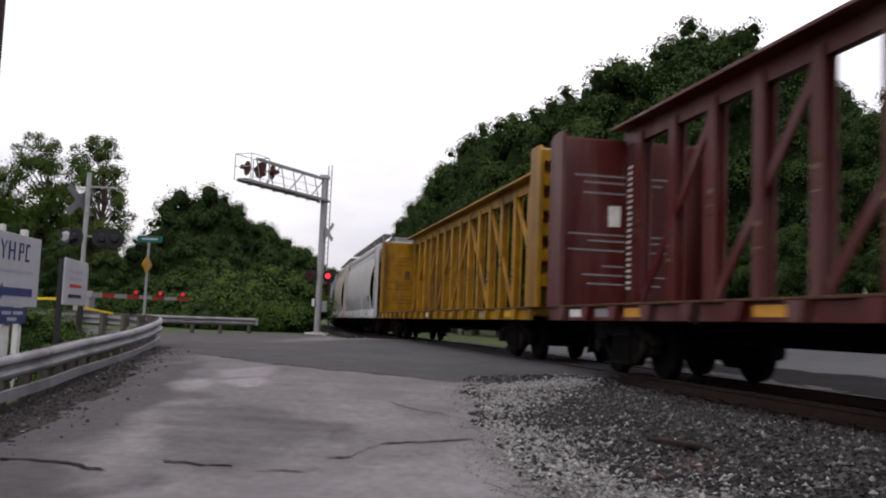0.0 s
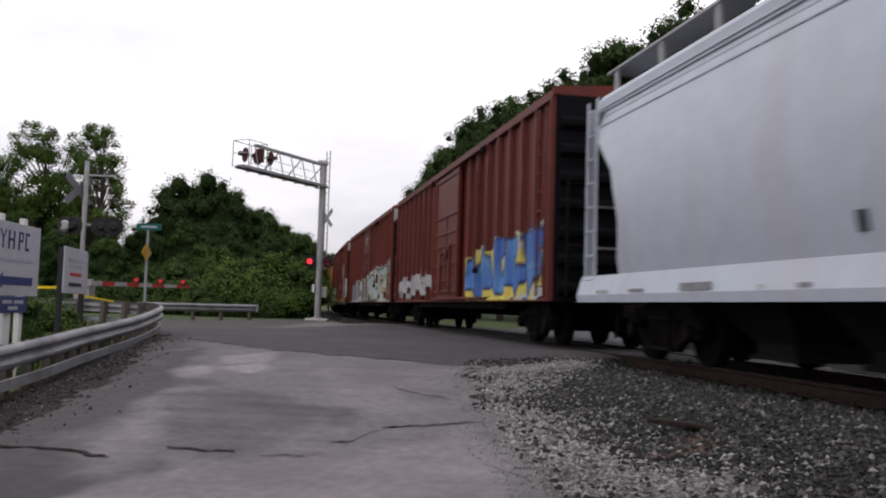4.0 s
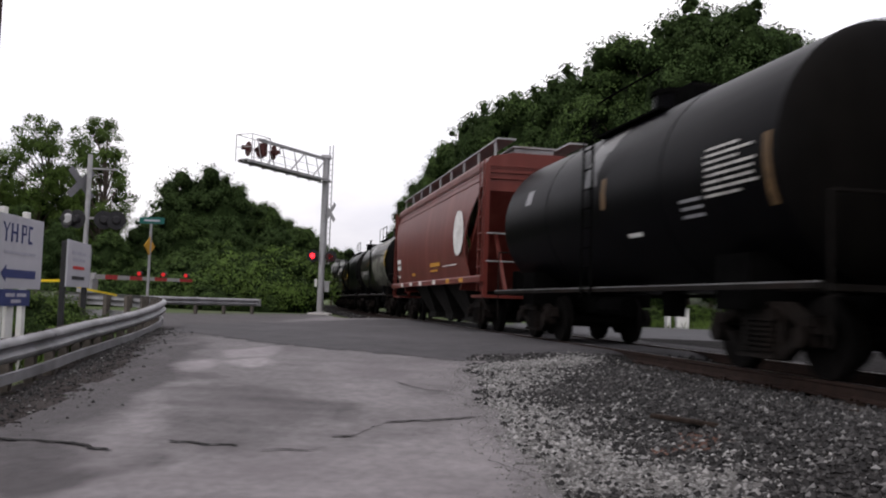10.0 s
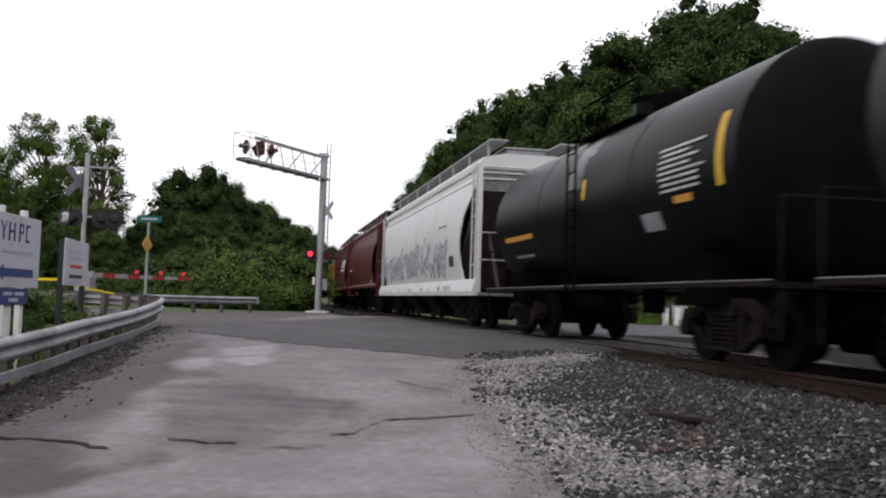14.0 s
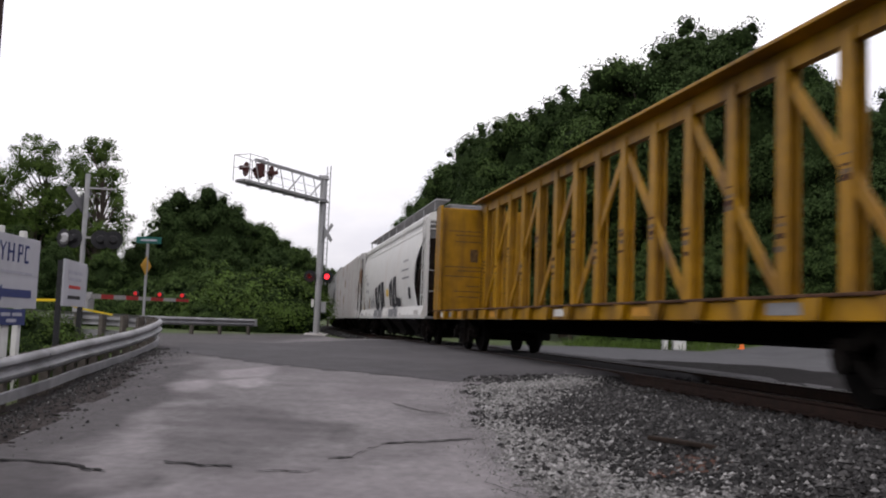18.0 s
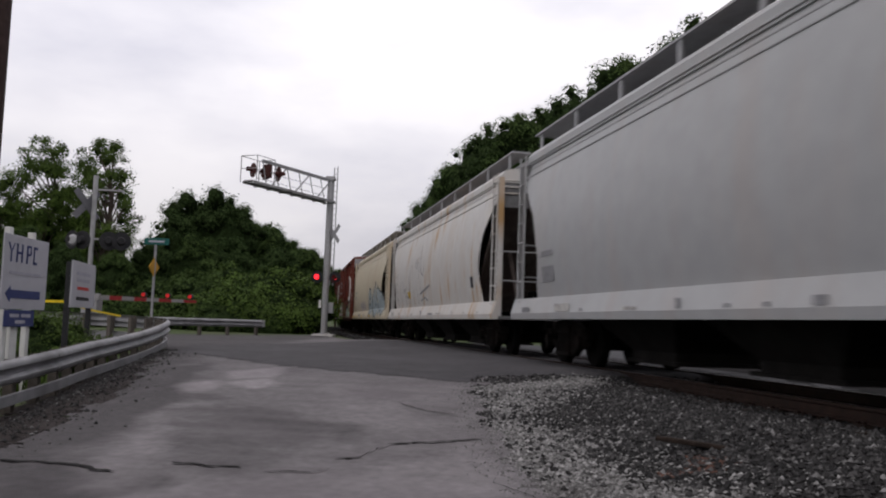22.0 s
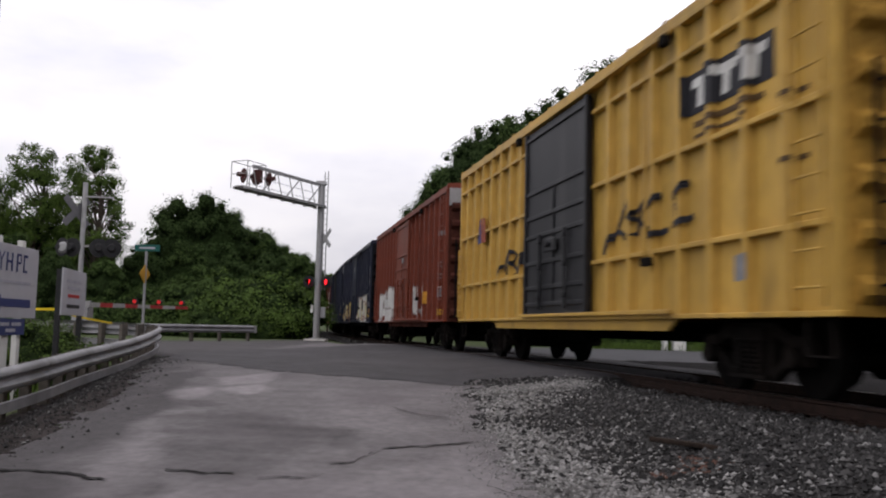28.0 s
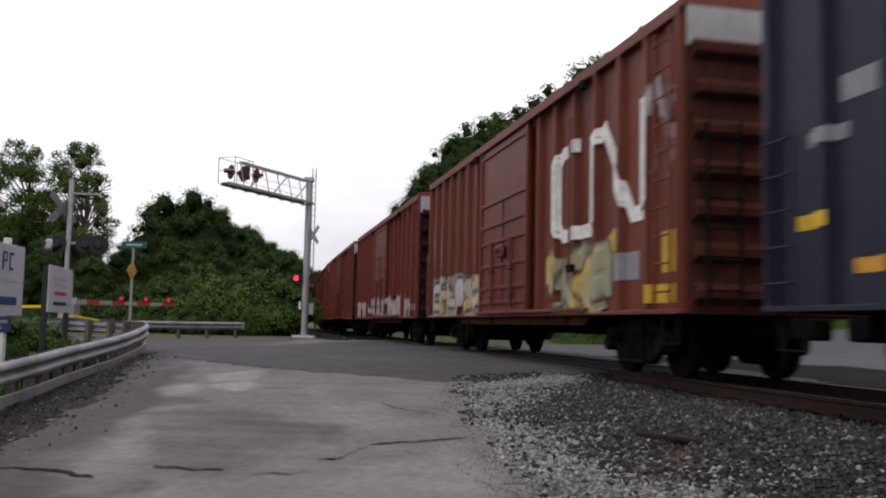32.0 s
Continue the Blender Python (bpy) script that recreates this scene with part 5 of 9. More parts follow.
def make_bush(seed, w, h, leaf, size, label, leaves=9000, count=34):
    rnd = np.random.RandomState(seed)
    t = thing("bush", label, "bush", "roadside bushes")
    b = Build()
    for i in range(5):
        a = 1.3 * i
        b.rod((0.1 * math.cos(a), 0.1 * math.sin(a), -0.2), (w * 0.5 * math.cos(a), w * 0.5 * math.sin(a), h * 0.6), 0.05, 6, 0.02)
    part("stems", b, M["bark"], t)
    clumps = []
    for _ in range(count):
        a, d = rnd.uniform(0, 2 * math.pi), w * math.sqrt(rnd.uniform(0, 1))
        top = h * math.sqrt(max(0.05, 1 - (d / w) ** 2 * 0.85))
        clumps.append((math.cos(a) * d, math.sin(a) * d, top * rnd.uniform(0.35, 0.95), rnd.uniform(0.2, 0.42) * min(w, h) / 1.6))
    rows = []
    for i in range(8):
        v = 0.5 * math.pi * i / 7
        rows.append([(w * 0.86 * math.cos(v) * math.cos(u) * (1 + 0.25 * noise.noise((math.cos(u) * 2, math.sin(u) * 2, v * 2 + seed))), w * 0.86 * math.cos(v) * math.sin(u) * (1 + 0.25 * noise.noise((math.cos(u) * 2, math.sin(u) * 2, v * 2 + seed))),
                      h * 0.8 * math.sin(v) * (1 + 0.3 * noise.noise((math.cos(u) * 2.5, math.sin(u) * 2.5, v + seed)))) for u in (2 * math.pi * j / 18 for j in range(18))])
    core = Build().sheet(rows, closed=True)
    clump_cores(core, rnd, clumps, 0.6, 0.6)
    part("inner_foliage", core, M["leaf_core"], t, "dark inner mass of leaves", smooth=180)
    link("foliage", crown_mesh("foliage", rnd, clumps, 0.0, leaves, size, leaf, 0.18), t)
    return t


def make_woods():
    rnd = random.Random(11)
    tall = [make_tree(21 + i, 20.0, 5.2, 0.08, M["leaf" if i % 3 else "leaf_dark"], 0.095, "tall broad-leaved tree in dense summer leaf at the wood's edge", 26000, 54) for i in range(5)]
    mid = [make_tree(41 + i, 11.0, 3.6, 0.06, M["leaf_dark" if i % 2 else "leaf"], 0.075, "middle-sized broad-leaved tree in dark summer leaf", 15000, 40) for i in range(4)]
    thin = [make_tree(61 + i, 12.0, 2.35, 0.12, M["leaf_pale"], 0.065, "slender tree with an open crown and gaps of sky", 26000, 40, True) for i in range(2)]
    bush = [make_bush(81 + i, 2.6, 2.6, M["leaf_pale" if i != 1 else "leaf"], 0.06, "bright green overgrown bush beside the road", 7000, 60) for i in range(3)]
    used = set()

    def plant(kinds, x, y, scale, k=None):
        k = rnd.randrange(len(kinds)) if k is None else k
        src = kinds[k]
        m = pose(x, y, ground_z(x, y) - 0.1, 0, 0, rnd.uniform(0, 360)) @ Matrix.Diagonal((scale * rnd.uniform(0.92, 1.1), scale * rnd.uniform(0.92, 1.1), scale, 1))
        if src not in used:
            used.add(src)
            src.matrix_basis = m
            return src
        c = copy_thing(src, Matrix.Identity(4))
        c.matrix_basis = m
        return c

    # the wood east of the line: tall trees along its edge
    edge = ((26.5, 51, 0.66), (24, 55, 0.74), (24.2, 60.5, 0.90), (20, 60, 1.02), (17.2, 63, 1.08), (14.2, 68, 1.04), (12.0, 71, 1.0), (10.2, 74, 1.0), (7.6, 78, 0.99), (5.4, 82, 0.98), (3.4, 86, 0.98),
            (1.4, 95, 0.95), (-0.6, 106, 0.92), (-2.6, 118, 0.88), (-4.2, 132, 0.90), (-5.5, 146, 0.88), (-5.0, 163, 0.85),
            (31, 49, 0.62))
    for x, y, k in edge:
        plant(tall, x, y, k * 1.12)
    for x, y, k in edge[4::2]:
        plant(tall, x + 5, y + 5, k * 1.1)
    for x, y, k in edge[:16]:
        plant(mid, x - 2.4 + rnd.uniform(-1, 1), y - 3.0 + rnd.uniform(-1, 1), rnd.uniform(0.45, 0.7))
    for x, y, k in ((13.2, 56, 0.55), (16.5, 54.5, 0.6), (19.5, 53, 0.6), (22.5, 50.5, 0.6), (25.5, 49, 0.55), (10.5, 60, 0.5), (15, 61, 0.7), (19.5, 57, 0.75)):
        plant(mid, x, y, k)
    # west of the line: a lower wood that runs back along the bend
    for x, y, k in ((-20.2, 68, 1.0), (-17.6, 68, 1.04), (-22.0, 70, 0.78), (-15.6, 73, 0.88), (-14.3, 77, 0.74), (-14.6, 83, 0.76), (-14.2, 89, 0.76), (-14.8, 97, 0.74), (-15.6, 106, 0.78),
                    (-16.2, 116, 0.8), (-16.5, 128, 0.85), (-16, 142, 0.9), (-25.5, 66, 0.56), (-28, 64, 0.75), (-24, 76, 0.8), (-19, 82, 0.95), (-18.5, 92, 0.95), (-30, 62, 0.8), (-34, 60, 0.9), (-39, 58, 1.0),
                    (-13.0, 66, 0.62), (-11.8, 70, 0.66), (-15.5, 64, 0.6), (-18, 62, 0.62), (-21, 61, 0.6), (-24, 60, 0.58), (-27, 58, 0.66)):
        plant(mid, x, y, k)
    for x, y, k, i in ((-26.0, 55.5, 1.1, 0), (-22.3, 55.0, 1.08, 1), (-28.2, 54, 0.82, 1), (-23.6, 56.5, 0.74, 0), (-30.5, 56, 0.9, 0), (-24.6, 58.5, 0.7, 1), (-33, 54, 0.9, 1)):
        plant(thin, x, y, k, i)
    for x, y, k in ((-25, 51, 0.55), (-22.5, 51, 0.5), (-28.5, 50, 0.6), (-20, 52, 0.45), (-31, 49, 0.62)):
        plant(mid, x, y, k)
    for x, y, k in ((-9.0, 51.5, 0.6), (-9.9, 51.5, 1.25), (-11.4, 52.5, 1.5), (-12.8, 52, 1.2), (-14.4, 53.5, 1.25), (-16.2, 53, 1.15), (-18, 52, 1.0), (-10.4, 55, 1.0), (-11, 57, 1.35),
                    (-13.4, 58, 1.45), (-15.6, 58.5, 1.4), (-11.4, 60, 0.9), (-12.6, 66, 1.0), (-13.8, 74, 0.9), (-20, 50, 0.8), (-22.5, 47, 0.75), (-24.5, 45, 0.75), (-10.3, 48.8, 0.55), (-12.5, 48.5, 0.6)):
        plant(bush, x, y, k, 1 if x < -12.0 or x > -9 else 0 if y < 54 else 2)
    for x, y, k in ((-7.5, 14.4, 0.27), (-8.1, 15.2, 0.3), (-8.6, 13.6, 0.3), (-7.3, 11.4, 0.2), (-9.6, 17.8, 0.3), (-7.4, 16.2, 0.42), (-8.3, 17.6, 0.45)):
        plant(bush, x, y, k, 0)
    for i in range(14):
        plant(bush, 9 + i * 2.0 + rnd.uniform(-.6, .6), 55 - i * 0.62 + rnd.uniform(-1, 1), rnd.uniform(0.35, 0.6))


def make_grass():
    rnd = random.Random(9)
    verts, faces = [], []

    def blade(x, y, h):
        a = rnd.uniform(0, 6.28)
        dx, dy = math.cos(a) * 0.012, math.sin(a) * 0.012
        bx, by = rnd.uniform(-.5, .5) * h, rnd.uniform(-.5, .5) * h
        z, b = ground_z(x, y), len(verts)
        verts.extend(((x - dx, y - dy, z), (x + dx, y + dy, z), (x + bx * .4 + dx, y + by * .4 + dy, z + h * .6), (x + bx, y + by, z + h)))
        faces.extend(((b, b + 1, b + 2), (b, b + 2, b + 3)))

    for _ in range(2600):
        y = rnd.uniform(5, 21)
        x = np.interp(y, (5, 9, 12.5, 16.5, 20, 21), (-5.75, -5.85, -6.1, -6.7, -7.2, -7.6)) - abs(rnd.gauss(0, 0.5))
        blade(x, y, rnd.uniform(0.08, 0.36))
    for _ in range(7000):
        x = rnd.uniform(7, 40)
        y = np.interp(x, (7, 14, 26, 40), (48.2, 46.8, 43.8, 41)) + abs(rnd.gauss(0, 2.2))
        blade(x, y, rnd.uniform(0.15, 0.5))
    me = bpy.data.meshes.new("grass")
    me.from_pydata(verts, [], faces)
    me.materials.append(M["leaf_pale"])
    tagged(link("grass", me), "tufts of bright green verge grass", "grass", kind="stuff")


# ---- the train ----
def truck_meshes():
    """A two-axle freight truck: bolster, cast side frames, wheelsets."""
    out = {}
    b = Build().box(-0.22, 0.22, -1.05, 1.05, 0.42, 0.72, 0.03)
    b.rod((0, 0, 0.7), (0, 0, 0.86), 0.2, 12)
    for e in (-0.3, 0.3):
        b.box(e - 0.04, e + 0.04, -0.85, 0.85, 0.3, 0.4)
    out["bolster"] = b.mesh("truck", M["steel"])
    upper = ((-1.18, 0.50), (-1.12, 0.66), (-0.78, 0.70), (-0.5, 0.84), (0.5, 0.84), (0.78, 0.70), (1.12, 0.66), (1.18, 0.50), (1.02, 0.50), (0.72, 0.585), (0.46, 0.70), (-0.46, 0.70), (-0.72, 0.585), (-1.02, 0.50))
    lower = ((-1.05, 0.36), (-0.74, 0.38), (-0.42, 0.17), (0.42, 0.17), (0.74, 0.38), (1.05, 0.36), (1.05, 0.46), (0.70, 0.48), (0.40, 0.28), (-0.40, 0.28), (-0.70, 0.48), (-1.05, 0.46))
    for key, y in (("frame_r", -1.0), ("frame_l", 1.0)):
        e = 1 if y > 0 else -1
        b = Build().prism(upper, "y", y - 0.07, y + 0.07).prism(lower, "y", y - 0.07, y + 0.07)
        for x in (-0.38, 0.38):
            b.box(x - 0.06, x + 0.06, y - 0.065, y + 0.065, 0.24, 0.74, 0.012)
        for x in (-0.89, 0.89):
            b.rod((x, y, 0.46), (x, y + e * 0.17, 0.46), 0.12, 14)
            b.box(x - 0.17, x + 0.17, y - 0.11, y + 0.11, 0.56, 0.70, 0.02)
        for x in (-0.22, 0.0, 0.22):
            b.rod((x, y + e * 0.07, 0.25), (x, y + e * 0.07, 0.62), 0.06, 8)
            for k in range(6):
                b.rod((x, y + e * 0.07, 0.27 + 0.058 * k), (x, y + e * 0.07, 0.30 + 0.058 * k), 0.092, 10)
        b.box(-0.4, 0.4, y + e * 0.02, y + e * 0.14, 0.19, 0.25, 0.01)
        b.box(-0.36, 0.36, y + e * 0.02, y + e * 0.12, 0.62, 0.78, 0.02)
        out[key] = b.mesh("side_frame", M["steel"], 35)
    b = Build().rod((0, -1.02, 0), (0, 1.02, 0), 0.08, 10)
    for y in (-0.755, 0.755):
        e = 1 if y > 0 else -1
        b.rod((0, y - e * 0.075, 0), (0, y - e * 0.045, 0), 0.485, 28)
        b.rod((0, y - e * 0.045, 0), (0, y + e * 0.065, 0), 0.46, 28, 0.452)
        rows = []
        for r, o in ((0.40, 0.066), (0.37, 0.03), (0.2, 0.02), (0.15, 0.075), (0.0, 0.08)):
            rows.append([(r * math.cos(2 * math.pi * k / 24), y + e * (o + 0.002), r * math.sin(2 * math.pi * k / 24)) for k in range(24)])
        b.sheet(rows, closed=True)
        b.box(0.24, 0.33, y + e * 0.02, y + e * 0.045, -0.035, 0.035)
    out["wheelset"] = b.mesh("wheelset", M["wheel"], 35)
    return out


TRUCK = truck_meshes()
WHEELS = []


def add_truck(car, x):
    t = link("truck", TRUCK["bolster"], car, pose(x, 0, RAIL))
    link("side_frame", TRUCK["frame_r"], t)
    link("side_frame", TRUCK["frame_l"], t)
    for dx in (-0.89, 0.89):
        WHEELS.append((car, x + dx, link("wheelset", TRUCK["wheelset"], t, pose(dx, 0, 0.46))))


def coupler_mesh():
    b = Build().box(-0.55, 0.2, -0.09, 0.09, 0.74, 0.94, 0.02)
    b.box(0.1, 0.62, -0.16, 0.14, 0.70, 0.98, 0.04)
    b.rod((0.3, -0.35, 0.35), (0.3, -0.3, 0.8), 0.025, 6)
    return b.mesh("coupler", M["steel"])


COUPLER = coupler_mesh()


def ladder_mesh(z0, z1, w, n):
    b = Build()
    for e in (0, w):
        b.bar((e, 0, z0), (e, 0, z1), 0.045, 0.03)
    for i in range(n):
        z = z0 + (z1 - z0) * (i + 0.5) / n
        b.rod((0, -0.02, z), (w, -0.02, z), 0.014, 6)
    return b


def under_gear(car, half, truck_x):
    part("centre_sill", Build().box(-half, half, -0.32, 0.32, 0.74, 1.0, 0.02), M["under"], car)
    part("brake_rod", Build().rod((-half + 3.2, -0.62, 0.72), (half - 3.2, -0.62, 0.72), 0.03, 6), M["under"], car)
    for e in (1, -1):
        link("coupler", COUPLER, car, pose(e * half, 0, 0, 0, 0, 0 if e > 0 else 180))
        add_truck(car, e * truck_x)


CAR_LIST = []


def new_car(name, label, front, rear):
    car = thing(name, label, "rail car", "cars of the passing freight train")
    CAR_LIST.append((car, (front + rear) / 2, rear - front))
    return car, (rear - front) / 2


def mark(car, x0, x1, z0, z1, mat, y=-1.585, lean=0.0, name="stencil_bar"):
    """A flat painted bar on the side towards the road; on a boxcar it follows the ribs."""
    if SHAPE[car.name][0] == "box" and -1.6 < y < -1.5:
        n = max(2, int((x1 - x0) / 0.02))
        xs = np.linspace(x0, x1, n)
        out = side_depth(car, xs, np.full(n, (z0 + z1) / 2)) + 0.002 + (-1.585 - y if y < -1.585 else 0.0)
        b = Build().sheet([[(float(x), -float(d), z0) for x, d in zip(xs, out)], [(float(x) + lean, -float(d), z1) for x, d in zip(xs, out)]])
    elif SHAPE[car.name][0] == "tank" or (SHAPE[car.name][1][1] > 0 and z0 > 1.45):
        # rounded sides: the bar follows the skin and stays inside the cut-away ends
        limit = SPAN.get(car.name, 99.0) if z0 < 3.2 else 99.0
        move = min(0.0, limit - max(x1, x1 + lean)) + max(0.0, -limit - min(x0, x0 + lean))
        zs = np.linspace(z0, z1, max(2, int((z1 - z0) / 0.06)))
        out = side_depth(car, zs * 0, zs) + 0.007
        b = Build().sheet([[(x + move + lean * float((z - z0) / (z1 - z0)), -float(d), float(z)) for x in (x0, x1)] for z, d in zip(zs, out)])
    else:
        b = Build().prism(((x0, z0), (x1, z0), (x1 + lean, z1), (x0 + lean, z1)), "y", y - 0.003, y)
    part(name, b, M[mat], car)


def print_block(car, x0, x1, z0, z1, n, mat, seed=0):
    """Rows of small print kept as thin bars of uneven length."""
    rnd = random.Random(seed + n)
    for k in range(n):
        z = z0 + (z1 - z0) * (k + 0.2) / n
        mark(car, x0 + (x1 - x0) * rnd.uniform(0, 0.08), x1 - (x1 - x0) * rnd.choice((0.0, 0.04, 0.12, 0.3)), z, z + (z1 - z0) * 0.42 / n, mat)


def letter_row(car, x0, x1, z0, z1, n, mat, seed=0, lean=0.0):
    """A row of large print kept as plain blocks with gaps."""
    rnd = random.Random(seed + n)
    step = (x1 - x0) / n
    for k in range(n):
        a = x0 + step * k
        mark(car, a, a + step * rnd.uniform(0.62, 0.82), z0, z1 - (z1 - z0) * rnd.choice((0.0, 0.0, 0.2, 0.3)), mat, lean=lean)


def stroke(car, pts, width, mat, y, name="painted_stroke"):
    """A broad painted line on the car's side: one ribbon with mitred turns."""
    left, right = [], []
    for i, (x, z) in enumerate(pts):
        p = Vector((x, z))
        a = (p - Vector(pts[i - 1])).normalized() if i else None
        c = (Vector(pts[i + 1]) - p).normalized() if i + 1 < len(pts) else None
        d = ((a or c) + (c or a))
        d = d.normalized() if d.length > 0.2 else (a or c)
        n = Vector((-d.y, d.x))
        k = width / 2 / max(0.6, abs(n.dot(Vector((-(a or c).y, (a or c).x)))))
        left.append((x + n.x * k, z + n.y * k))
        right.append((x - n.x * k, z - n.y * k))
    ribbon = [[] for _ in range(9)]
    for i in range(len(pts) - 1):
        n = max(1, int(math.dist(pts[i], pts[i + 1]) / 0.03))
        for s in range(n + (i == len(pts) - 2)):
            u = s / n
            l = (left[i][0] * (1 - u) + left[i + 1][0] * u, left[i][1] * (1 - u) + left[i + 1][1] * u)
            r = (right[i][0] * (1 - u) + right[i + 1][0] * u, right[i][1] * (1 - u) + right[i + 1][1] * u)
            for k in range(9):
                ribbon[k].append((l[0] * (1 - k / 8) + r[0] * k / 8, l[1] * (1 - k / 8) + r[1] * k / 8))
    rows = []
    for line in ribbon:
        xs, zs = np.array([q[0] for q in line]), np.array([q[1] for q in line])
        out = side_depth(car, xs, zs, 0.035) + 0.014
        rows.append([(float(x), -float(d), float(z)) for x, d, z in zip(xs, out, zs)])
    part(name, Build().sheet(rows), M[mat], car)


FORMS = (
    (((-.1, .1), (.1, .8), (.45, 1.05), (.6, .6), (.3, .35), (.7, .1), (1.1, .3)),),
    (((0, -.05), (.25, .55), (.05, .9), (.6, 1.1)), ((.55, 0), (.5, .6), (1.1, .75))),
    (((.0, .9), (.5, .75), (1.05, 1.0)), ((.2, .75), (.1, .2), (.5, -.05), (.9, .25), (.8, .8))),
    (((-.1, .5), (.2, .95), (.5, .5), (.8, .95), (1.1, .4)), ((.2, .5), (.3, 0)), ((.75, .5), (.85, -.05))),
    (((.1, 0), (.0, .6), (.4, 1.0), (.9, .8), (1.0, .3), (.6, .2), (.5, .55)),),
    (((0, .2), (.4, .35), (.3, .9), (.8, 1.1)), ((.4, .35), (.8, 0), (1.15, .2))),
)
SHAPE, PIECES, SPAN = {}, {}, {}


def side_depth(car, x, z, pad=0.02):
    """How far out the painted skin of a car lies at x along it and z up, arrays in and out."""
    kind, info = SHAPE[car.name]
    if kind == "box":
        h, ribs, dx, dw, straps = info
        y = np.full(x.shape, 1.465)
        step = (2 * h - 0.16) / ribs
        off = np.abs((x + h - 0.08 + step / 2) % step - step / 2)
        y = np.where(off < 0.07 + pad, 1.580, y)
        if straps:
            for s in (1.92, 3.17, 4.42):
                y = np.where(np.abs(z - s) < 0.04 + pad, np.maximum(y, 1.570), y)
        y = np.where(np.abs(x - dx) < dw / 2 + 0.1, 1.632, y)
        return np.where(z < 1.08, np.maximum(y, 1.586), y)
    if kind == "tank":
        r, cz = info
        return np.sqrt(np.maximum((r + 0.008) ** 2 - (z - cz) ** 2, 0.01))
    top, bulge, y0, swell = info
    u = np.clip((z - 1.36) / (top - 0.42 - 1.36), 0, 1)
    y = y0 + 0.004 + (bulge + swell) * np.abs(np.sin(np.pi * np.minimum(1, 0.12 + u * 0.9))) ** 0.8
    return np.where(z < 1.46, np.maximum(y, np.where(z < 1.1, 1.618, 1.618 - (z - 1.1) * 0.29)), y)


def piece(car, x0, x1, z0, z1, fills, line, seed, count, glow=None, width=0.24, rim=0.07, shine=None, slope=0.0, cell=0.05, fade=0.15, form=None):
    """A sprayed piece: fat bent letter forms with outlines and shine over a cloud of colour, laid over the ribs of the car's side."""
    rnd = random.Random(seed)
    nx, nz = int((x1 - x0 + 1.0) / cell), int((z1 - z0 + 0.7 + abs(slope)) / cell)
    xs, zs = np.linspace(x0 - 0.5, x1 + 0.5, nx), np.linspace(max(z0 - 0.3, 1.03), z1 + 0.35 + max(slope, 0), nz)
    gx, gz = np.meshgrid(xs, zs, indexing="ij")
    tone = np.zeros((nx, nz, 3))
    cover = np.zeros((nx, nz))
    rough = np.array([[noise.noise((a * 1.3, b * 1.3, seed)) + 0.5 * noise.noise((a * 4.1, b * 2.1, seed + 5)) for b in zs] for a in xs])

    def lay(mask, colour):
        m = np.clip(mask, 0, 1)[..., None]
        tone[...] = tone * (1 - m) + np.array(colour) * m
        cover[...] = np.maximum(cover, m[..., 0])

    rise = slope * (gx - x0) / (x1 - x0)
    if glow is not None:
        inside = np.minimum(np.minimum(gx - x0, x1 - gx), np.minimum(gz - z0 + 0.3, z1 + rise - gz)) + 0.28 * rough
        lay(np.clip(inside / 0.12, 0, 1), glow[0])
        if len(glow) > 1:
            lay(np.clip((rough - 0.12) / 0.1, 0, 1) * (inside > 0.05), glow[1])
    each = (x1 - x0) / count
    for i in range(count):
        a, wide = x0 + each * i, each * rnd.uniform(0.86, 1.08)
        lift = slope * (a - x0) / (x1 - x0)
        lo, hi = z0 + rnd.uniform(0, 0.15), z1 + lift - rnd.uniform(0, 0.25)
        lean, fill = rnd.uniform(-0.12, 0.22), fills[i % len(fills)]
        second = fills[(i + 1) % len(fills)]
        d = np.full((nx, nz), 9.0)
        d2 = np.full((nx, nz), 9.0)
        for path in form or rnd.choice(FORMS):
            pts = [(a + wide * (0.12 + 0.76 * px) + lean * pz + rnd.uniform(-.12, .12), lo + (hi - lo) * (0.12 + 0.76 * pz) + rnd.uniform(-.12, .12)) for px, pz in path]
            for (ax, az), (bx, bz) in zip(pts, pts[1:]):
                ux, uz = bx - ax, bz - az
                k = np.clip(((gx - ax) * ux + (gz - az) * uz) / (ux * ux + uz * uz + 1e-9), 0, 1)
                d = np.minimum(d, np.hypot(gx - ax - k * ux, gz - az - k * uz))
                d2 = np.minimum(d2, np.hypot(gx - ax - k * ux + width * 0.3, gz - az - k * uz - width * 0.25))
        edge = width * (0.85 + 0.35 * rough)
        lay((edge + rim - d) / 0.04, line)
        mix = np.clip((gz - lo) / (hi - lo + 1e-9) + 0.6 * rough, 0, 1)
        body = np.array(fill) * mix[..., None] + np.array(second) * (1 - mix[..., None])
        m = np.clip((edge - d) / 0.05, 0, 1)[..., None]
        tone[...] = tone * (1 - m) + body * m
        if shine is not None:
            lay(np.clip((0.035 - d2) / 0.03, 0, 1) * (d < edge * 0.9) * (rough > -0.1), shine)
    keep = cover * (rough > -0.62 + fade) > 0.35
    PIECES[car.name] = PIECES.get(car.name, 0) + 1
    y = -(side_depth(car, gx, gz, cell) + 0.001 + 0.004 * PIECES[car.name])
    verts = np.stack([gx, y, gz], -1).reshape(-1, 3)
    q = keep[:-1, :-1] & keep[1:, :-1] & keep[1:, 1:] & keep[:-1, 1:]
    ids = np.arange(nx * nz).reshape(nx, nz)
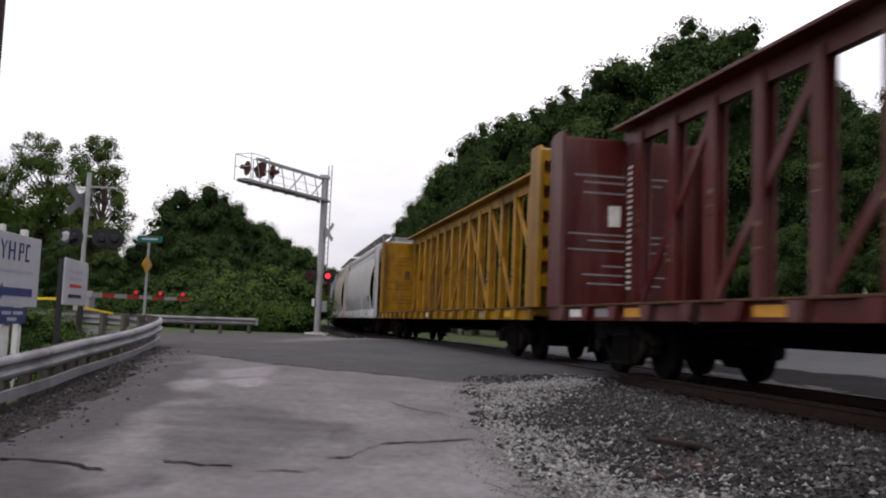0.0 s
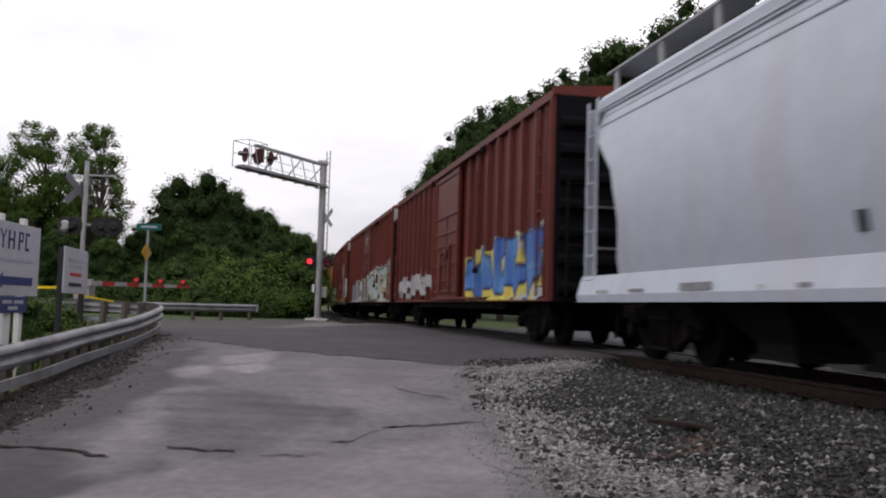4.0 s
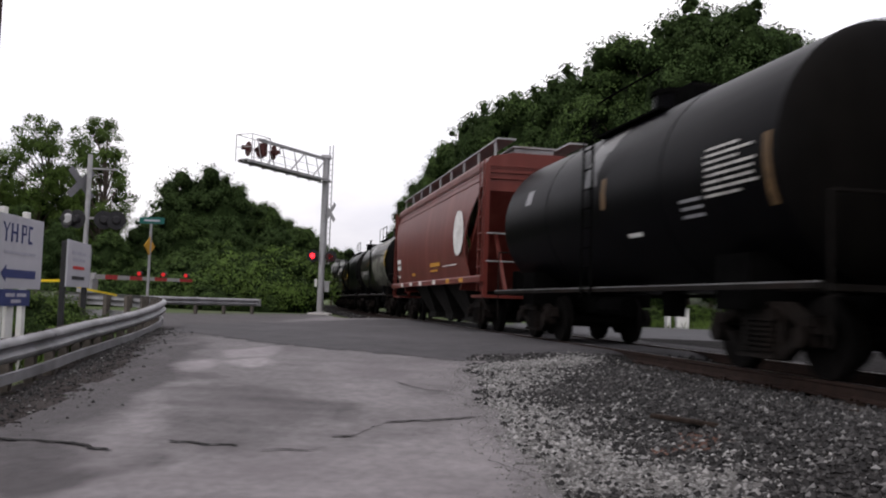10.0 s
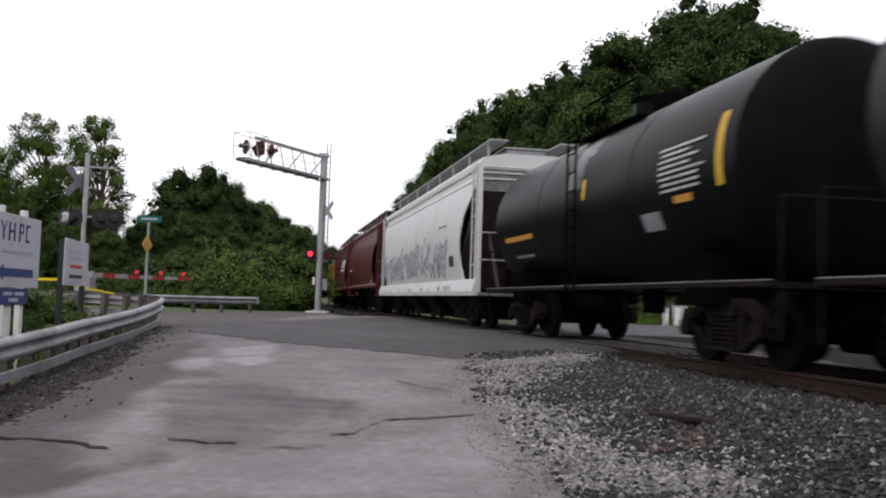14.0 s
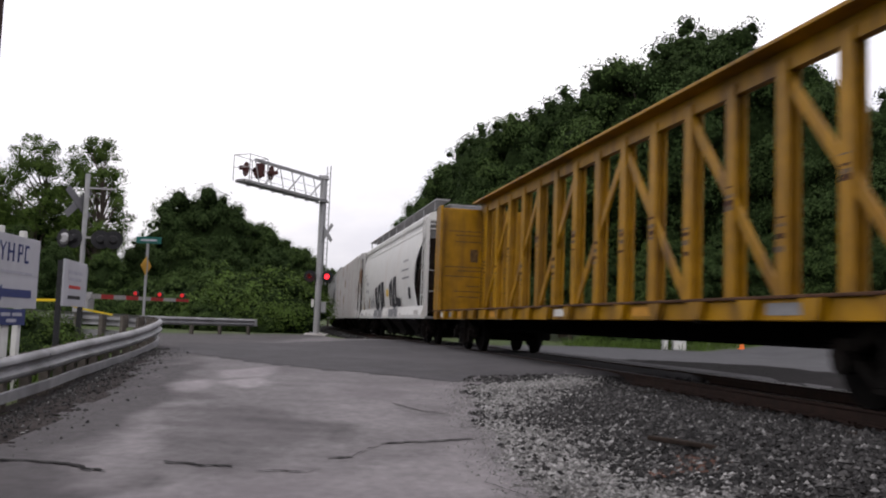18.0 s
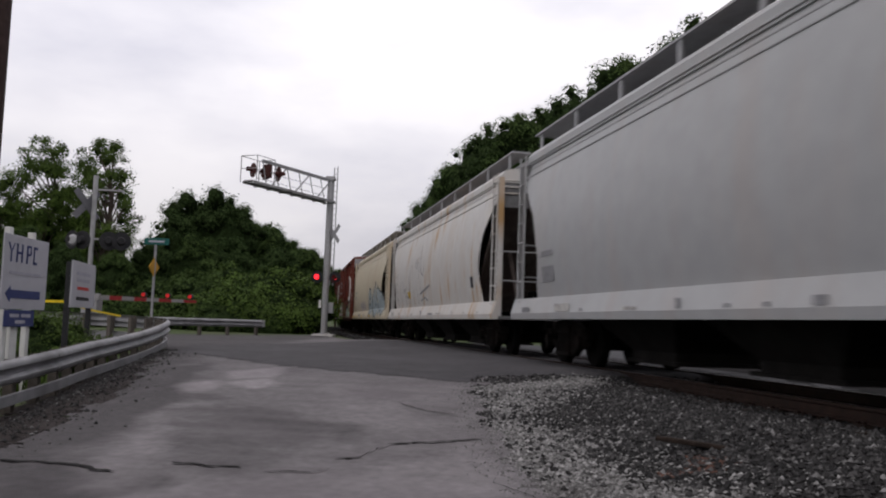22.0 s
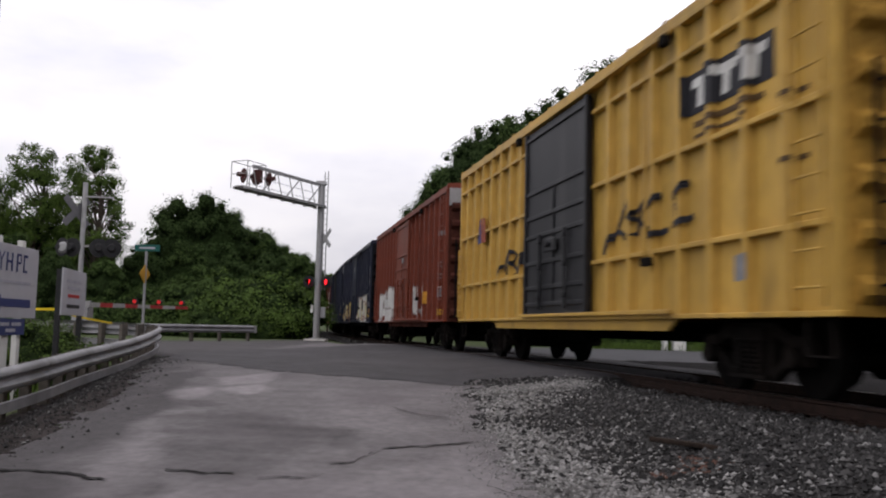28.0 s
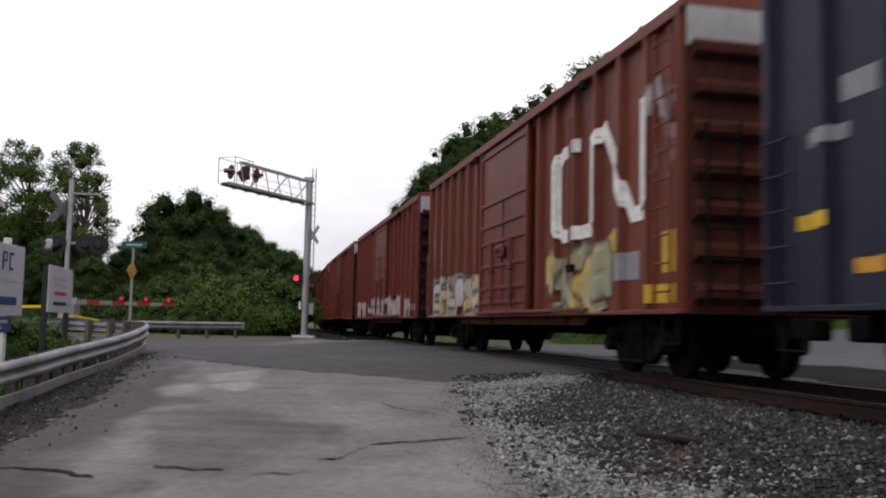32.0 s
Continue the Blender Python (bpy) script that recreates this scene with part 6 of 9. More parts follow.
    faces = np.stack([ids[:-1, :-1], ids[1:, :-1], ids[1:, 1:], ids[:-1, 1:]], -1)[q]
    used, flat = np.unique(faces, return_inverse=True)
    me = bpy.data.meshes.new("sprayed_piece")
    me.from_pydata([tuple(v) for v in verts[used]], [], [tuple(f) for f in flat.reshape(-1, 4)])
    rgba = np.ones((len(used), 4), dtype=np.float32)
    rgba[:, :3] = tone.reshape(-1, 3)[used]
    me.color_attributes.new("spray", "FLOAT_COLOR", "POINT").data.foreach_set("color", rgba.ravel())
    me.materials.append(M["spray"])
    link("sprayed_piece", me, car, None, "weathered sprayed colour forms")


def logo_blocks(car, x, z, n=3):
    """A black painted panel with white blocks in a row."""
    mark(car, x - 0.12, x + 0.62 * n, z - 0.08, z + 0.46, "mark_black", -1.586, 0.0, "dark_panel")
    for k in range(n):
        a = x + 0.62 * k
        mark(car, a, a + 0.46, z + 0.26, z + 0.38, "mark_white", -1.590, 0.04, "white_block")
        mark(car, a + 0.14, a + 0.30, z, z + 0.26, "mark_white", -1.590, 0.03, "white_block")


def boxcar(label, front, rear, skin, door_skin, ribs=16, door=(0.04, 3.0), straps=False, top=5.03, sill="fish", white_top=False, roof=None, end_skin=None, marks=()):
    """door: its centre and width in metres along the car, and whether it is a plug door."""
    car, h = new_car("boxcar", label, front, rear)
    dx, dw = door
    SHAPE[car.name] = ("box", (h, ribs, dx, dw, straps))
    end_skin = end_skin or M["shaded_yellow_end" if straps else "shaded_dark_end" if "blue" in label else "shaded_red_end" if "orange-red" in label or "winding" in label else "shaded_end"]
    b = Build().box(-h, h, -1.46, 1.46, 1.0, top - 0.12, 0.02)
    part("body", b, skin, car)
    # roof with its ribs
    b = Build().prism(((-1.57, top - 0.12), (1.57, top - 0.12), (1.57, top - 0.02), (0, top + 0.1), (-1.57, top - 0.02)), "x", -h - 0.05, h + 0.05)
    part("roof", b, roof or skin, car)
    n = int(2 * h / 1.15)
    b = Build()
    for i in range(n + 1):
        x = -h + 2 * h * i / n
        for e in (-1, 1):
            b.bar((x, e * 1.55, top - 0.0), (x, 0, top + 0.125), 0.09, 0.06)
    part("roof_ribs", b, roof or skin, car)
    # upright ribs on both sides, none across the door
    rib = Build().prism(((-0.07, -1.46), (-0.045, -1.575), (0.045, -1.575), (0.07, -1.46)), "z", 1.06, top - 0.14).mesh("side_rib", skin)
    rib2 = Build().prism(((-0.07, 1.46), (-0.045, 1.575), (0.045, 1.575), (0.07, 1.46)), "z", 1.06, top - 0.14).mesh("side_rib", skin)
    for i in range(ribs + 1):
        x = -h + 0.08 + (2 * h - 0.16) * i / ribs
        if abs(x - dx) > dw / 2 + 0.1:
            for me in (rib, rib2):
                link("side_rib", me, car, pose(x, 0, 0))
    if straps:
        for z in (1.92, 3.17, 4.42):
            for x0, x1 in ((-h + 0.1, dx - dw / 2 - 0.1), (dx + dw / 2 + 0.1, h - 0.1)):
                part("side_strap", Build().box(x0, x1, -1.565, -1.462, z - 0.035, z + 0.035, 0.012), skin, car)
    for z0, z1 in ((1.0, 1.06), (top - 0.2, top - 0.125)):
        part("side_rail", Build().box(-h, h, -1.582, 1.582, z0, z1, 0.008), skin, car)
    # door, with its bars
    for e in (-1, 1):
        y = e * 1.545
        b = Build().box(dx - dw / 2, dx + dw / 2, min(y, y + e * 0.05) - (0.045 if e > 0 else 0), max(y, y + e * 0.05) + (0.045 if e < 0 else 0), 1.1, top - 0.28, 0.012)
        d = part("door", b, door_skin, car, "sliding door")
        if e < 0:
            for z in (1.3, 1.62, 2.1, 2.62, 3.0, 3.5, top - 0.42):
                part("door_stiffener", Build().box(dx - dw / 2 + 0.05, dx + dw / 2 - 0.05, y - 0.085, y - 0.052, z - 0.04, z + 0.04, 0.01), door_skin, d)
            part("door_seam", Build().box(dx - 0.03, dx + 0.03, y - 0.075, y - 0.052, 1.3, 3.5), door_skin, d)
            for k in (0.0, 1.0):
                part("door_edge", Build().box(dx - dw / 2 + dw * k - 0.05, dx - dw / 2 + dw * k + 0.05, y - 0.1, y - 0.01, 1.1, top - 0.28, 0.015), door_skin, d)
            for k in (0.3, 0.72):
                part("door_rod", Build().rod((dx - dw / 2 + dw * k, y - 0.1, 1.2), (dx - dw / 2 + dw * k, y - 0.1, 2.62), 0.03, 8), door_skin, d)
                for z in (1.45, 2.0, 2.5):
                    part("rod_keeper", Build().box(dx - dw / 2 + dw * k - 0.07, dx - dw / 2 + dw * k + 0.07, y - 0.15, y - 0.09, z - 0.05, z + 0.05, 0.012), door_skin, d)
            part("door_crank", Build().box(dx - 0.25, dx + 0.3, y - 0.14, y - 0.088, 2.25, 2.5, 0.02).rod((dx, y - 0.14, 2.38), (dx, y - 0.22, 2.38), 0.05, 8), door_skin, d)
    for z in (1.06, top - 0.26):
        part("door_track", Build().box(dx - dw * 0.58, dx + dw * 1.42, -1.66, -1.586, z, z + 0.06, 0.008), skin, car)
        if z > 2:
            for x in (dx - dw / 2 - 0.45, dx + dw * 1.38):
                part("track_stop", Build().box(x - 0.09, x + 0.09, -1.7, -1.6, z - 0.14, z + 0.02, 0.015), M["steel"], car, "dark steel track stop")
    part("hand_rod", Build().rod((dx + dw * 1.2, -1.64, 1.75), (dx + dw * 1.2, -1.64, 4.3), 0.022, 6), skin, car)
    part("rod_box", Build().box(dx + dw * 1.2 - 0.1, dx + dw * 1.2 + 0.16, -1.68, -1.586, 1.72, 1.84, 0.015), M["steel"], car)
    # ends with deep horizontal ribs, their colour darkened for the shade between cars
    for e in (-1, 1):
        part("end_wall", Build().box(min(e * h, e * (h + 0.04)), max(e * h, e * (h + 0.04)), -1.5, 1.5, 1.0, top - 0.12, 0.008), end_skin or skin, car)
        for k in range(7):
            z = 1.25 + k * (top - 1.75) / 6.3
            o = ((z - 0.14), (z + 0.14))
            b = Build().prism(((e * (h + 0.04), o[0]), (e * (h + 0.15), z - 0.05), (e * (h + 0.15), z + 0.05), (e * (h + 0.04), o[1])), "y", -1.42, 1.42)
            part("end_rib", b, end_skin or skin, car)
        if white_top:
            part("end_cap", Build().box(min(e * (h + 0.042), e * (h + 0.06)), max(e * (h + 0.042), e * (h + 0.06)), -1.5, 1.5, top - 0.62, top - 0.1), M["alu"], car, "pale galvanised end cap")
        link_x = h - 0.62 if e > 0 else -h + 0.14
        part("ladder", ladder_mesh(1.1, 2.9 if e < 0 else top - 0.3, 0.45, 5 if e < 0 else 10), skin, car, m=pose(link_x, -1.62, 0))
        part("end_ladder", ladder_mesh(1.1, 3.4, 0.45, 6), M["steel"], car, m=pose(e * (h + 0.2), -1.3 if e > 0 else -0.85, 0, 0, 0, 90 if e > 0 else -90) if e > 0 else pose(-h - 0.2, -0.85, 0, 0, 0, -90))
        b = Build().bar((e * (h - 0.2), -1.5, 0.62), (e * (h - 0.62), -1.5, 0.62), 0.06, 0.02)
        for x in (h - 0.2, h - 0.62):
            b.bar((e * x, -1.5, 0.62), (e * x, -1.5, 1.0), 0.03, 0.03)
        part("step", b, M["steel"], car)
    part("brake_wheel", Build().rod((h + 0.2, 0.5, 3.3), (h + 0.25, 0.5, 3.3), 0.28, 16), M["steel"], car)
    tx = h - 2.35
    # deep side sill between the trucks; recessed ones take the shade-darkened end colour
    a = tx - 1.35
    if sill == "fish":
        for y in (-1.5, 1.44) if straps else (-1.4, 1.34):
            part("side_sill", Build().prism(((-a - 0.3, 1.0), (-a, 0.84), (a, 0.84), (a + 0.3, 1.0)), "y", y, y + 0.06), skin if straps else end_skin, car)
    else:
        for y in (-1.52, 1.46):
            part("side_sill", Build().box(-h + 0.3, h - 0.3, y, y + 0.06, 0.86, 1.0), skin, car)
    part("air_tank", Build().rod((-1.2, -0.95, 0.8), (0.3, -0.95, 0.8), 0.18, 14), M["under"], car)
    for x in (-a + 0.7, -a / 3, a / 3, a - 0.7):
        part("cross_bearer", Build().box(x - 0.1, x + 0.1, -1.4, 1.4, 0.82, 0.98), M["under"], car)
    under_gear(car, h, tx)
    for m in marks:
        mark(car, *m)
    return car


def hopper(label, front, rear, skin, band=None, top=4.62, ribs=0, bulge=0.10, walk_posts=9, marks=(), end_skin=None, bays=3, frame=None, sill=0.98, full=False):
    """A covered hopper: bulging or ribbed side sheets cut away at the ends, slope sheets, running board, outlet gates."""
    car, h = new_car("covered_hopper", label, front, rear)
    frame = frame or M["alu"]
    y0, swell = (1.45, 0.05) if ribs else (1.36, 0.14)
    SHAPE[car.name] = ("hopper", (top, bulge, y0, swell))
    SPAN[car.name] = h - 0.15 if full else h - 1.8
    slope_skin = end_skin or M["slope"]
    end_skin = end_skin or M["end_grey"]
    low = sill + 0.38 if sill < 1.2 else sill + 0.1
    # side sheets: rows from the sill to the eave; x reach by height gives the hourglass cut of the ends
    levels = []
    count = 28 if full else 10
    for k in range(count + 1):
        u = k / count
        z = low + (top - 0.42 - low) * u
        y = y0 + (bulge + swell) * math.sin(math.pi * min(1, 0.12 + u * 0.9)) ** 0.8
        if z > 3.0:
            x = h - 0.28 - 1.35 * (1 - ease(2.7, top - 0.4, z)) ** 1.2
        else:
            x = h - 1.52 - 0.25 * math.sin(math.pi * ease(1.36, 3.0, z))
        if full:
            x = h - 0.14 - 1.0 * min(1.0, max(0.0, (3.35 - z) / 0.65))
        levels.append((x, y, z))
    for e in (-1, 1):
        rows = [[(x * (2 * j / 12 - 1), e * y, z) for j in range(13)] for x, y, z in levels]
        inner = [[(x * (2 * j / 12 - 1), e * (y - 0.03), z) for j in range(13)] for x, y, z in levels]
        b = Build().sheet(rows).sheet(inner)
        b.sheet([[r[0] for r in rows], [r[0] for r in inner]]).sheet([[r[-1] for r in rows], [r[-1] for r in inner]])
        part("side_sheet", b, skin, car, smooth=40)
        if ribs:
            for i in range(ribs):
                x = -h + 1.22 + (2 * h - 2.44) * i / (ribs - 1)
                zb = sill + 0.02 if full else low if abs(x) < h - 1.6 else 3.2
                part("side_rib", Build().prism(((x - 0.07, e * y0), (x - 0.045, e * (y0 + 0.14)), (x + 0.045, e * (y0 + 0.14)), (x + 0.07, e * y0)), "z", zb, top - (0.24 if full else 0.45)), skin, car)
    # roof and its edge mouldings
    rz = top - 0.42
    wide = y0 + 0.03
    prof = [(-wide, rz), (-wide, rz + 0.2), (0.08 - wide, rz + 0.3), (-0.75, rz + 0.42), (0.75, rz + 0.42), (wide - 0.08, rz + 0.3), (wide, rz + 0.2), (wide, rz)]
    part("roof", Build().prism(prof, "x", -h + 0.28, h - 0.28), skin, car, smooth=20)
    for z in (rz - 0.26, rz - 0.10, rz + 0.06)[2 if full else 0:]:
        out = (wide if z > rz else y0 + (bulge + swell) * math.sin(math.pi * min(1, 0.12 + 0.9 * (z - low) / (rz - low))) ** 0.8) + 0.02
        part("eave_moulding", Build().box(-h + 0.26, h - 0.26, -out, out, z - 0.018, z + 0.018, 0.006), band or skin, car)
    # running boards on brackets
    wz = rz + 0.72
    for e in () if full else (-1, 1):
        part("running_board", Build().box(-h + 0.15, h - 0.15, e * 0.95 - 0.24, e * 0.95 + 0.24, wz, wz + 0.04), frame, car, "grating running board")
        for i in range(walk_posts):
            x = -h + 0.5 + (2 * h - 1.0) * i / (walk_posts - 1)
            part("board_bracket", Build().box(x - 0.06, x + 0.06, e * 1.15 - 0.02, e * 1.15 + 0.02, rz + 0.33, wz), frame, car)
    part("hatch_coaming", Build().box(-h + 0.9, h - 0.9, -0.55, 0.55, rz + 0.4, rz + 0.66, 0.02), M["galv"], car, "trough hatch")
    part("hatch_cover", Build().box(-h + 0.85, h - 0.85, -0.6, 0.6, rz + 0.66, rz + 0.7, 0.01), frame, car)
    # slope sheets and end frames; the default slope colour holds the shade there
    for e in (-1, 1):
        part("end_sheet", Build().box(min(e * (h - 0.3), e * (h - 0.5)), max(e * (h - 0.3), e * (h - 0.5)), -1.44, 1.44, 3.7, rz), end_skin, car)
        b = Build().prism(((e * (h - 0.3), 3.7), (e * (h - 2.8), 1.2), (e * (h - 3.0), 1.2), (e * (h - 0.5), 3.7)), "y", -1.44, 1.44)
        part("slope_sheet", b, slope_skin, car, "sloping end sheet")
        for y in (-1.44, 1.44):
            part("corner_post", Build().bar((e * (h - 0.1), y, 1.0), (e * (h - 0.1), y, rz + 0.1), 0.08, 0.12), skin, car)
            part("end_strut", Build().bar((e * (h - 0.15), y * 0.6, 1.05), (e * (h - 1.35), y * 0.6, 2.7), 0.08, 0.08), slope_skin, car)
        part("end_ladder", ladder_mesh(1.15, 3.0 if full else rz + 0.2, 0.40, 5 if full else 8), skin, car, m=pose(h - 0.58 if e > 0 else -h + 0.18, -1.44 if full else -1.52, 0))
        part("end_platform", Build().box(min(e * h, e * (h - 1.5)), max(e * h, e * (h - 1.5)), -1.45, 1.45, 0.99, 1.06), end_skin, car)
        b = Build()
        for z in (1.9, 2.6):
            b.rod((e * (h - 0.06), -1.44, z), (e * (h - 0.06), 1.44, z), 0.02, 6)
        part("end_handrail", b, frame, car)
        part("brake_box", Build().box(min(e * (h - 0.5), e * (h - 0.9)), max(e * (h - 0.5), e * (h - 0.9)), -0.5, 0.1, 1.06, 1.7, 0.03), M["under"], car)
    for e in (-1, 1):
        if full:
            prof = [(e * 1.52, sill), (e * 1.53, sill + 0.1), (e * 1.47, low + 0.05), (e * 1.44, low + 0.05), (e * 1.44, sill)]
        elif sill < 1.2:
            prof = [(e * 1.60, sill), (e * 1.615, sill + 0.12), (e * 1.52, low + 0.05), (e * 1.47, low + 0.05), (e * 1.47, sill)]
        else:
            prof = [(e * 1.59, sill), (e * 1.59, sill + 0.13), (e * 1.54, sill + 0.17), (e * 1.47, sill + 0.17), (e * 1.47, sill)]
        part("side_sill", Build().prism(prof, "x", -h + 0.02, h - 0.02), band or skin, car)
    if sill < 1.2 and not full:
        rnd = random.Random(int(front * 7))
        x = -h + 0.9
        while x < h - 1.2:
            w = rnd.choice((0.12, 0.22, 0.5, 0.8))
            mark(car, x, x + w, 1.12, 1.12 + rnd.choice((0.05, 0.1, 0.14)), rnd.choice(("mark_grey", "pale_mark", "pale_mark")), -1.6175)
            x += w + rnd.uniform(0.5, 1.8)
    # hopper bays
    tx = h - 2.1
    span = 2 * (tx - 1.25)
    for i in range(bays):
        x = -span / 2 + span * (i + 0.5) / bays
        w = span / bays / 2 - 0.06
        b = Build()
        rows = [[(x + sx * a, sy * c, z) for sx, sy in ((-1, -1), (1, -1), (1, 1), (-1, 1))] for a, c, z in ((w, 1.3, sill + 0.27), (w * 0.42, 0.7, 0.5), (w * 0.42, 0.7, 0.36))]
        b.sheet(rows, closed=True)
        b.box(x - w * 0.5, x + w * 0.5, -0.75, 0.75, 0.30, 0.36)
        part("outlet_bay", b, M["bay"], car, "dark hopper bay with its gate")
    under_gear(car, h, tx)
    for m in marks:
        mark(car, *m)
    return car


def tank_car(label, front, rear, skin, r=1.52, cz=2.62, marks=(), bands=(), head=None):
    car, h = new_car("tank_car", label, front, rear)
    SHAPE[car.name] = ("tank", (r, cz))
    rows = []
    seg = 40
    for x, k in ((-h, 0.0), (-h + 0.012, 0.3), (-h + 0.05, 0.55), (-h + 0.11, 0.76), (-h + 0.19, 0.9), (-h + 0.27, 0.97), (-h + 0.36, 1.0), (-h * 0.4, 1.0),
                 (h * 0.4, 1.0), (h - 0.36, 1.0), (h - 0.27, 0.97), (h - 0.19, 0.9), (h - 0.11, 0.76), (h - 0.05, 0.55), (h - 0.012, 0.3), (h, 0.0)):
        rows.append([(x, r * k * math.cos(2 * math.pi * i / seg), cz + r * k * math.sin(2 * math.pi * i / seg)) for i in range(seg)])
    part("tank_shell", Build().sheet(rows[6:-6], closed=True), skin, car, smooth=40)
    # heads coloured darker than the shell: black dirt plus the next car's shade
    for q in (rows[:7], rows[-7:]):
        part("tank_head", Build().sheet(q, closed=True), M["shaded_head"], car, "dirty black domed head, darkened for shade", smooth=40)
    for x in bands:
        b = Build().rod((x - 0.05, 0, cz), (x + 0.05, 0, cz), r + 0.006, 40)
        part("shell_seam", b, skin, car, smooth=40)
    part("manway", Build().rod((0, 0, cz + r - 0.1), (0, 0, cz + r + 0.32), 0.42, 20), skin, car)
    part("manway_cover", Build().rod((0, 0, cz + r + 0.32), (0, 0, cz + r + 0.4), 0.46, 20), M["under"], car)
    part("valve_housing", Build().box(0.55, 1.15, -0.35, 0.35, cz + r - 0.08, cz + r + 0.3, 0.04), M["under"], car)
    b = Build().box(-1.3, 1.3, -0.95, -0.5, cz + r - 0.22, cz + r - 0.18)
    part("platform", b, M["under"], car, "top walkway platform")
    b = Build()
    for x in (-1.3, 0, 1.3):
        b.rod((x, -0.95, cz + r - 0.2), (x, -0.95, cz + r + 0.42), 0.02, 6)
    b.rod((-1.3, -0.95, cz + r + 0.42), (1.3, -0.95, cz + r + 0.42), 0.02, 6)
    part("platform_rail", b, M["under"], car)
    # product spilt from the manway has run down the shell
    rnd = random.Random(int(front))
    rows = []
    for k in range(25):
        a = radians(150 - 190 * k / 24)
        z = cz + (r + 0.004) * math.sin(a)
        w0, w1 = 0.42 + 0.10 * math.sin(k * 0.9 + front) + rnd.uniform(-0.03, 0.03), 0.36 + 0.12 * math.sin(k * 0.6 + rear) + rnd.uniform(-0.03, 0.03)
        rows.append([(-0.1 - w0, (r + 0.004) * math.cos(a), z), (-0.1 + w1, (r + 0.004) * math.cos(a), z)])
    part("spill_stain", Build().sheet([[(x, -abs(y) if z < cz + r * 0.8 else y, z) for x, y, z in q] for q in rows if q[0][1] < 0 or q[0][2] > cz]), M["spill"], car, "dark stain run down the shell", smooth=60)
    part("side_ladder", ladder_mesh(1.0, cz + r - 0.2, 0.42, 9), M["under"], car, m=pose(-0.3, -1.56, 0))
    for e in (-1, 1):
        part("saddle", Build().box(min(e * (h - 2.0), e * (h - 1.2)), max(e * (h - 2.0), e * (h - 1.2)), -1.3, 1.3, 0.86, cz - r * 0.72), M["under"], car)
        part("stub_sill", Build().box(min(e * (h - 3.2), e * (h + 0.45)), max(e * (h - 3.2), e * (h + 0.45)), -0.35, 0.35, 0.72, 1.05, 0.02), M["under"], car)
        part("end_platform", Build().box(min(e * (h - 0.3), e * (h + 0.5)), max(e * (h - 0.3), e * (h + 0.5)), -1.45, 1.45, 1.06, 1.13), M["steel"], car)
        b = Build()
        for y in (-1.42, 1.42):
            b.rod((e * (h + 0.45), y, 1.1), (e * (h + 0.45), y, 2.05), 0.02, 6)
            b.rod((e * (h + 0.45), y, 0.5), (e * (h + 0.45), y, 1.1), 0.02, 6)
        b.rod((e * (h + 0.45), -1.42, 2.05), (e * (h + 0.45), 1.42, 2.05), 0.02, 6)
        part("end_rail", b, M["steel"], car)
        link("coupler", COUPLER, car, pose(e * (h + 0.35), 0, 0, 0, 0, 0 if e > 0 else 180))
        add_truck(car, e * (h - 1.35))
    for y in (-1.5, 1.5):
        part("side_rail", Build().bar((-h - 0.4, y, 1.11), (h + 0.4, y, 1.11), 0.05, 0.06), M["steel"], car)
        part("rail_edge", Build().bar((-h - 0.4, y, 1.15), (h + 0.4, y, 1.15), 0.03, 0.016), M["end_grey"], car, "rubbed pale edge of the side rail")
    part("bottom_outlet", Build().rod((0, 0, 0.72), (0, 0, cz - r + 0.1), 0.2, 12), M["under"], car)
    part("air_tank", Build().rod((-1.6, -0.6, 0.85), (-0.5, -0.6, 0.85), 0.18, 12), M["under"], car)
    # painted panels bent to the shell
    for x0, x1, z0, z1, mat in marks:
        b = Build()
        rows = []
        for k in range(7):
            z = z0 + (z1 - z0) * k / 6
            y = -math.sqrt(max((r + 0.006) ** 2 - (z - cz) ** 2, 0.01))
            rows.append([(x0, y, z), (x1, y, z)])
        part("painted_panel", b.sheet(rows), M[mat], car)
    return car


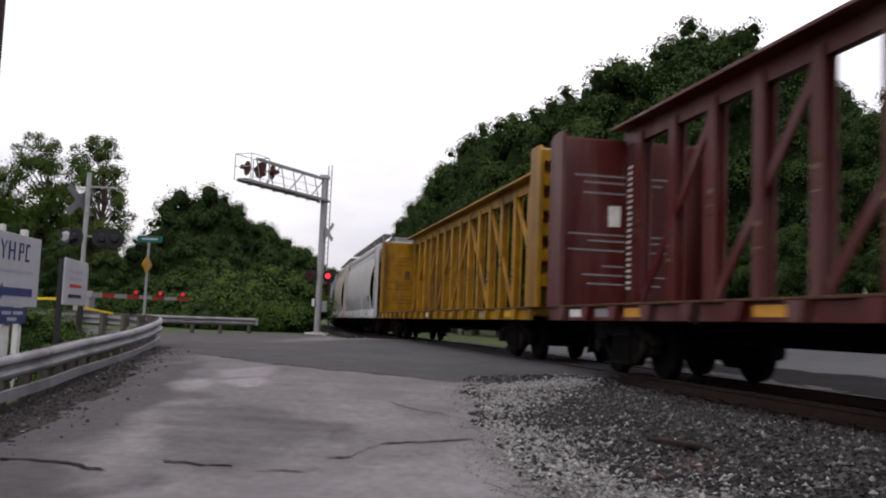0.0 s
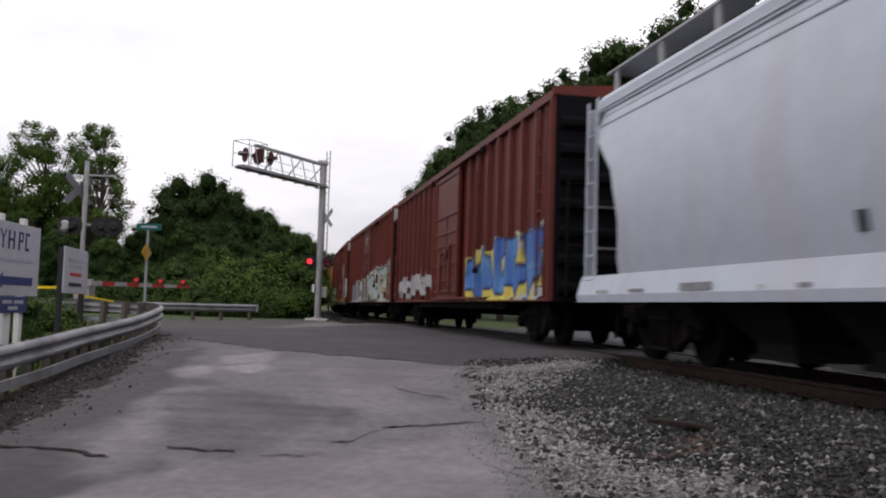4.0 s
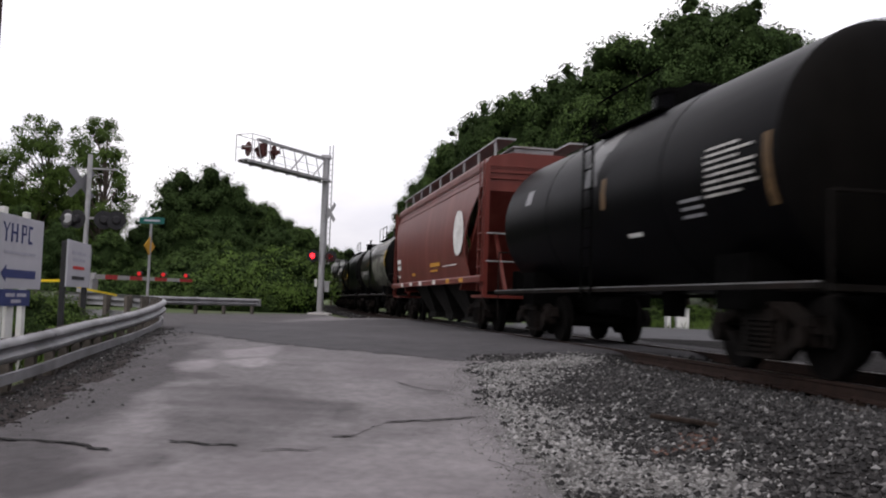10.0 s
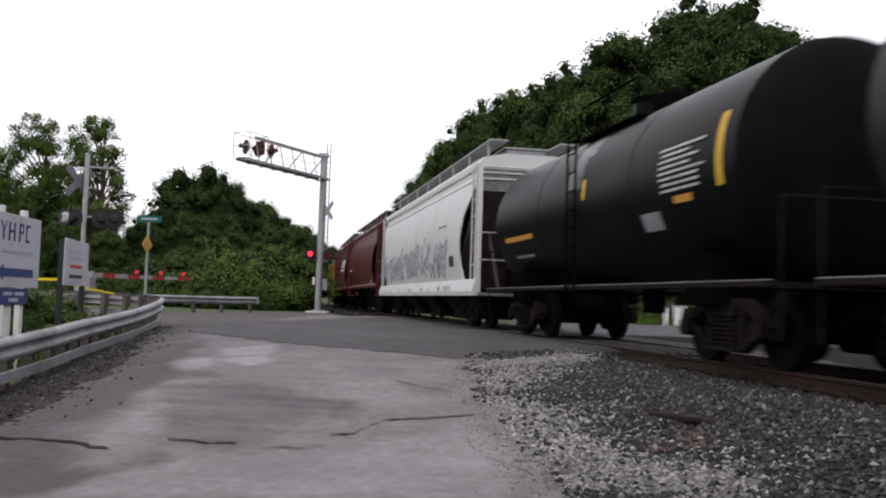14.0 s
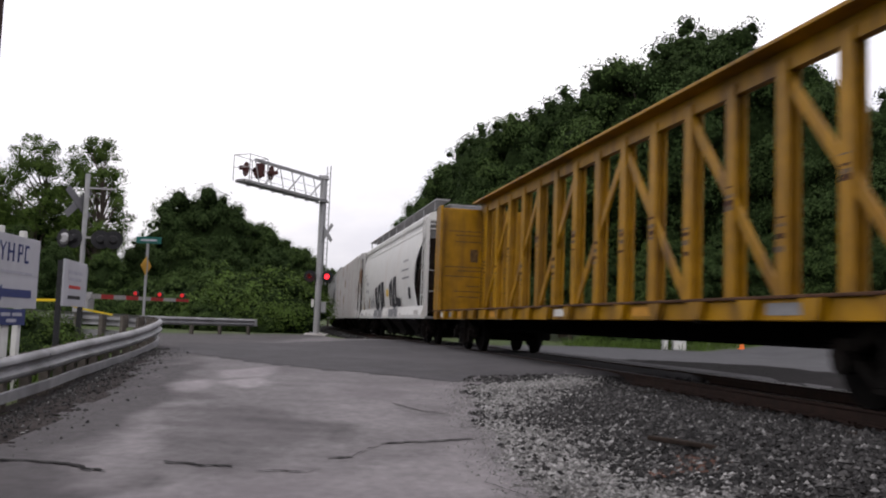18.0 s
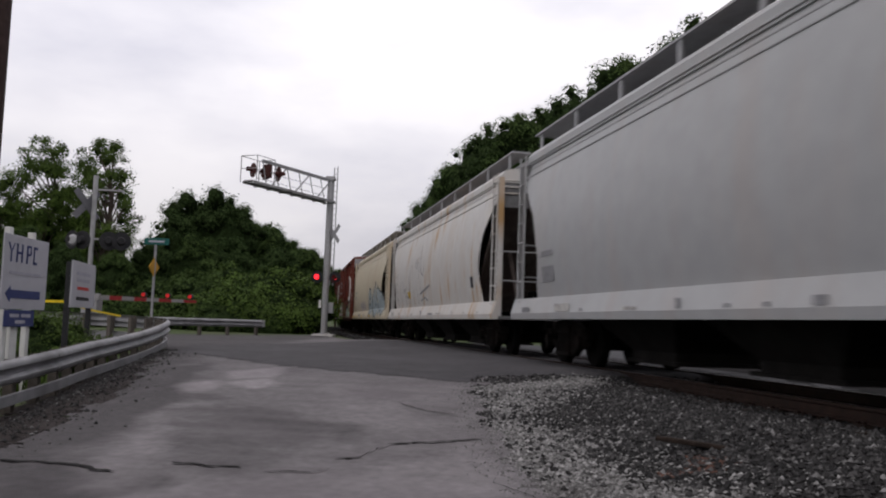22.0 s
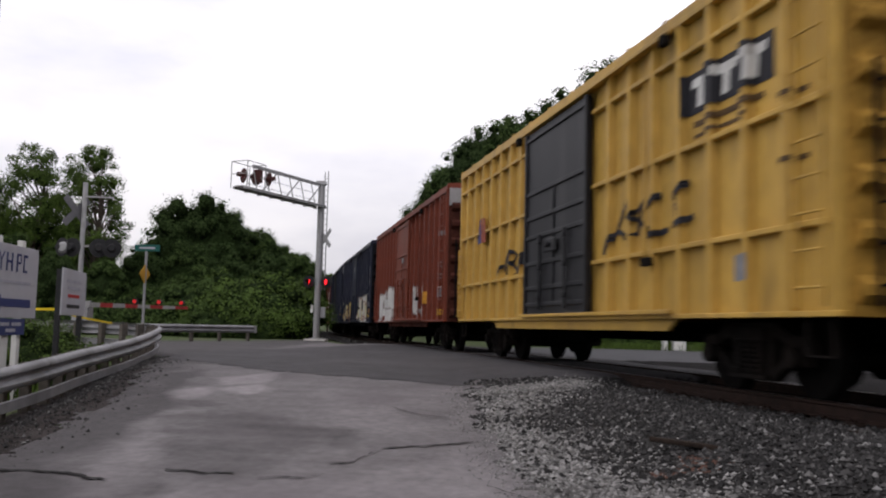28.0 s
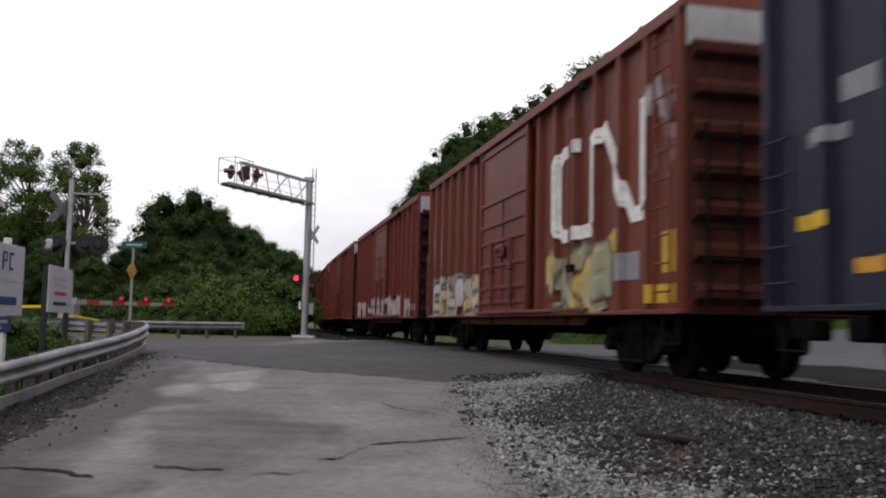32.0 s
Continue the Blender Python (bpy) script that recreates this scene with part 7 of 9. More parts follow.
def centerbeam(label, front, rear, skin, top=4.72, ink=("mark_grey", "mark_white")):
    car, h = new_car("centerbeam_flatcar", label, front, rear)
    part("deck", Build().box(-h, h, -1.42, 1.42, 1.06, 1.17, 0.01), skin, car)
    for y in (-1.5, 1.42):
        part("side_sill", Build().box(-h, h, y, y + 0.08, 0.97, 1.20, 0.01), skin, car)
    part("sill_flange", Build().box(-h, h, -1.56, 1.56, 1.20, 1.235, 0.006), M["rusty_edge"], car, "rusty deck edge")
    n = 19
    for i in range(n):
        x = -h + 0.9 + (2 * h - 1.8) * i / (n - 1)
        part("stake_pocket", Build().prism(((x - 0.17, 1.195), (x + 0.17, 1.195), (x + 0.09, 0.98), (x - 0.09, 0.98)), "y", -1.6, -1.502), skin, car)
    step = (2 * h - 1.8) / (n - 1)
    for i, mat in ((0, "mark_white"), (1, "mark_grey"), (2, "mark_orange"), (5, "mark_orange"), (9, "mark_white"), (12, "mark_orange"), (15, "mark_grey"), (17, "mark_yellow")):
        x = -h + 0.9 + step * i
        part("reflector", Build().box(x + 0.25, x + step - 0.28, -1.506, -1.503, 1.03, 1.16), M[mat], car)
    # end bulkheads
    for e in (-1, 1):
        b = Build().box(min(e * h, e * (h - 0.06)), max(e * h, e * (h - 0.06)), -1.42, 1.42, 1.17, top - 0.25, 0.01)
        part("bulkhead", b, skin, car, "tall ribbed end bulkhead")
        for k in range(6):
            z = 1.62 + k * (top - 2.0) / 5.35
            part("bulkhead_rib", Build().prism(((e * (h + 0.002), z - 0.02), (e * (h + 0.26), z + 0.03), (e * (h + 0.26), z + 0.26), (e * (h + 0.002), z + 0.34)), "y", -1.36, 1.36), skin, car)
        for y in (-0.5, 0.5):
            part("bulkhead_stiffener", Build().box(min(e * (h + 0.002), e * (h + 0.2)), max(e * (h + 0.002), e * (h + 0.2)), y - 0.06, y + 0.06, 1.236, top - 0.26), skin, car)
        for y in (-1.46, 1.38):
            part("bulkhead_post", Build().prism(((e * (h - 0.42), 1.236), (e * (h + 0.3), 1.236), (e * (h + 0.3), top - 0.32), (e * (h + 0.16), top - 0.2), (e * (h - 0.36), top - 0.2)), "y", y, y + 0.08), skin, car)
        part("end_web", Build().box(min(e * (h - 0.07), e * (h - 0.75)), max(e * (h - 0.07), e * (h - 0.75)), -0.05, 0.05, 1.17, top - 0.2), skin, car)
    # stencilled rows on the inner face of the rear bulkhead, and tick marks up the web
    for z, y0, y1 in ((3.75, -1.1, 1.0), (3.62, -0.9, 0.7), (3.42, -0.9, 0.5), (2.62, -1.2, 1.0), (2.5, -0.8, 0.9), (2.32, -1.2, 0.8), (2.02, -0.5, 0.2), (1.85, -0.9, 0.9), (1.68, -0.8, 0.7)):
        part("stencil_bar", Build().box(-h + 0.0605, -h + 0.063, y0, y1, z, z + 0.03), M[ink[0]], car)
    part("stencil_bar", Build().box(-h + 0.0605, -h + 0.063, -0.4, -0.15, 2.8, 3.2), M[ink[1]], car)
    for k in range(22):
        part("tick_mark", Build().box(-h + 0.16, -h + 0.36, -0.055, -0.0505, 1.6 + 0.11 * k, 1.65 + 0.11 * k), M[ink[1]], car)
    # centre truss
    part("top_chord", Build().box(-h, h, -0.36, 0.36, top - 0.06, top, 0.008).box(-h, h, -0.07, 0.07, top - 0.36, top - 0.061), skin, car)
    n = 16
    xs = [-h + 0.75 + (2 * h - 1.5) * i / n for i in range(n + 1)]
    for x in xs:
        b = Build().box(x - 0.13, x + 0.13, -0.11, -0.075, 1.17, top - 0.2, 0.006).box(x - 0.13, x + 0.13, 0.075, 0.11, 1.17, top - 0.2, 0.006)
        b.box(x - 0.03, x + 0.03, -0.075, 0.075, 1.17, top - 0.2)
        part("truss_post", b, skin, car)
        # loads have scuffed the post at two heights
        z = 2.3 + 0.35 * math.sin(x * 2.1)
        for k in range(4):
            z0 = z + 0.13 * k + 0.05 * math.sin(x * 7 + k)
            part("scuff", Build().box(x - 0.11 + 0.03 * math.sin(x + k), x + 0.10 + 0.02 * math.cos(x * 3 + k), -0.1125, -0.1105, z0, z0 + 0.05 + 0.03 * math.sin(x * 5 + k)), M["scuffed" if (k + int(x)) % 2 else "rusty_edge"], car)
    for i in range(0, n, 2):
        lo, hi = (xs[i], xs[i + 2]) if i >= n // 2 else (xs[i + 2], xs[i])
        b = Build()
        if i < n // 2:
            b.bar((xs[i], -0.045, 1.22), (xs[i + 2], -0.045, top - 0.4), 0.05, 0.17)
        else:
            b.bar((xs[i], -0.045, top - 0.4), (xs[i + 2], -0.045, 1.22), 0.05, 0.17)
        part("truss_brace", b, skin, car)
    for x in (-h * 0.5, 0.0, h * 0.5):
        part("cable_winch", Build().rod((x, -1.3, 1.05), (x, -1.5, 1.05), 0.12, 10), M["steel"], car)
    under_gear(car, h, h - 2.5)
    return car


def make_train():
    pale, blue = (0.55, 0.55, 0.52), (0.03, 0.09, 0.25)
    maroon, brown = (0.12, 0.03, 0.025), (0.16, 0.05, 0.035)
    red, rust_red, navy = (0.17, 0.042, 0.032), (0.190, 0.050, 0.034), (0.0155, 0.0185, 0.037)
    yel, dark = (0.56, 0.31, 0.06), (0.013, 0.013, 0.016)
    ctr_y = (0.40, 0.205, 0.03)
    P = {
        "cb_red": paint("maroon_centerbeam_paint", (0.088, 0.016, 0.016), 0.3, (0.2, 0.15, 0.145)),
        "cb_yel": paint("golden_centerbeam_paint", (0.345, 0.185, 0.028), 0.9, (0.075, 0.036, 0.013), grain=0.2),
        "cb_yel2": paint("bright_centerbeam_paint", (0.355, 0.195, 0.022), 0.85, (0.085, 0.042, 0.014), grain=0.2),
        "black_door": paint("black_door_paint", dark, 0.4, (0.06, 0.06, 0.06)),
        "red": paint("boxcar_red_paint", red, 0.4, (0.06, 0.02, 0.018)),
        "red_door": paint("boxcar_red_door_paint", (0.15, 0.036, 0.03), 0.5, (0.05, 0.02, 0.018)),
        "black_shell": paint("black_tank_paint", (0.0032, 0.0032, 0.004), 0.3, (0.0065, 0.006, 0.0058), 0.34, spec=0.018),
        "brown_shell": paint("brown_black_tank_paint", (0.035, 0.032, 0.028), 0.5, (0.09, 0.08, 0.065), 0.35),
    }
    hop = lambda name, rgb, rust, tags=(), stain=(0.35, 0.2, 0.1), spots=None: paint(name, tuple(c * (1.38 if rgb[1] > 0.3 else 0.85) for c in rgb), rust, stain, 0.45, tags, grain=0.05, spots=spots)

    # front of the train: centerbeams
    centerbeam("empty maroon centerbeam lumber car with end bulkheads", -18.3, 4.6, P["cb_red"])
    centerbeam("empty yellow centerbeam lumber car, paint worn and stained", 5.85, 29.2, P["cb_yel"], ink=("faded_band", "faded_band"))
    # pale covered hoppers
    hopper("light grey smooth-sided covered hopper with a stained lower band", 30.8, 47.0, hop("grey_hopper_paint", (0.475, 0.473, 0.477), 0.25, ((-7.8, 6.6, 1.2, 2.15, (0.27, 0.28, 0.30), (0.30, 0.31, 0.33), (0.28, 0.29, 0.31), 0.5),)), top=4.72,
           marks=((5.5, 6.0, 1.8, 2.1, "mark_black"), (-6.3, -5.7, 1.7, 2.0, "mark_grey")))
    hopper("dusty cream covered hopper with rust streaks", 48.7, 60.4, hop("cream_hopper_paint", (0.47, 0.44, 0.40), 0.35), top=4.72, bulge=0.14, walk_posts=7, bays=2,
           marks=((3.25, 3.7, 1.85, 2.08, "mark_black"), (3.3, 3.72, 1.72, 1.79, "mark_black"), (2.9, 3.2, 2.4, 2.43, "mark_grey"), (3.0, 3.15, 2.25, 2.32, "pale_mark"), (1.1, 2.1, 2.2, 2.24, "pale_mark"), (1.1, 2.0, 2.27, 2.3, "pale_mark"), (0.0, 0.8, 2.1, 2.16, "pale_mark"), (-3.5, -2.6, 2.72, 2.86, "pale_mark"), (-3.4, -2.6, 2.27, 2.42, "pale_mark"), (-3.3, -2.5, 1.8, 1.95, "pale_mark"),
                  (3.86, 3.98, 1.5, 2.4, "ochre_streak", -1.6, -0.06), (2.55, 2.72, 1.5, 2.0, "ochre_streak", -1.6, -0.1), (0.62, 0.7, 1.5, 1.95, "ochre_streak"), (-1.8, -1.68, 1.5, 2.4, "pale_mark")))
    hopper("pale blue-grey short covered hopper on a dark frame", 62.0, 73.0, hop("blue_grey_hopper_paint", (0.44, 0.47, 0.53), 0.15), top=4.55, bulge=0.16, walk_posts=7, bays=2, marks=((1.6, 1.75, 1.6, 1.8, "mark_black"),))
    # red boxcars
    boxcar("long dark red boxcar with yellow and blue sprayed letters", 74.6, 93.9, paint("red_one_paint", (0.14, 0.032, 0.027), 0.35, (0.05, 0.02, 0.018), 0.55), P["red_door"], 20, (0.3, 3.1))
    boxcar("long red boxcar with large pale green and white sprayed letters", 95.4, 113.9, paint("red_two_paint", (0.16, 0.04, 0.032), 0.3, (0.06, 0.02, 0.018), 0.55), paint("red_two_door", (0.15, 0.037, 0.03), 0.4, (0.05, 0.02, 0.018), 0.55),
           19, (0.55, 3.0), white_top=True, marks=((0.1, 0.9, 4.0, 4.03, "mark_white", -1.68), (0.1, 1.0, 4.1, 4.13, "mark_white", -1.68), (0.2, 0.9, 4.2, 4.23, "mark_white", -1.68), (0.2, 0.8, 4.3, 4.33, "mark_white", -1.68)))
    boxcar("long red boxcar with grey patches and pale sprayed letters", 116.4, 135.0, paint("red_three_paint", (0.16, 0.042, 0.034), 0.3, (0.06, 0.02, 0.018), 0.55,
           ((2.5, 10.2, 0.9, 2.4, (0.20, 0.185, 0.18), (0.23, 0.215, 0.21), (0.19, 0.175, 0.17), 0.6),)),
           P["red_door"], 20, (0.75, 3.15), sill="low", white_top=True, marks=((3.3, 3.95, 1.12, 1.25, "mark_yellow"), (6.1, 6.7, 1.1, 1.26, "mark_yellow"), (0.2, 0.8, 1.12, 1.24, "mark_yellow", -1.64), (1.2, 1.8, 1.12, 1.24, "mark_yellow", -1.64), (-2.0, -1.5, 1.12, 1.22, "mark_yellow"), (0.2, 1.0, 4.1, 4.13, "mark_white", -1.68), (0.2, 1.1, 4.2, 4.23, "mark_white", -1.68), (0.3, 1.0, 4.3, 4.33, "mark_white", -1.68)))
    # yellow boxcars with black doors
    boxcar("yellow boxcar with a black door and blue sprayed letters", 136.4, 151.9, paint("yellow_one_paint", (0.52, 0.315, 0.10), 0.45, (0.26, 0.14, 0.05), 0.5),
           paint("black_door_one", dark, 0.35, (0.12, 0.1, 0.1), 0.55), 20, (-0.05, 3.6), straps=True, white_top=True,
           marks=((3.0, 5.4, 3.35, 3.5, "faded_band"), (3.2, 3.5, 3.6, 3.95, "faded_red", -1.585, 0.1), (3.7, 4.0, 3.6, 3.95, "faded_red", -1.585, 0.1), (4.2, 4.5, 3.6, 3.95, "faded_red", -1.585, 0.1), (6.3, 6.6, 2.4, 2.7, "faded_red")))
    boxcar("yellow boxcar with a black door and pale blue sprayed letters", 153.8, 169.6, paint("yellow_two_paint", (0.56, 0.35, 0.095), 0.45, (0.28, 0.16, 0.05), 0.5),
           paint("black_door_two", dark, 0.35, (0.14, 0.14, 0.14), 0.55), 20, (-0.05, 3.6), straps=True, white_top=True, sill="low",
           marks=((6.66, 7.16, 1.5, 1.9, "mark_grey"), (5.2, 6.6, 3.5, 3.58, "faded_band"), (5.3, 6.4, 3.36, 3.42, "faded_band"), (5.6, 6.8, 3.0, 3.08, "faded_band"), (6.9, 7.4, 3.3, 3.36, "faded_band")))
    # tank cars and grain hoppers
    tank_car("black tank car with white stencilled panels and yellow marks", 171.6, 183.1, P["black_shell"],
             marks=((5.15, 5.3, 2.0, 2.8, "faded_band"), (-3.9, -3.5, 2.9, 3.2, "mark_grey"), (1.2, 1.7, 1.9, 1.96, "mark_white"), (0.4, 0.6, 2.4, 2.9, "faded_band")), bands=(-2.5, 2.5))
    print_block(CAR_LIST[-1][0], 3.8, 5.0, 2.2, 2.85, 8, "pale_mark")
    print_block(CAR_LIST[-1][0], 3.1, 3.7, 2.0, 2.3, 3, "mark_grey", 4)
    maroon_h = hop("red_brown_hopper_paint", (0.165, 0.042, 0.038), 0.25, stain=(0.28, 0.1, 0.08))
    car = hopper("red-brown covered grain hopper with a round white emblem", 184.7, 200.2, maroon_h, top=4.7, bulge=0.12, end_skin=maroon_h, sill=1.38, 
                 marks=((-6.9, -6.0, 2.3, 2.45, "mark_white", -1.66), (-6.9, -6.0, 2.05, 2.2, "mark_white", -1.66), (-2.6, -1.9, 1.75, 1.85, "mark_orange", -1.64), (1.0, 2.6, 1.95, 2.07, "mark_orange", -1.655), (1.0, 2.2, 1.8, 1.86, "mark_orange", -1.655), (3.0, 5.0, 1.9, 1.93, "mark_white", -1.655), (-6.9, -6.2, 1.75, 1.82, "mark_white", -1.62)))
    b = Build().prism([(5.35 + 0.62 * math.cos(k * math.pi / 12), 2.75 + 0.62 * math.sin(k * math.pi / 12)) for k in range(24)], "y", -1.655, -1.64)
    part("round_emblem", b, M["mark_white"], car, "round white emblem")
    for x in (-5, -3, -1, 1.5, 3.6, 5.4):
        mark(car, x, x + 0.45, 1.4, 1.52, "mark_white" if x < 2 else "mark_orange", -1.593)
    tank_car("brown-black tank car with pale sprayed letters and streaks", 203.0, 213.8, paint("tank_two_paint", (0.014, 0.0125, 0.011), 0.5, (0.035, 0.030, 0.026), 0.36, spec=0.12), bands=(-1.7, 1.2),
             marks=((-1.4, -1.25, 2.6, 2.85, "mark_orange"), (5.0, 5.2, 2.35, 3.15, "mark_yellow"), (-1.15, -0.75, 3.28, 3.8, "mark_white")))
    car = CAR_LIST[-1][0]
    letter_row(car, 1.3, 5.0, 3.48, 3.72, 9, "pale_mark", 3, 0.08)
    letter_row(car, 1.4, 4.6, 3.26, 3.38, 12, "mark_grey", 5)
    print_block(car, 3.8, 4.95, 2.62, 3.15, 7, "pale_mark", 2)
    letter_row(car, -4.2, -1.2, 2.2, 2.4, 6, "pale_mark", 7)
    print_block(car, -4.2, -2.0, 1.92, 2.12, 2, "mark_grey", 8)
    # slanted grey bars stand in for sheen high on the shell
    for x, z0, z1 in ((-3.2, 2.95, 3.7), (-2.6, 3.1, 3.85), (-0.75, 2.9, 3.7)):
        mark(car, x, x + 0.09, z0, z1, "mark_grey", lean=0.14, name="pale_streak")
    TANK_TWO_MARKS = ((-4.2, -2.6, 1.95, 2.00, "faded_band"), (-1.75, -1.5, 2.3, 2.48, "faded_band"), (-2.0, -1.8, 2.29, 2.74, "mark_yellow"), (-5.3, -5.15, 2.21, 3.01, "mark_yellow"))
    tank_car("black tank car with faint grey stencils", 216.1, 227.2, P["black_shell"], marks=TANK_TWO_MARKS, bands=(-2.2, 2.4))
    letter_row(CAR_LIST[-1][0], -4.4, -2.25, 2.20, 2.42, 7, "faded_band", 4)
    print_block(CAR_LIST[-1][0], -4.3, -2.9, 1.62, 1.85, 2, "faded_band", 4)
    car = tank_car("glossy black tank car with a white round emblem and bars", 229.0, 240.6, paint("glossy_tank_paint", (0.017, 0.017, 0.019), 0.25, (0.028, 0.026, 0.025), 0.36, spec=0.12),
                   marks=( (3.2, 4.0, 2.2, 2.4, "mark_grey"), (0.2, 0.7, 1.62, 1.74, "mark_yellow"), (2.2, 3.1, 1.60, 1.74, "mark_yellow"), (4.7, 5.0, 1.7, 2.2, "mark_yellow"), (1.0, 1.4, 1.9, 2.15, "mark_grey"), (-0.9, -0.6, 1.95, 2.2, "mark_white")), bands=(-2.6, 2.8))
    b = Build()
    rows = []
    for k in range(9):
        z = 2.65 + 0.75 * k / 8
        half = 0.52 * math.sqrt(max(0.02, 1 - ((z - 3.025) / 0.385) ** 2))
        y = -math.sqrt(1.528 ** 2 - (z - 2.62) ** 2)
        rows.append([(0.2 - half, y, z), (0.2 + half, y, z)])
    part("round_emblem", b.sheet(rows), M["mark_white"], car, "round white emblem")
    letter_row(car, 0.85, 4.4, 3.0, 3.22, 12, "mark_white", 2)
    letter_row(car, -4.3, -2.6, 2.1, 2.3, 5, "mark_white", 3)
    print_block(car, -4.3, -2.4, 1.8, 2.0, 3, "pale_mark", 5)
    print_block(car, 3.1, 4.2, 2.5, 2.9, 7, "pale_mark", 6)
    tank_car("dark grey tank car with orange bars and yellow marks", 242.2, 253.5, paint("grey_tank_paint", (0.0055, 0.0055, 0.0065), 0.25, (0.010, 0.0095, 0.009), 0.36, spec=0.035),
             marks=((-4.6, -2.6, 2.15, 2.25, "mark_orange"), (-4.2, -2.9, 1.8, 1.85, "mark_grey"), 
                    (4.88, 5.02, 2.3, 3.2, "mark_yellow"), (2.6, 3.2, 1.9, 2.15, "mark_grey"), (3.7, 4.2, 2.2, 2.3, "mark_orange"), (0.34, 0.46, 2.6, 2.95, "mark_yellow")), bands=(-2.2, 2.2))
    print_block(CAR_LIST[-1][0], 3.3, 4.6, 2.35, 3.0, 8, "pale_mark", 9)
    hopper("white covered hopper with black sprayed letters along its side", 255.0, 273.2, hop("white_hopper_one", (0.50, 0.51, 0.51), 0.25, stain=(0.3, 0.24, 0.18)), top=4.7,
           marks=((6.0, 6.6, 1.8, 2.1, "mark_black"), (4.4, 5.6, 3.0, 3.06, "mark_grey")))
    maroon_a, maroon_b = hop("maroon_hopper_one", (0.095, 0.021, 0.025), 0.3, stain=(0.22, 0.07, 0.065)), hop("maroon_hopper_two", (0.102, 0.0225, 0.027), 0.25, stain=(0.2, 0.06, 0.055))
    hopper("maroon covered grain hopper with faded white marks", 274.5, 288.7, maroon_a, top=4.7, bulge=0.12, frame=M["alu"], end_skin=maroon_a, sill=1.38, marks=((5.0, 6.0, 1.5, 1.75, "mark_grey", -1.63), (-6.0, -5.2, 2.4, 2.5, "mark_white", -1.66), (1.5, 2.2, 1.6, 1.7, "mark_orange", -1.64)))
    car = hopper("maroon covered grain hopper with slanted white bars over an underline", 290.2, 306.6, maroon_b, top=4.7, bulge=0.12, frame=M["alu"], end_skin=maroon_b, sill=1.38,
                 marks=((-7.0, -6.3, 2.5, 2.7, "mark_white", -1.65), (-7.0, -6.1, 2.15, 2.3, "mark_white", -1.66), (5.3, 5.9, 1.95, 2.3, "mark_grey", -1.668), (0.7, 1.3, 2.2, 2.27, "mark_white", -1.66), (3.4, 4.2, 2.1, 2.13, "mark_white", -1.668), (3.4, 4.2, 2.22, 2.25, "mark_white", -1.668)))
    for x0 in (3.0, 3.95, 4.9, 5.85):
        mark(car, x0, x0 + 0.7, 2.88, 3.38, "mark_white", -1.667, 0.22, "slanted_white_block")
    mark(car, 2.85, 6.7, 2.66, 2.76, "mark_white", -1.669, 0.05)
    for x in (-6.6, -3.9, -1.7, 1.0, 3.2, 5.6):
        mark(car, x, x + 0.5, 1.40, 1.53, "mark_orange", -1.593)
    for x, z in ((-1.4, 1.75), (2.2, 1.85)):
        for k in range(5):
            mark(car, x - 0.3 + 0.05 * k, x + 0.3 - 0.05 * k, z + 0.11 * k, z + 0.11 * k + 0.06, "mark_orange", -1.66)
    centerbeam("empty golden yellow centerbeam lumber car", 307.8, 330.5, P["cb_yel2"], ink=("faded_band", "faded_band"))
    hopper("white covered hopper with two heavy black sprayed marks", 332.2, 350.7, hop("white_hopper_two", (0.55, 0.55, 0.54), 0.15), top=4.7,
           marks=((6.3, 6.8, 1.7, 2.1, "mark_black"), (0.6, 1.2, 1.9, 2.2, "mark_yellow"), (4.8, 6.4, 2.75, 2.82, "mark_grey"), (5.0, 6.6, 2.45, 2.52, "mark_grey"), (5.0, 6.2, 3.1, 3.16, "mark_grey")))
    car = CAR_LIST[-1][0]
    for pts in (((-3.0, 1.45), (-2.9, 2.2), (-2.5, 2.25), (-2.5, 1.5), (-2.0, 1.5), (-1.8, 2.3), (-1.3, 2.35), (-1.2, 1.55), (-0.8, 1.5), (-0.7, 2.4), (-0.3, 2.4), (-0.3, 1.5)),
                ((1.7, 1.5), (1.7, 2.25), (2.2, 2.4), (2.3, 1.6), (2.7, 1.6), (2.8, 2.45), (3.3, 2.5), (3.3, 1.7), (3.7, 1.6), (4.4, 1.6), (2.6, 1.45))):
        stroke(car, pts, 0.34, "mark_black", -1.665)
    for x, z in ((-7.5, 3.0), (-7.4, 2.8)):
        stroke(car, ((x, z), (x + 0.3, z + 0.2), (x + 0.35, z - 0.05), (x + 0.7, z + 0.18), (x + 0.8, z)), 0.05, "mark_grey", -1.665)
    # reporting marks kept as plain bars
    for k in range(4):
        mark(car, -6.45 + 0.21 * k, -6.32 + 0.21 * k, 2.6, 2.76, "mark_grey", -1.665)
    for k in range(5):
        mark(car, -6.5 + 0.2 * k, -6.37 + 0.2 * k, 2.22, 2.38, "mark_grey", -1.665)
    for x, w, z0, z1 in ((-6.95, 0.1, 1.42, 2.1), (-4.62, 0.2, 1.42, 1.95)):
        mark(car, x, x + w, z0, z1, "rust_streak", -1.664, 0.05, "rust_streak")
    for x, w in ((-3.0, 1.2), (-1.6, 1.2), (1.7, 1.3), (3.2, 0.9)):
        mark(car, x, x + w, 1.03, 1.36, "mark_grey", -1.62)
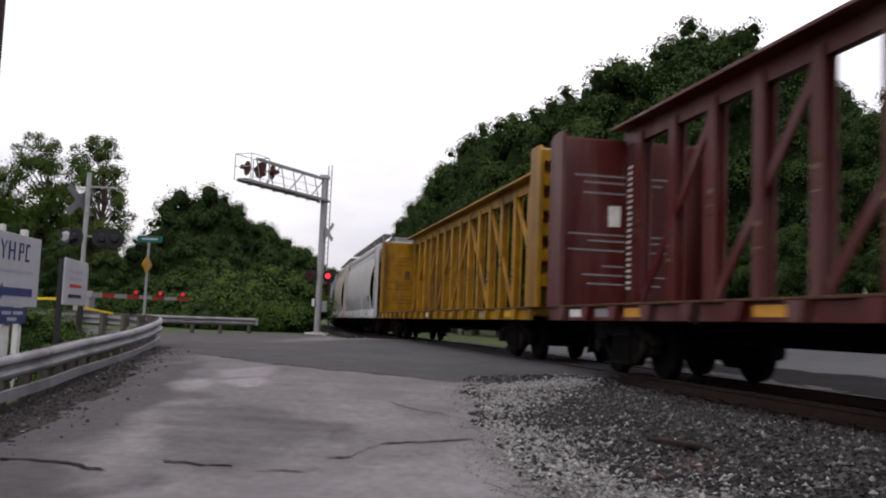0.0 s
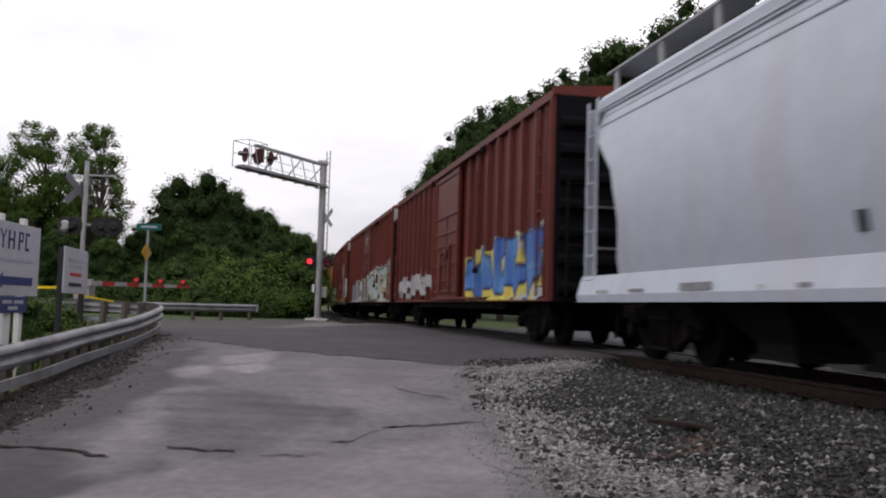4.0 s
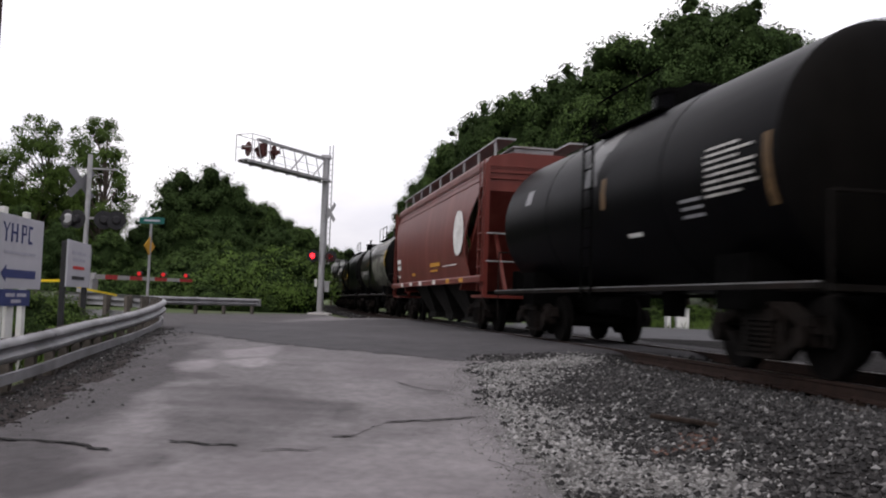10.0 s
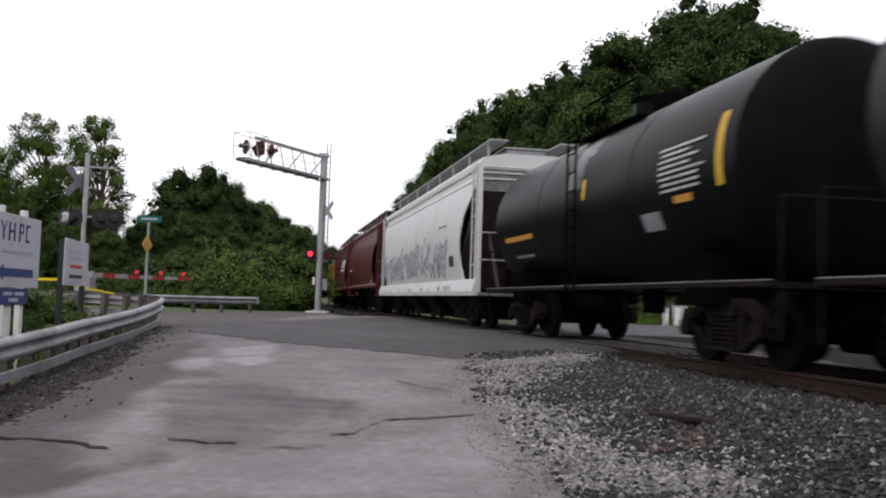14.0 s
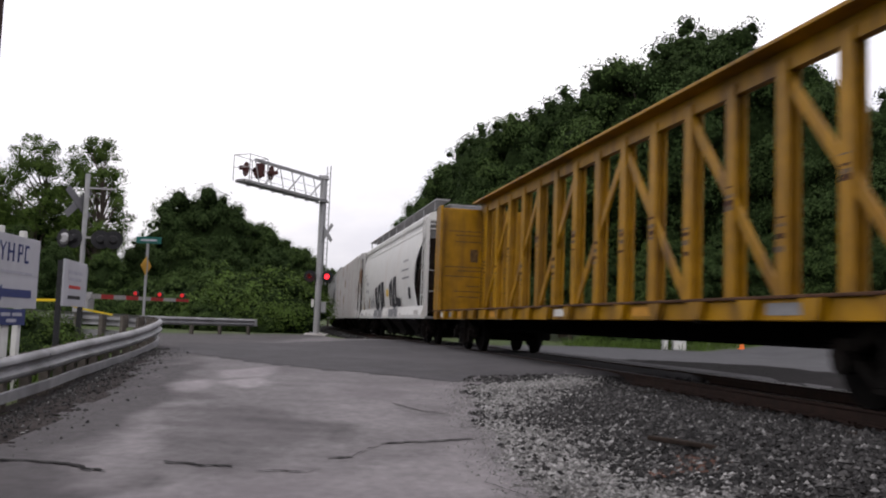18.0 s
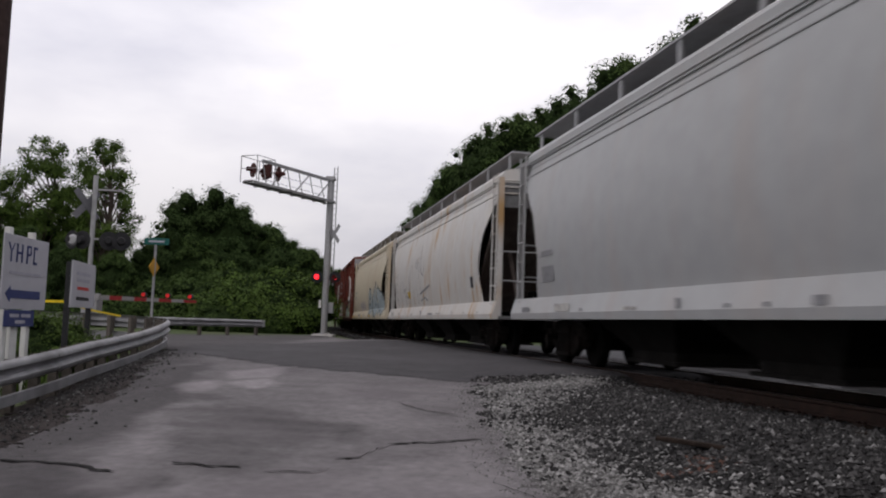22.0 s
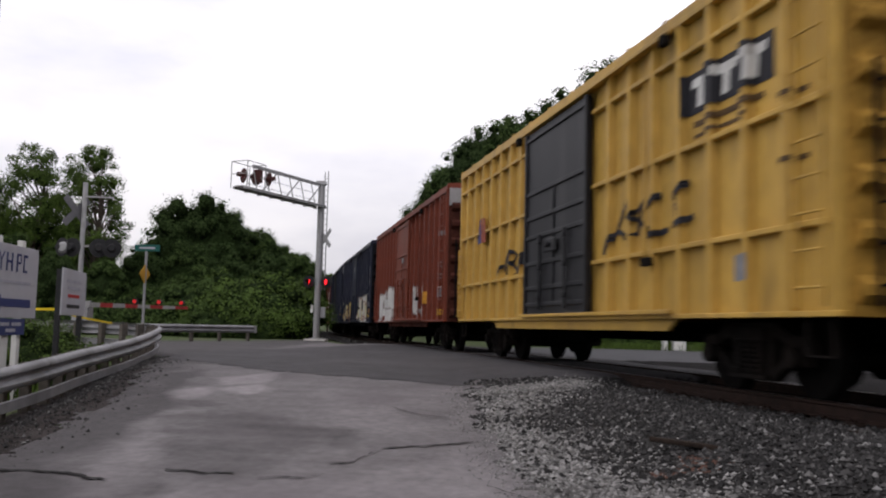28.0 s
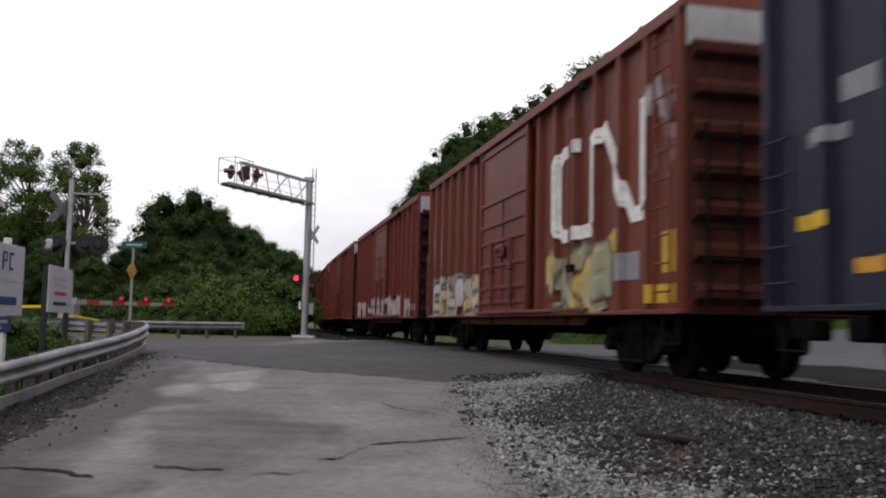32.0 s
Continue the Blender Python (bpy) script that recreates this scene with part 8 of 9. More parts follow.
    hopper("grey ribbed covered hopper with rust at its ends", 352.4, 371.9, hop("ribbed_hopper_paint", (0.40, 0.395, 0.39), 0.3, stain=(0.22, 0.12, 0.07), spots=((0.15, 0.075, 0.035), 0.85, 0.10, 0.8)), top=4.75, ribs=17, bulge=0.0, full=True,
           marks=((6.0, 6.6, 1.6, 2.0, "mark_black", -1.51), (-7.0, -6.6, 1.6, 2.4, "mark_orange", -1.51), (-3.4, -3.1, 1.6, 2.4, "mark_orange", -1.51), (4.8, 5.6, 1.55, 1.85, "mark_grey", -1.51)))
    hopper("smooth light grey covered hopper, clean sides", 373.6, 392.1, hop("clean_hopper_paint", (0.35, 0.355, 0.36), 0.12), top=4.72, marks=((5.4, 5.8, 1.7, 1.95, "mark_black"), (-7.2, -6.5, 2.2, 2.3, "mark_grey"), (-7.2, -6.5, 1.7, 2.0, "mark_grey"), (3.0, 4.0, 2.6, 2.7, "mark_grey")))
    hopper("off-white covered hopper streaked with rust and thin sprayed lines", 393.7, 412.1, hop("rusty_hopper_paint", (0.50, 0.49, 0.475), 0.3, stain=(0.36, 0.24, 0.13), spots=((0.36, 0.21, 0.075), 0.9, 0.10, 0.9)), top=4.72,
           marks=((6.6, 6.9, 1.8, 2.1, "mark_black"), (-4.1, -3.5, 1.75, 2.0, "mark_yellow")))
    car = CAR_LIST[-1][0]
    scrawl = random.Random(31)
    letters = (((0.0, 1.0), (0.15, 0.5), (0.35, 0.0)), ((0.0, 0.8), (0.3, 0.95), (0.2, 0.0)), ((0.05, 0.95), (0.15, 0.5), (0.5, 0.62), (0.62, 0.0)), ((0.1, 0.7), (0.0, 0.3), (0.35, 0.25), (0.55, 0.6), (0.6, 1.2)),
               ((0.0, 0.9), (0.05, 1.25), (0.35, 1.3), (0.4, 0.95)), ((0.0, 1.1), (0.3, 1.35), (0.4, 1.05), (0.75, 1.4)), ((0.0, 0.7), (0.15, 1.7), (0.4, 0.9), (0.75, 0.75), (0.85, 1.0)))
    for k, form in enumerate(letters):
        x = -7.1 + 0.92 * k
        stroke(car, [(x + px * 1.25, 1.5 + pz * (0.9 + 0.06 * k)) for px, pz in form], scrawl.uniform(0.045, 0.075), "pale_mark" if k % 3 == 1 else "mark_grey", -1.665)
        stroke(car, [(x + 0.55 + dx, z) for dx, z in ((0.0, 2.1), (0.06, 1.8), (0.2, 1.5))], 0.06, "pale_mark", -1.665)
    stroke(car, ((-1.4, 1.85), (-0.6, 1.95), (0.6, 2.1)), 0.07, "mark_grey", -1.665)
    stroke(car, ((-1.2, 1.62), (-0.4, 1.72), (0.1, 1.6)), 0.06, "mark_grey", -1.665)
    for k in range(4):
        print_block(car, -7.3 + 0.02 * k, -6.5, 1.7 + 0.32 * k, 1.86 + 0.32 * k, 2, "pale_mark", k)
    car = hopper("cream covered hopper with large pale blue letters outlined in black", 413.5, 430.0, hop("cream_hopper_two", (0.50, 0.45, 0.36), 0.3), top=4.72,
                 marks=((-7.0, -6.2, 2.5, 2.6, "mark_grey"), (-7.0, -6.2, 2.2, 2.3, "mark_grey")))
    for x in (-7.9, -6.7, -5.2, -2.4, 1.6):
        mark(car, x, x + 0.5, 1.04, 1.18, "mark_yellow", -1.62)

    # red boxcars with a white winding band
    def winding(car, x, z, k, y, tall=1.15):
        pts = [(x + 0.70 * k, z + 0.62 * tall), (x + 0.15 * k, z + 0.62 * tall), (x, z + 0.45 * tall), (x, z - 0.5 * tall), (x + 0.15 * k, z - 0.65 * tall), (x + 1.0 * k, z - 0.65 * tall), (x + 1.18 * k, z - 0.5 * tall),
               (x + 1.18 * k, z + 0.5 * tall), (x + 1.4 * k, z + 0.66 * tall), (x + 2.1 * k, z - 0.6 * tall), (x + 2.35 * k, z - 0.6 * tall), (x + 2.45 * k, z - 0.45 * tall), (x + 2.45 * k, z + 0.75 * tall)]
        stroke(car, pts, 0.225, "mark_white", y, "winding_white_band")

    car = boxcar("red boxcar with a white winding band and pale green sprayed letters", 431.4, 447.1, paint("red_four_paint", (0.165, 0.045, 0.034), 0.35, (0.06, 0.022, 0.02), 0.55), P["red_door"], 17, (0.1, 3.4),
                 marks=((2.5, 2.65, 1.4, 1.85, "mark_yellow", -1.597), (5.0, 5.2, 1.5, 2.0, "mark_yellow", -1.597), (-2.6, -2.45, 1.4, 1.85, "mark_yellow", -1.597), (-4.9, -4.7, 1.4, 1.85, "mark_yellow", -1.597), (7.0, 7.2, 1.6, 2.4, "mark_orange", -1.586), (6.0, 6.6, 1.4, 1.44, "mark_grey"), (6.0, 6.6, 1.55, 1.59, "mark_grey"), (6.0, 6.6, 1.7, 1.74, "mark_grey")), white_top=True)
    winding(car, 3.5, 3.12, 1.46, -1.586)
    for z in (3.75, 3.45, 2.95):
        for x in (-6.9, -5.9, -4.9):
            mark(car, x, x + 0.5, z, z + 0.2, "mark_grey")
    car = boxcar("red boxcar with a white band and blue and white sprayed letters", 448.7, 464.6, paint("red_five_paint", (0.13, 0.035, 0.03), 0.45, (0.05, 0.02, 0.018), 0.55), P["red_door"], 17, (0.1, 3.4), white_top=True, marks=((7.0, 7.3, 1.7, 2.1, "mark_yellow", -1.586),))
    winding(car, 3.4, 3.1, 1.46, -1.586)
    boxcar("dark brown boxcar with a pink, white and turquoise sprayed piece", 466.0, 482.2, paint("brown_six_paint", (0.085, 0.032, 0.03), 0.35, (0.04, 0.02, 0.018), 0.55), P["red_door"], 17, (0.1, 3.4), marks=())
    stroke(CAR_LIST[-1][0], ((-6.4, 3.9), (-5.5, 4.05), (-4.6, 3.9), (-4.7, 3.2), (-5.5, 2.8), (-6.3, 3.2), (-6.4, 3.9)), 0.07, "mark_grey", -1.586)
    # third yellow boxcar
    car = boxcar("yellow boxcar with a black door and thin black sprayed lines", 484.6, 500.6, paint("yellow_three_paint", (0.62, 0.405, 0.13), 0.4, (0.34, 0.2, 0.07), 0.5), paint("black_door_three", dark, 0.35, (0.05, 0.05, 0.05), 0.5), 20, (-0.1, 3.35), straps=True, white_top=True,
                 marks=((5.96, 6.39, 1.42, 1.72, "mark_grey"), (-6.0, -5.6, 2.9, 3.5, "navy", -1.586, 0.2), (-5.6, -5.2, 2.9, 3.5, "faded_red", -1.586, -0.1), (5.0, 6.6, 3.42, 3.5, "faded_band"), (5.0, 6.4, 3.28, 3.33, "faded_band"), (6.9, 7.4, 3.3, 3.36, "faded_band"), (6.9, 7.4, 2.6, 2.66, "faded_band")))
    for pts in (((2.0, 2.1), (2.3, 2.05), (2.9, 2.75), (3.05, 2.2), (2.6, 2.35)), ((3.3, 2.2), (3.5, 2.7), (3.2, 2.5), (3.7, 2.25)), ((4.1, 2.7), (3.75, 2.5), (3.85, 2.15), (4.3, 2.2)), ((4.9, 2.75), (4.5, 2.5), (4.6, 2.2), (5.0, 2.3)),
                ((-4.0, 2.05), (-3.6, 2.5), (-3.8, 2.1)), ((-3.3, 2.0), (-3.1, 2.5), (-2.8, 2.4), (-3.1, 2.25), (-2.7, 2.0)), ((-2.4, 2.0), (-2.2, 2.5), (-2.0, 2.3), (-2.3, 2.2))):
        stroke(car, pts, 0.085, "mark_black", -1.588)
    boxcar("orange-red boxcar with white sprayed letters", 502.5, 518.4, paint("orange_red_paint", rust_red, 0.35, (0.1, 0.03, 0.02), 0.55), paint("orange_red_door", rust_red, 0.5, (0.09, 0.03, 0.02)), 18, (0.0, 3.0),
           white_top=True, marks=((6.5, 7.1, 1.75, 2.0, "mark_grey"), (6.5, 7.1, 2.03, 2.06, "mark_white"), (6.69, 7.2, 1.2, 1.38, "mark_yellow"), (4.4, 4.6, 1.6, 2.0, "mark_orange"), (0.2, 0.6, 3.2, 3.4, "mark_grey", -1.69), (6.5, 7.1, 2.3, 2.33, "mark_grey"), (6.5, 7.1, 2.42, 2.45, "mark_grey"), (6.5, 7.0, 2.54, 2.57, "mark_grey"), (6.5, 7.1, 2.66, 2.69, "mark_grey"), (6.5, 7.1, 2.78, 2.81, "mark_grey"), (6.9, 7.5, 3.6, 3.75, "mark_grey")))
    # dark blue boxcars
    boxcar("dark blue boxcar with cream and yellow sprayed letters", 520.5, 536.5, paint("navy_one_paint", navy, 0.3, (0.05, 0.05, 0.06), 0.5), paint("navy_one_door", navy, 0.35, (0.06, 0.06, 0.065)), 18, (0.2, 2.7),
           marks=((7.45, 7.86, 3.3, 3.75, "mark_white"), (7.45, 7.86, 2.85, 3.2, "mark_white"), (6.9, 7.45, 1.85, 2.05, "mark_grey"), (6.92, 7.48, 1.5, 1.68, "mark_orange"), (6.92, 7.48, 1.25, 1.42, "mark_yellow"), (0.3, 0.8, 4.0, 4.03, "mark_white", -1.69), (0.3, 0.8, 4.1, 4.13, "mark_white", -1.69), (6.9, 7.45, 2.3, 2.33, "mark_grey"), (6.9, 7.45, 2.42, 2.45, "mark_grey")))
    boxcar("dark blue-grey boxcar with small yellow squares", 538.3, 554.4, paint("navy_two_paint", (0.016, 0.0195, 0.038), 0.35, (0.035, 0.035, 0.04), 0.5), paint("navy_two_door", (0.019, 0.021, 0.028), 0.4, (0.04, 0.04, 0.04)), 18, (0.05, 2.8), white_top=True,
           marks=((-7.6, -7.0, 1.8, 1.95, "mark_yellow"), (-6.75, -6.2, 1.34, 1.48, "mark_orange"), (-6.9, -6.4, 2.95, 3.2, "mark_grey"), (-7.4, -6.8, 2.6, 2.75, "mark_grey"), (7.5, 7.95, 1.95, 2.15, "mark_yellow"), (6.82, 7.38, 1.5, 1.66, "mark_orange"), (4.55, 5.05, 1.25, 1.36, "mark_yellow"), (2.05, 2.5, 1.22, 1.32, "mark_yellow"), (-2.3, -1.9, 1.2, 1.3, "mark_yellow"), (6.8, 7.35, 1.8, 2.0, "mark_grey"), (6.8, 7.3, 2.25, 2.28, "mark_grey"), (6.8, 7.3, 2.35, 2.38, "mark_grey"), (6.1, 6.5, 2.25, 2.28, "mark_grey"), (6.1, 6.5, 2.35, 2.38, "mark_grey"), (0.2, 0.6, 4.0, 4.03, "mark_white", -1.69), (0.2, 0.6, 4.1, 4.13, "mark_white", -1.69)))
    car = boxcar("red boxcar with a white winding band and yellow sprayed letters", 556.2, 572.0, paint("red_seven_paint", (0.17, 0.05, 0.038), 0.4, (0.07, 0.025, 0.02), 0.55), P["red_door"], 17, (0.1, 3.4), white_top=True,
                 marks=((6.9, 7.6, 1.15, 1.4, "mark_yellow"), (7.2, 7.6, 1.55, 2.1, "mark_yellow"), (5.6, 6.5, 1.5, 1.9, "mark_grey"), (-7.2, -6.9, 2.4, 3.4, "mark_grey"), (-6.3, -6.0, 2.4, 3.4, "mark_grey")))
    winding(car, 3.25, 3.12, 1.46, -1.586)
    boxcar("dull red boxcar with pale sprayed letters low on its side", 573.9, 590.0, paint("red_eight_paint", (0.16, 0.035, 0.03), 0.4, (0.06, 0.02, 0.018), 0.55), P["red_door"], 17, (0.1, 3.4), white_top=True)
    boxcar("dark red boxcar further down the train", 591.9, 607.8, P["red"], P["red_door"], 17, (0.1, 3.4), white_top=True)
    boxcar("dark red boxcar further down the train", 609.6, 625.4, P["red"], P["red_door"], 17, (0.1, 3.4), white_top=True)
    boxcar("dark red boxcar further down the train", 627.2, 643.0, P["red"], P["red_door"], 17, (0.1, 3.4), white_top=True)
    boxcar("dark blue boxcar further down the train", 644.8, 660.6, paint("navy_three_paint", navy, 0.3, (0.05, 0.05, 0.06)), P["black_door"], 17, (0.1, 3.4))


    # sprayed pieces on the cars' sides
    def by_label(words):
        return next(c for c, _m, _l in CAR_LIST if c["label"].startswith(words))

    ink, mint, milk, rust = (0.018, 0.018, 0.02), (0.27, 0.35, 0.33), (0.42, 0.43, 0.42), (0.12, 0.05, 0.04)
    c = by_label("long dark red boxcar with yellow")
    piece(c, 2.6, 9.0, 1.1, 2.3, ((0.05, 0.12, 0.36), (0.10, 0.24, 0.50)), (0.02, 0.025, 0.08), 3, 5, ((0.55, 0.46, 0.10), milk), shine=milk, slope=0.3)
    piece(c, -9.0, -2.4, 1.1, 2.1, (milk, (0.3, 0.3, 0.32)), (0.05, 0.04, 0.04), 5, 7, None, 0.15, 0.05)
    c = by_label("long red boxcar with large pale")
    piece(c, 2.0, 9.2, 1.03, 2.6, (mint, milk, (0.33, 0.36, 0.35)), ink, 11, 5, (milk, mint), 0.27, 0.07, (0.5, 0.5, 0.48), 0.25)
    piece(c, 5.6, 8.8, 1.05, 2.5, ((0.40, 0.30, 0.10), mint), (0.05, 0.05, 0.05), 14, 3, None, 0.10, 0.03)
    piece(c, -3.2, 2.2, 1.03, 2.25, (mint, milk, (0.36, 0.40, 0.38)), ink, 12, 6, (milk, mint), 0.20, 0.06, (0.5, 0.5, 0.48), 0.25)
    piece(c, -2.4, 1.8, 1.05, 1.9, ((0.03, 0.03, 0.03), (0.40, 0.34, 0.12), (0.10, 0.16, 0.30)), (0.30, 0.33, 0.30), 15, 7, None, 0.09, 0.02)
    piece(c, -7.0, -3.1, 1.05, 2.05, ((0.22, 0.22, 0.30), (0.40, 0.34, 0.12), (0.05, 0.12, 0.34)), (0.12, 0.10, 0.12), 13, 6, ((0.32, 0.31, 0.33), milk), 0.16, 0.05, milk, 0.4)
    c = by_label("long red boxcar with grey patches")
    piece(c, -8.4, -1.2, 1.1, 2.15, (milk, (0.36, 0.35, 0.34)), rust, 17, 11, ((0.22, 0.17, 0.16), (0.34, 0.33, 0.32)), 0.13, 0.04, milk)
    piece(c, 7.2, 9.4, 1.15, 2.5, (milk, (0.36, 0.35, 0.34)), (0.2, 0.18, 0.17), 18, 3, None, 0.22, 0.05, milk, 0.3)
    piece(c, 5.5, 6.7, 2.3, 4.0, ((0.26, 0.22, 0.21), (0.2, 0.15, 0.14)), (0.14, 0.08, 0.07), 19, 2, None, 0.12, 0.02)
    c = by_label("yellow boxcar with a black door and blue")
    piece(c, 1.2, 7.2, 1.05, 2.6, ((0.03, 0.16, 0.34), (0.010, 0.02, 0.08), (0.02, 0.08, 0.24)), (0.008, 0.010, 0.04), 23, 5, ((0.04, 0.19, 0.36), (0.025, 0.07, 0.2)), 0.24, 0.12, (0.10, 0.36, 0.55), 0.35)
    piece(c, 4.4, 7.5, 2.3, 2.95, ((0.6, 0.52, 0.06), (0.5, 0.42, 0.08)), (0.45, 0.38, 0.08), 29, 5, None, 0.14, 0.02)
    piece(c, 6.4, 7.5, 1.1, 2.3, ((0.05, 0.03, 0.16), (0.5, 0.44, 0.06)), (0.03, 0.08, 0.2), 30, 2, None, 0.2, 0.04)
    piece(c, -7.3, -1.9, 1.05, 2.3, ((0.05, 0.28, 0.42), (0.09, 0.40, 0.46)), (0.02, 0.10, 0.25), 24, 6, ((0.10, 0.36, 0.46),), 0.14, 0.05, (0.3, 0.5, 0.52))
    piece(c, -1.7, 1.3, 1.05, 2.3, ((0.16, 0.022, 0.014), (0.30, 0.10, 0.02), (0.19, 0.03, 0.02)), (0.03, 0.015, 0.015), 25, 3, ((0.13, 0.03, 0.02), (0.09, 0.085, 0.09)), 0.24, 0.06, (0.5, 0.3, 0.06))
    c = by_label("yellow boxcar with a black door and pale blue")
    piece(c, 2.0, 7.2, 1.7, 2.75, ((0.30, 0.37, 0.42), (0.42, 0.44, 0.44), (0.5, 0.36, 0.12)), (0.36, 0.25, 0.10), 33, 6, None, 0.15, 0.05, (0.5, 0.5, 0.5), 0.1)
    piece(c, -7.6, 7.0, 1.03, 1.7, (milk, (0.4, 0.36, 0.26), (0.3, 0.28, 0.24)), (0.12, 0.10, 0.07), 34, 20, ((0.34, 0.30, 0.22), (0.30, 0.22, 0.10)), 0.13, 0.04, milk)
    piece(c, -1.9, 1.6, 1.05, 2.4, (milk, (0.3, 0.31, 0.3)), ink, 35, 4, ((0.24, 0.25, 0.24), ink), 0.13, 0.06)
    logo_blocks(c, 5.3, 3.72)
    c = by_label("brown-black tank car with pale")
    piece(c, 0.6, 5.0, 1.75, 3.0, ((0.20, 0.20, 0.17), (0.12, 0.12, 0.10)), (0.02, 0.02, 0.018), 41, 6, ((0.09, 0.085, 0.075), (0.05, 0.045, 0.04)), 0.17, 0.06)
    piece(c, -4.6, -1.4, 1.95, 2.4, ((0.17, 0.17, 0.16), (0.12, 0.12, 0.115)), (0.03, 0.03, 0.028), 42, 10, None, 0.07, 0.03)
    c = by_label("white covered hopper with black sprayed letters")
    piece(c, -7.4, 5.6, 1.5, 2.6, ((0.40, 0.41, 0.42), (0.30, 0.31, 0.32)), (0.12, 0.12, 0.13), 51, 12, None, 0.17, 0.07, None, 0.3)
    c = by_label("white covered hopper with two heavy")
    piece(c, -6.6, -3.4, 1.42, 2.0, ((0.42, 0.42, 0.43), (0.34, 0.34, 0.35)), (0.24, 0.24, 0.25), 91, 5, None, 0.12, 0.05, None, 0.2)
    c = by_label("cream covered hopper with large pale blue")
    grey, steel_blue = (0.34, 0.38, 0.40), (0.26, 0.31, 0.33)
    round_c = (((0.9, 0.85), (0.35, 0.98), (0.0, 0.5), (0.3, 0.02), (0.95, 0.12)),)
    double_arch = (((0.0, 0.05), (0.12, 1.0), (0.5, 0.45), (0.88, 0.85), (1.0, 0.0)),)
    tall_loop = (((0.05, 0.1), (0.3, 0.7), (0.55, 1.18), (0.6, 0.8), (0.15, 0.55), (0.6, 0.72), (0.95, 0.4), (0.7, 0.02), (0.2, 0.1)),)
    winged = (((0.0, 1.1), (0.35, 0.8), (0.75, 0.95), (1.15, 0.8)), ((0.2, 0.75), (0.3, 0.25), (0.6, 0.5), (0.75, 0.1), (1.1, 0.45)))
    for x0, x1, z1, seed, wide, form in ((0.6, 2.5, 2.5, 64, 0.27, round_c), (1.9, 3.5, 2.45, 65, 0.24, double_arch), (3.0, 5.4, 2.55, 66, 0.32, tall_loop), (4.7, 7.9, 2.5, 67, 0.34, winged)):
        piece(c, x0, x1, 1.1, z1, (grey, steel_blue), ink, seed, 1, None, wide, 0.11, (0.5, 0.5, 0.5), 0.0, fade=0.0, form=form)
    piece(c, -3.2, -0.6, 1.45, 2.1, ((0.32, 0.33, 0.42), (0.4, 0.33, 0.32)), (0.36, 0.33, 0.3), 62, 4, None, 0.1, 0.03)
    c = by_label("red boxcar with a white winding band and pale green")
    piece(c, 2.3, 5.8, 1.05, 2.4, ((0.17, 0.22, 0.18), (0.26, 0.30, 0.25)), (0.035, 0.035, 0.035), 71, 3, ((0.20, 0.24, 0.19), (0.09, 0.10, 0.09)), 0.24, 0.10, (0.34, 0.36, 0.32))
    piece(c, -7.5, -1.9, 1.05, 2.3, (milk, (0.34, 0.3, 0.3)), (0.10, 0.06, 0.06), 72, 5, ((0.26, 0.2, 0.2),), 0.15, 0.05, milk)
    piece(c, -1.5, 1.7, 1.1, 2.5, ((0.05, 0.03, 0.03), (0.10, 0.06, 0.05)), (0.02, 0.015, 0.015), 73, 3, None, 0.2, 0.08)
    piece(c, 5.9, 7.6, 2.1, 2.7, ((0.3, 0.24, 0.22), (0.24, 0.18, 0.17)), (0.16, 0.08, 0.07), 74, 3, None, 0.16, 0.04)
    c = by_label("red boxcar with a white band and blue")
    piece(c, -7.6, 7.2, 1.05, 2.0, ((0.10, 0.28, 0.42), milk, (0.06, 0.14, 0.32)), (0.03, 0.03, 0.05), 75, 12, None, 0.2, 0.07, milk)
    c = by_label("dark brown boxcar with a pink")
    piece(c, -5.8, 3.4, 1.05, 2.4, ((0.42, 0.10, 0.27), milk, (0.48, 0.24, 0.36)), (0.03, 0.015, 0.03), 77, 7, ((0.12, 0.34, 0.40), milk), 0.22, 0.08, (0.55, 0.5, 0.52))
    c = by_label("orange-red boxcar with white")
    piece(c, -6.5, -1.9, 1.03, 2.3, ((0.50, 0.50, 0.49), milk), (0.16, 0.12, 0.11), 81, 4, ((0.46, 0.46, 0.45), (0.20, 0.13, 0.12)), 0.24, 0.05, None, 0.15)
    piece(c, 2.0, 4.0, 1.15, 2.4, (milk, (0.4, 0.38, 0.37)), (0.10, 0.05, 0.045), 82, 3, None, 0.16, 0.06)
    c = by_label("dark blue boxcar with cream")
    piece(c, -7.5, -1.4, 1.03, 2.3, ((0.46, 0.43, 0.30), (0.46, 0.36, 0.12), (0.28, 0.14, 0.10)), (0.10, 0.06, 0.05), 84, 9, None, 0.12, 0.045)
    piece(c, 1.9, 6.7, 1.03, 2.45, ((0.46, 0.44, 0.36), (0.40, 0.41, 0.38), (0.40, 0.36, 0.16)), (0.16, 0.05, 0.04), 85, 9, (milk, (0.42, 0.4, 0.34)), 0.13, 0.05, (0.5, 0.48, 0.42))
    c = by_label("dark blue-grey boxcar")
    piece(c, -4.4, -2.3, 1.05, 2.0, (milk, (0.36, 0.33, 0.40)), (0.12, 0.12, 0.14), 87, 2, None, 0.16, 0.05)
    c = by_label("red boxcar with a white winding band and yellow")
    piece(c, 2.6, 5.6, 1.05, 2.2, ((0.48, 0.32, 0.07), (0.30, 0.29, 0.18), (0.22, 0.24, 0.18)), (0.05, 0.035, 0.03), 91, 5, ((0.24, 0.22, 0.16), (0.42, 0.28, 0.07)), 0.19, 0.06, (0.5, 0.42, 0.2))
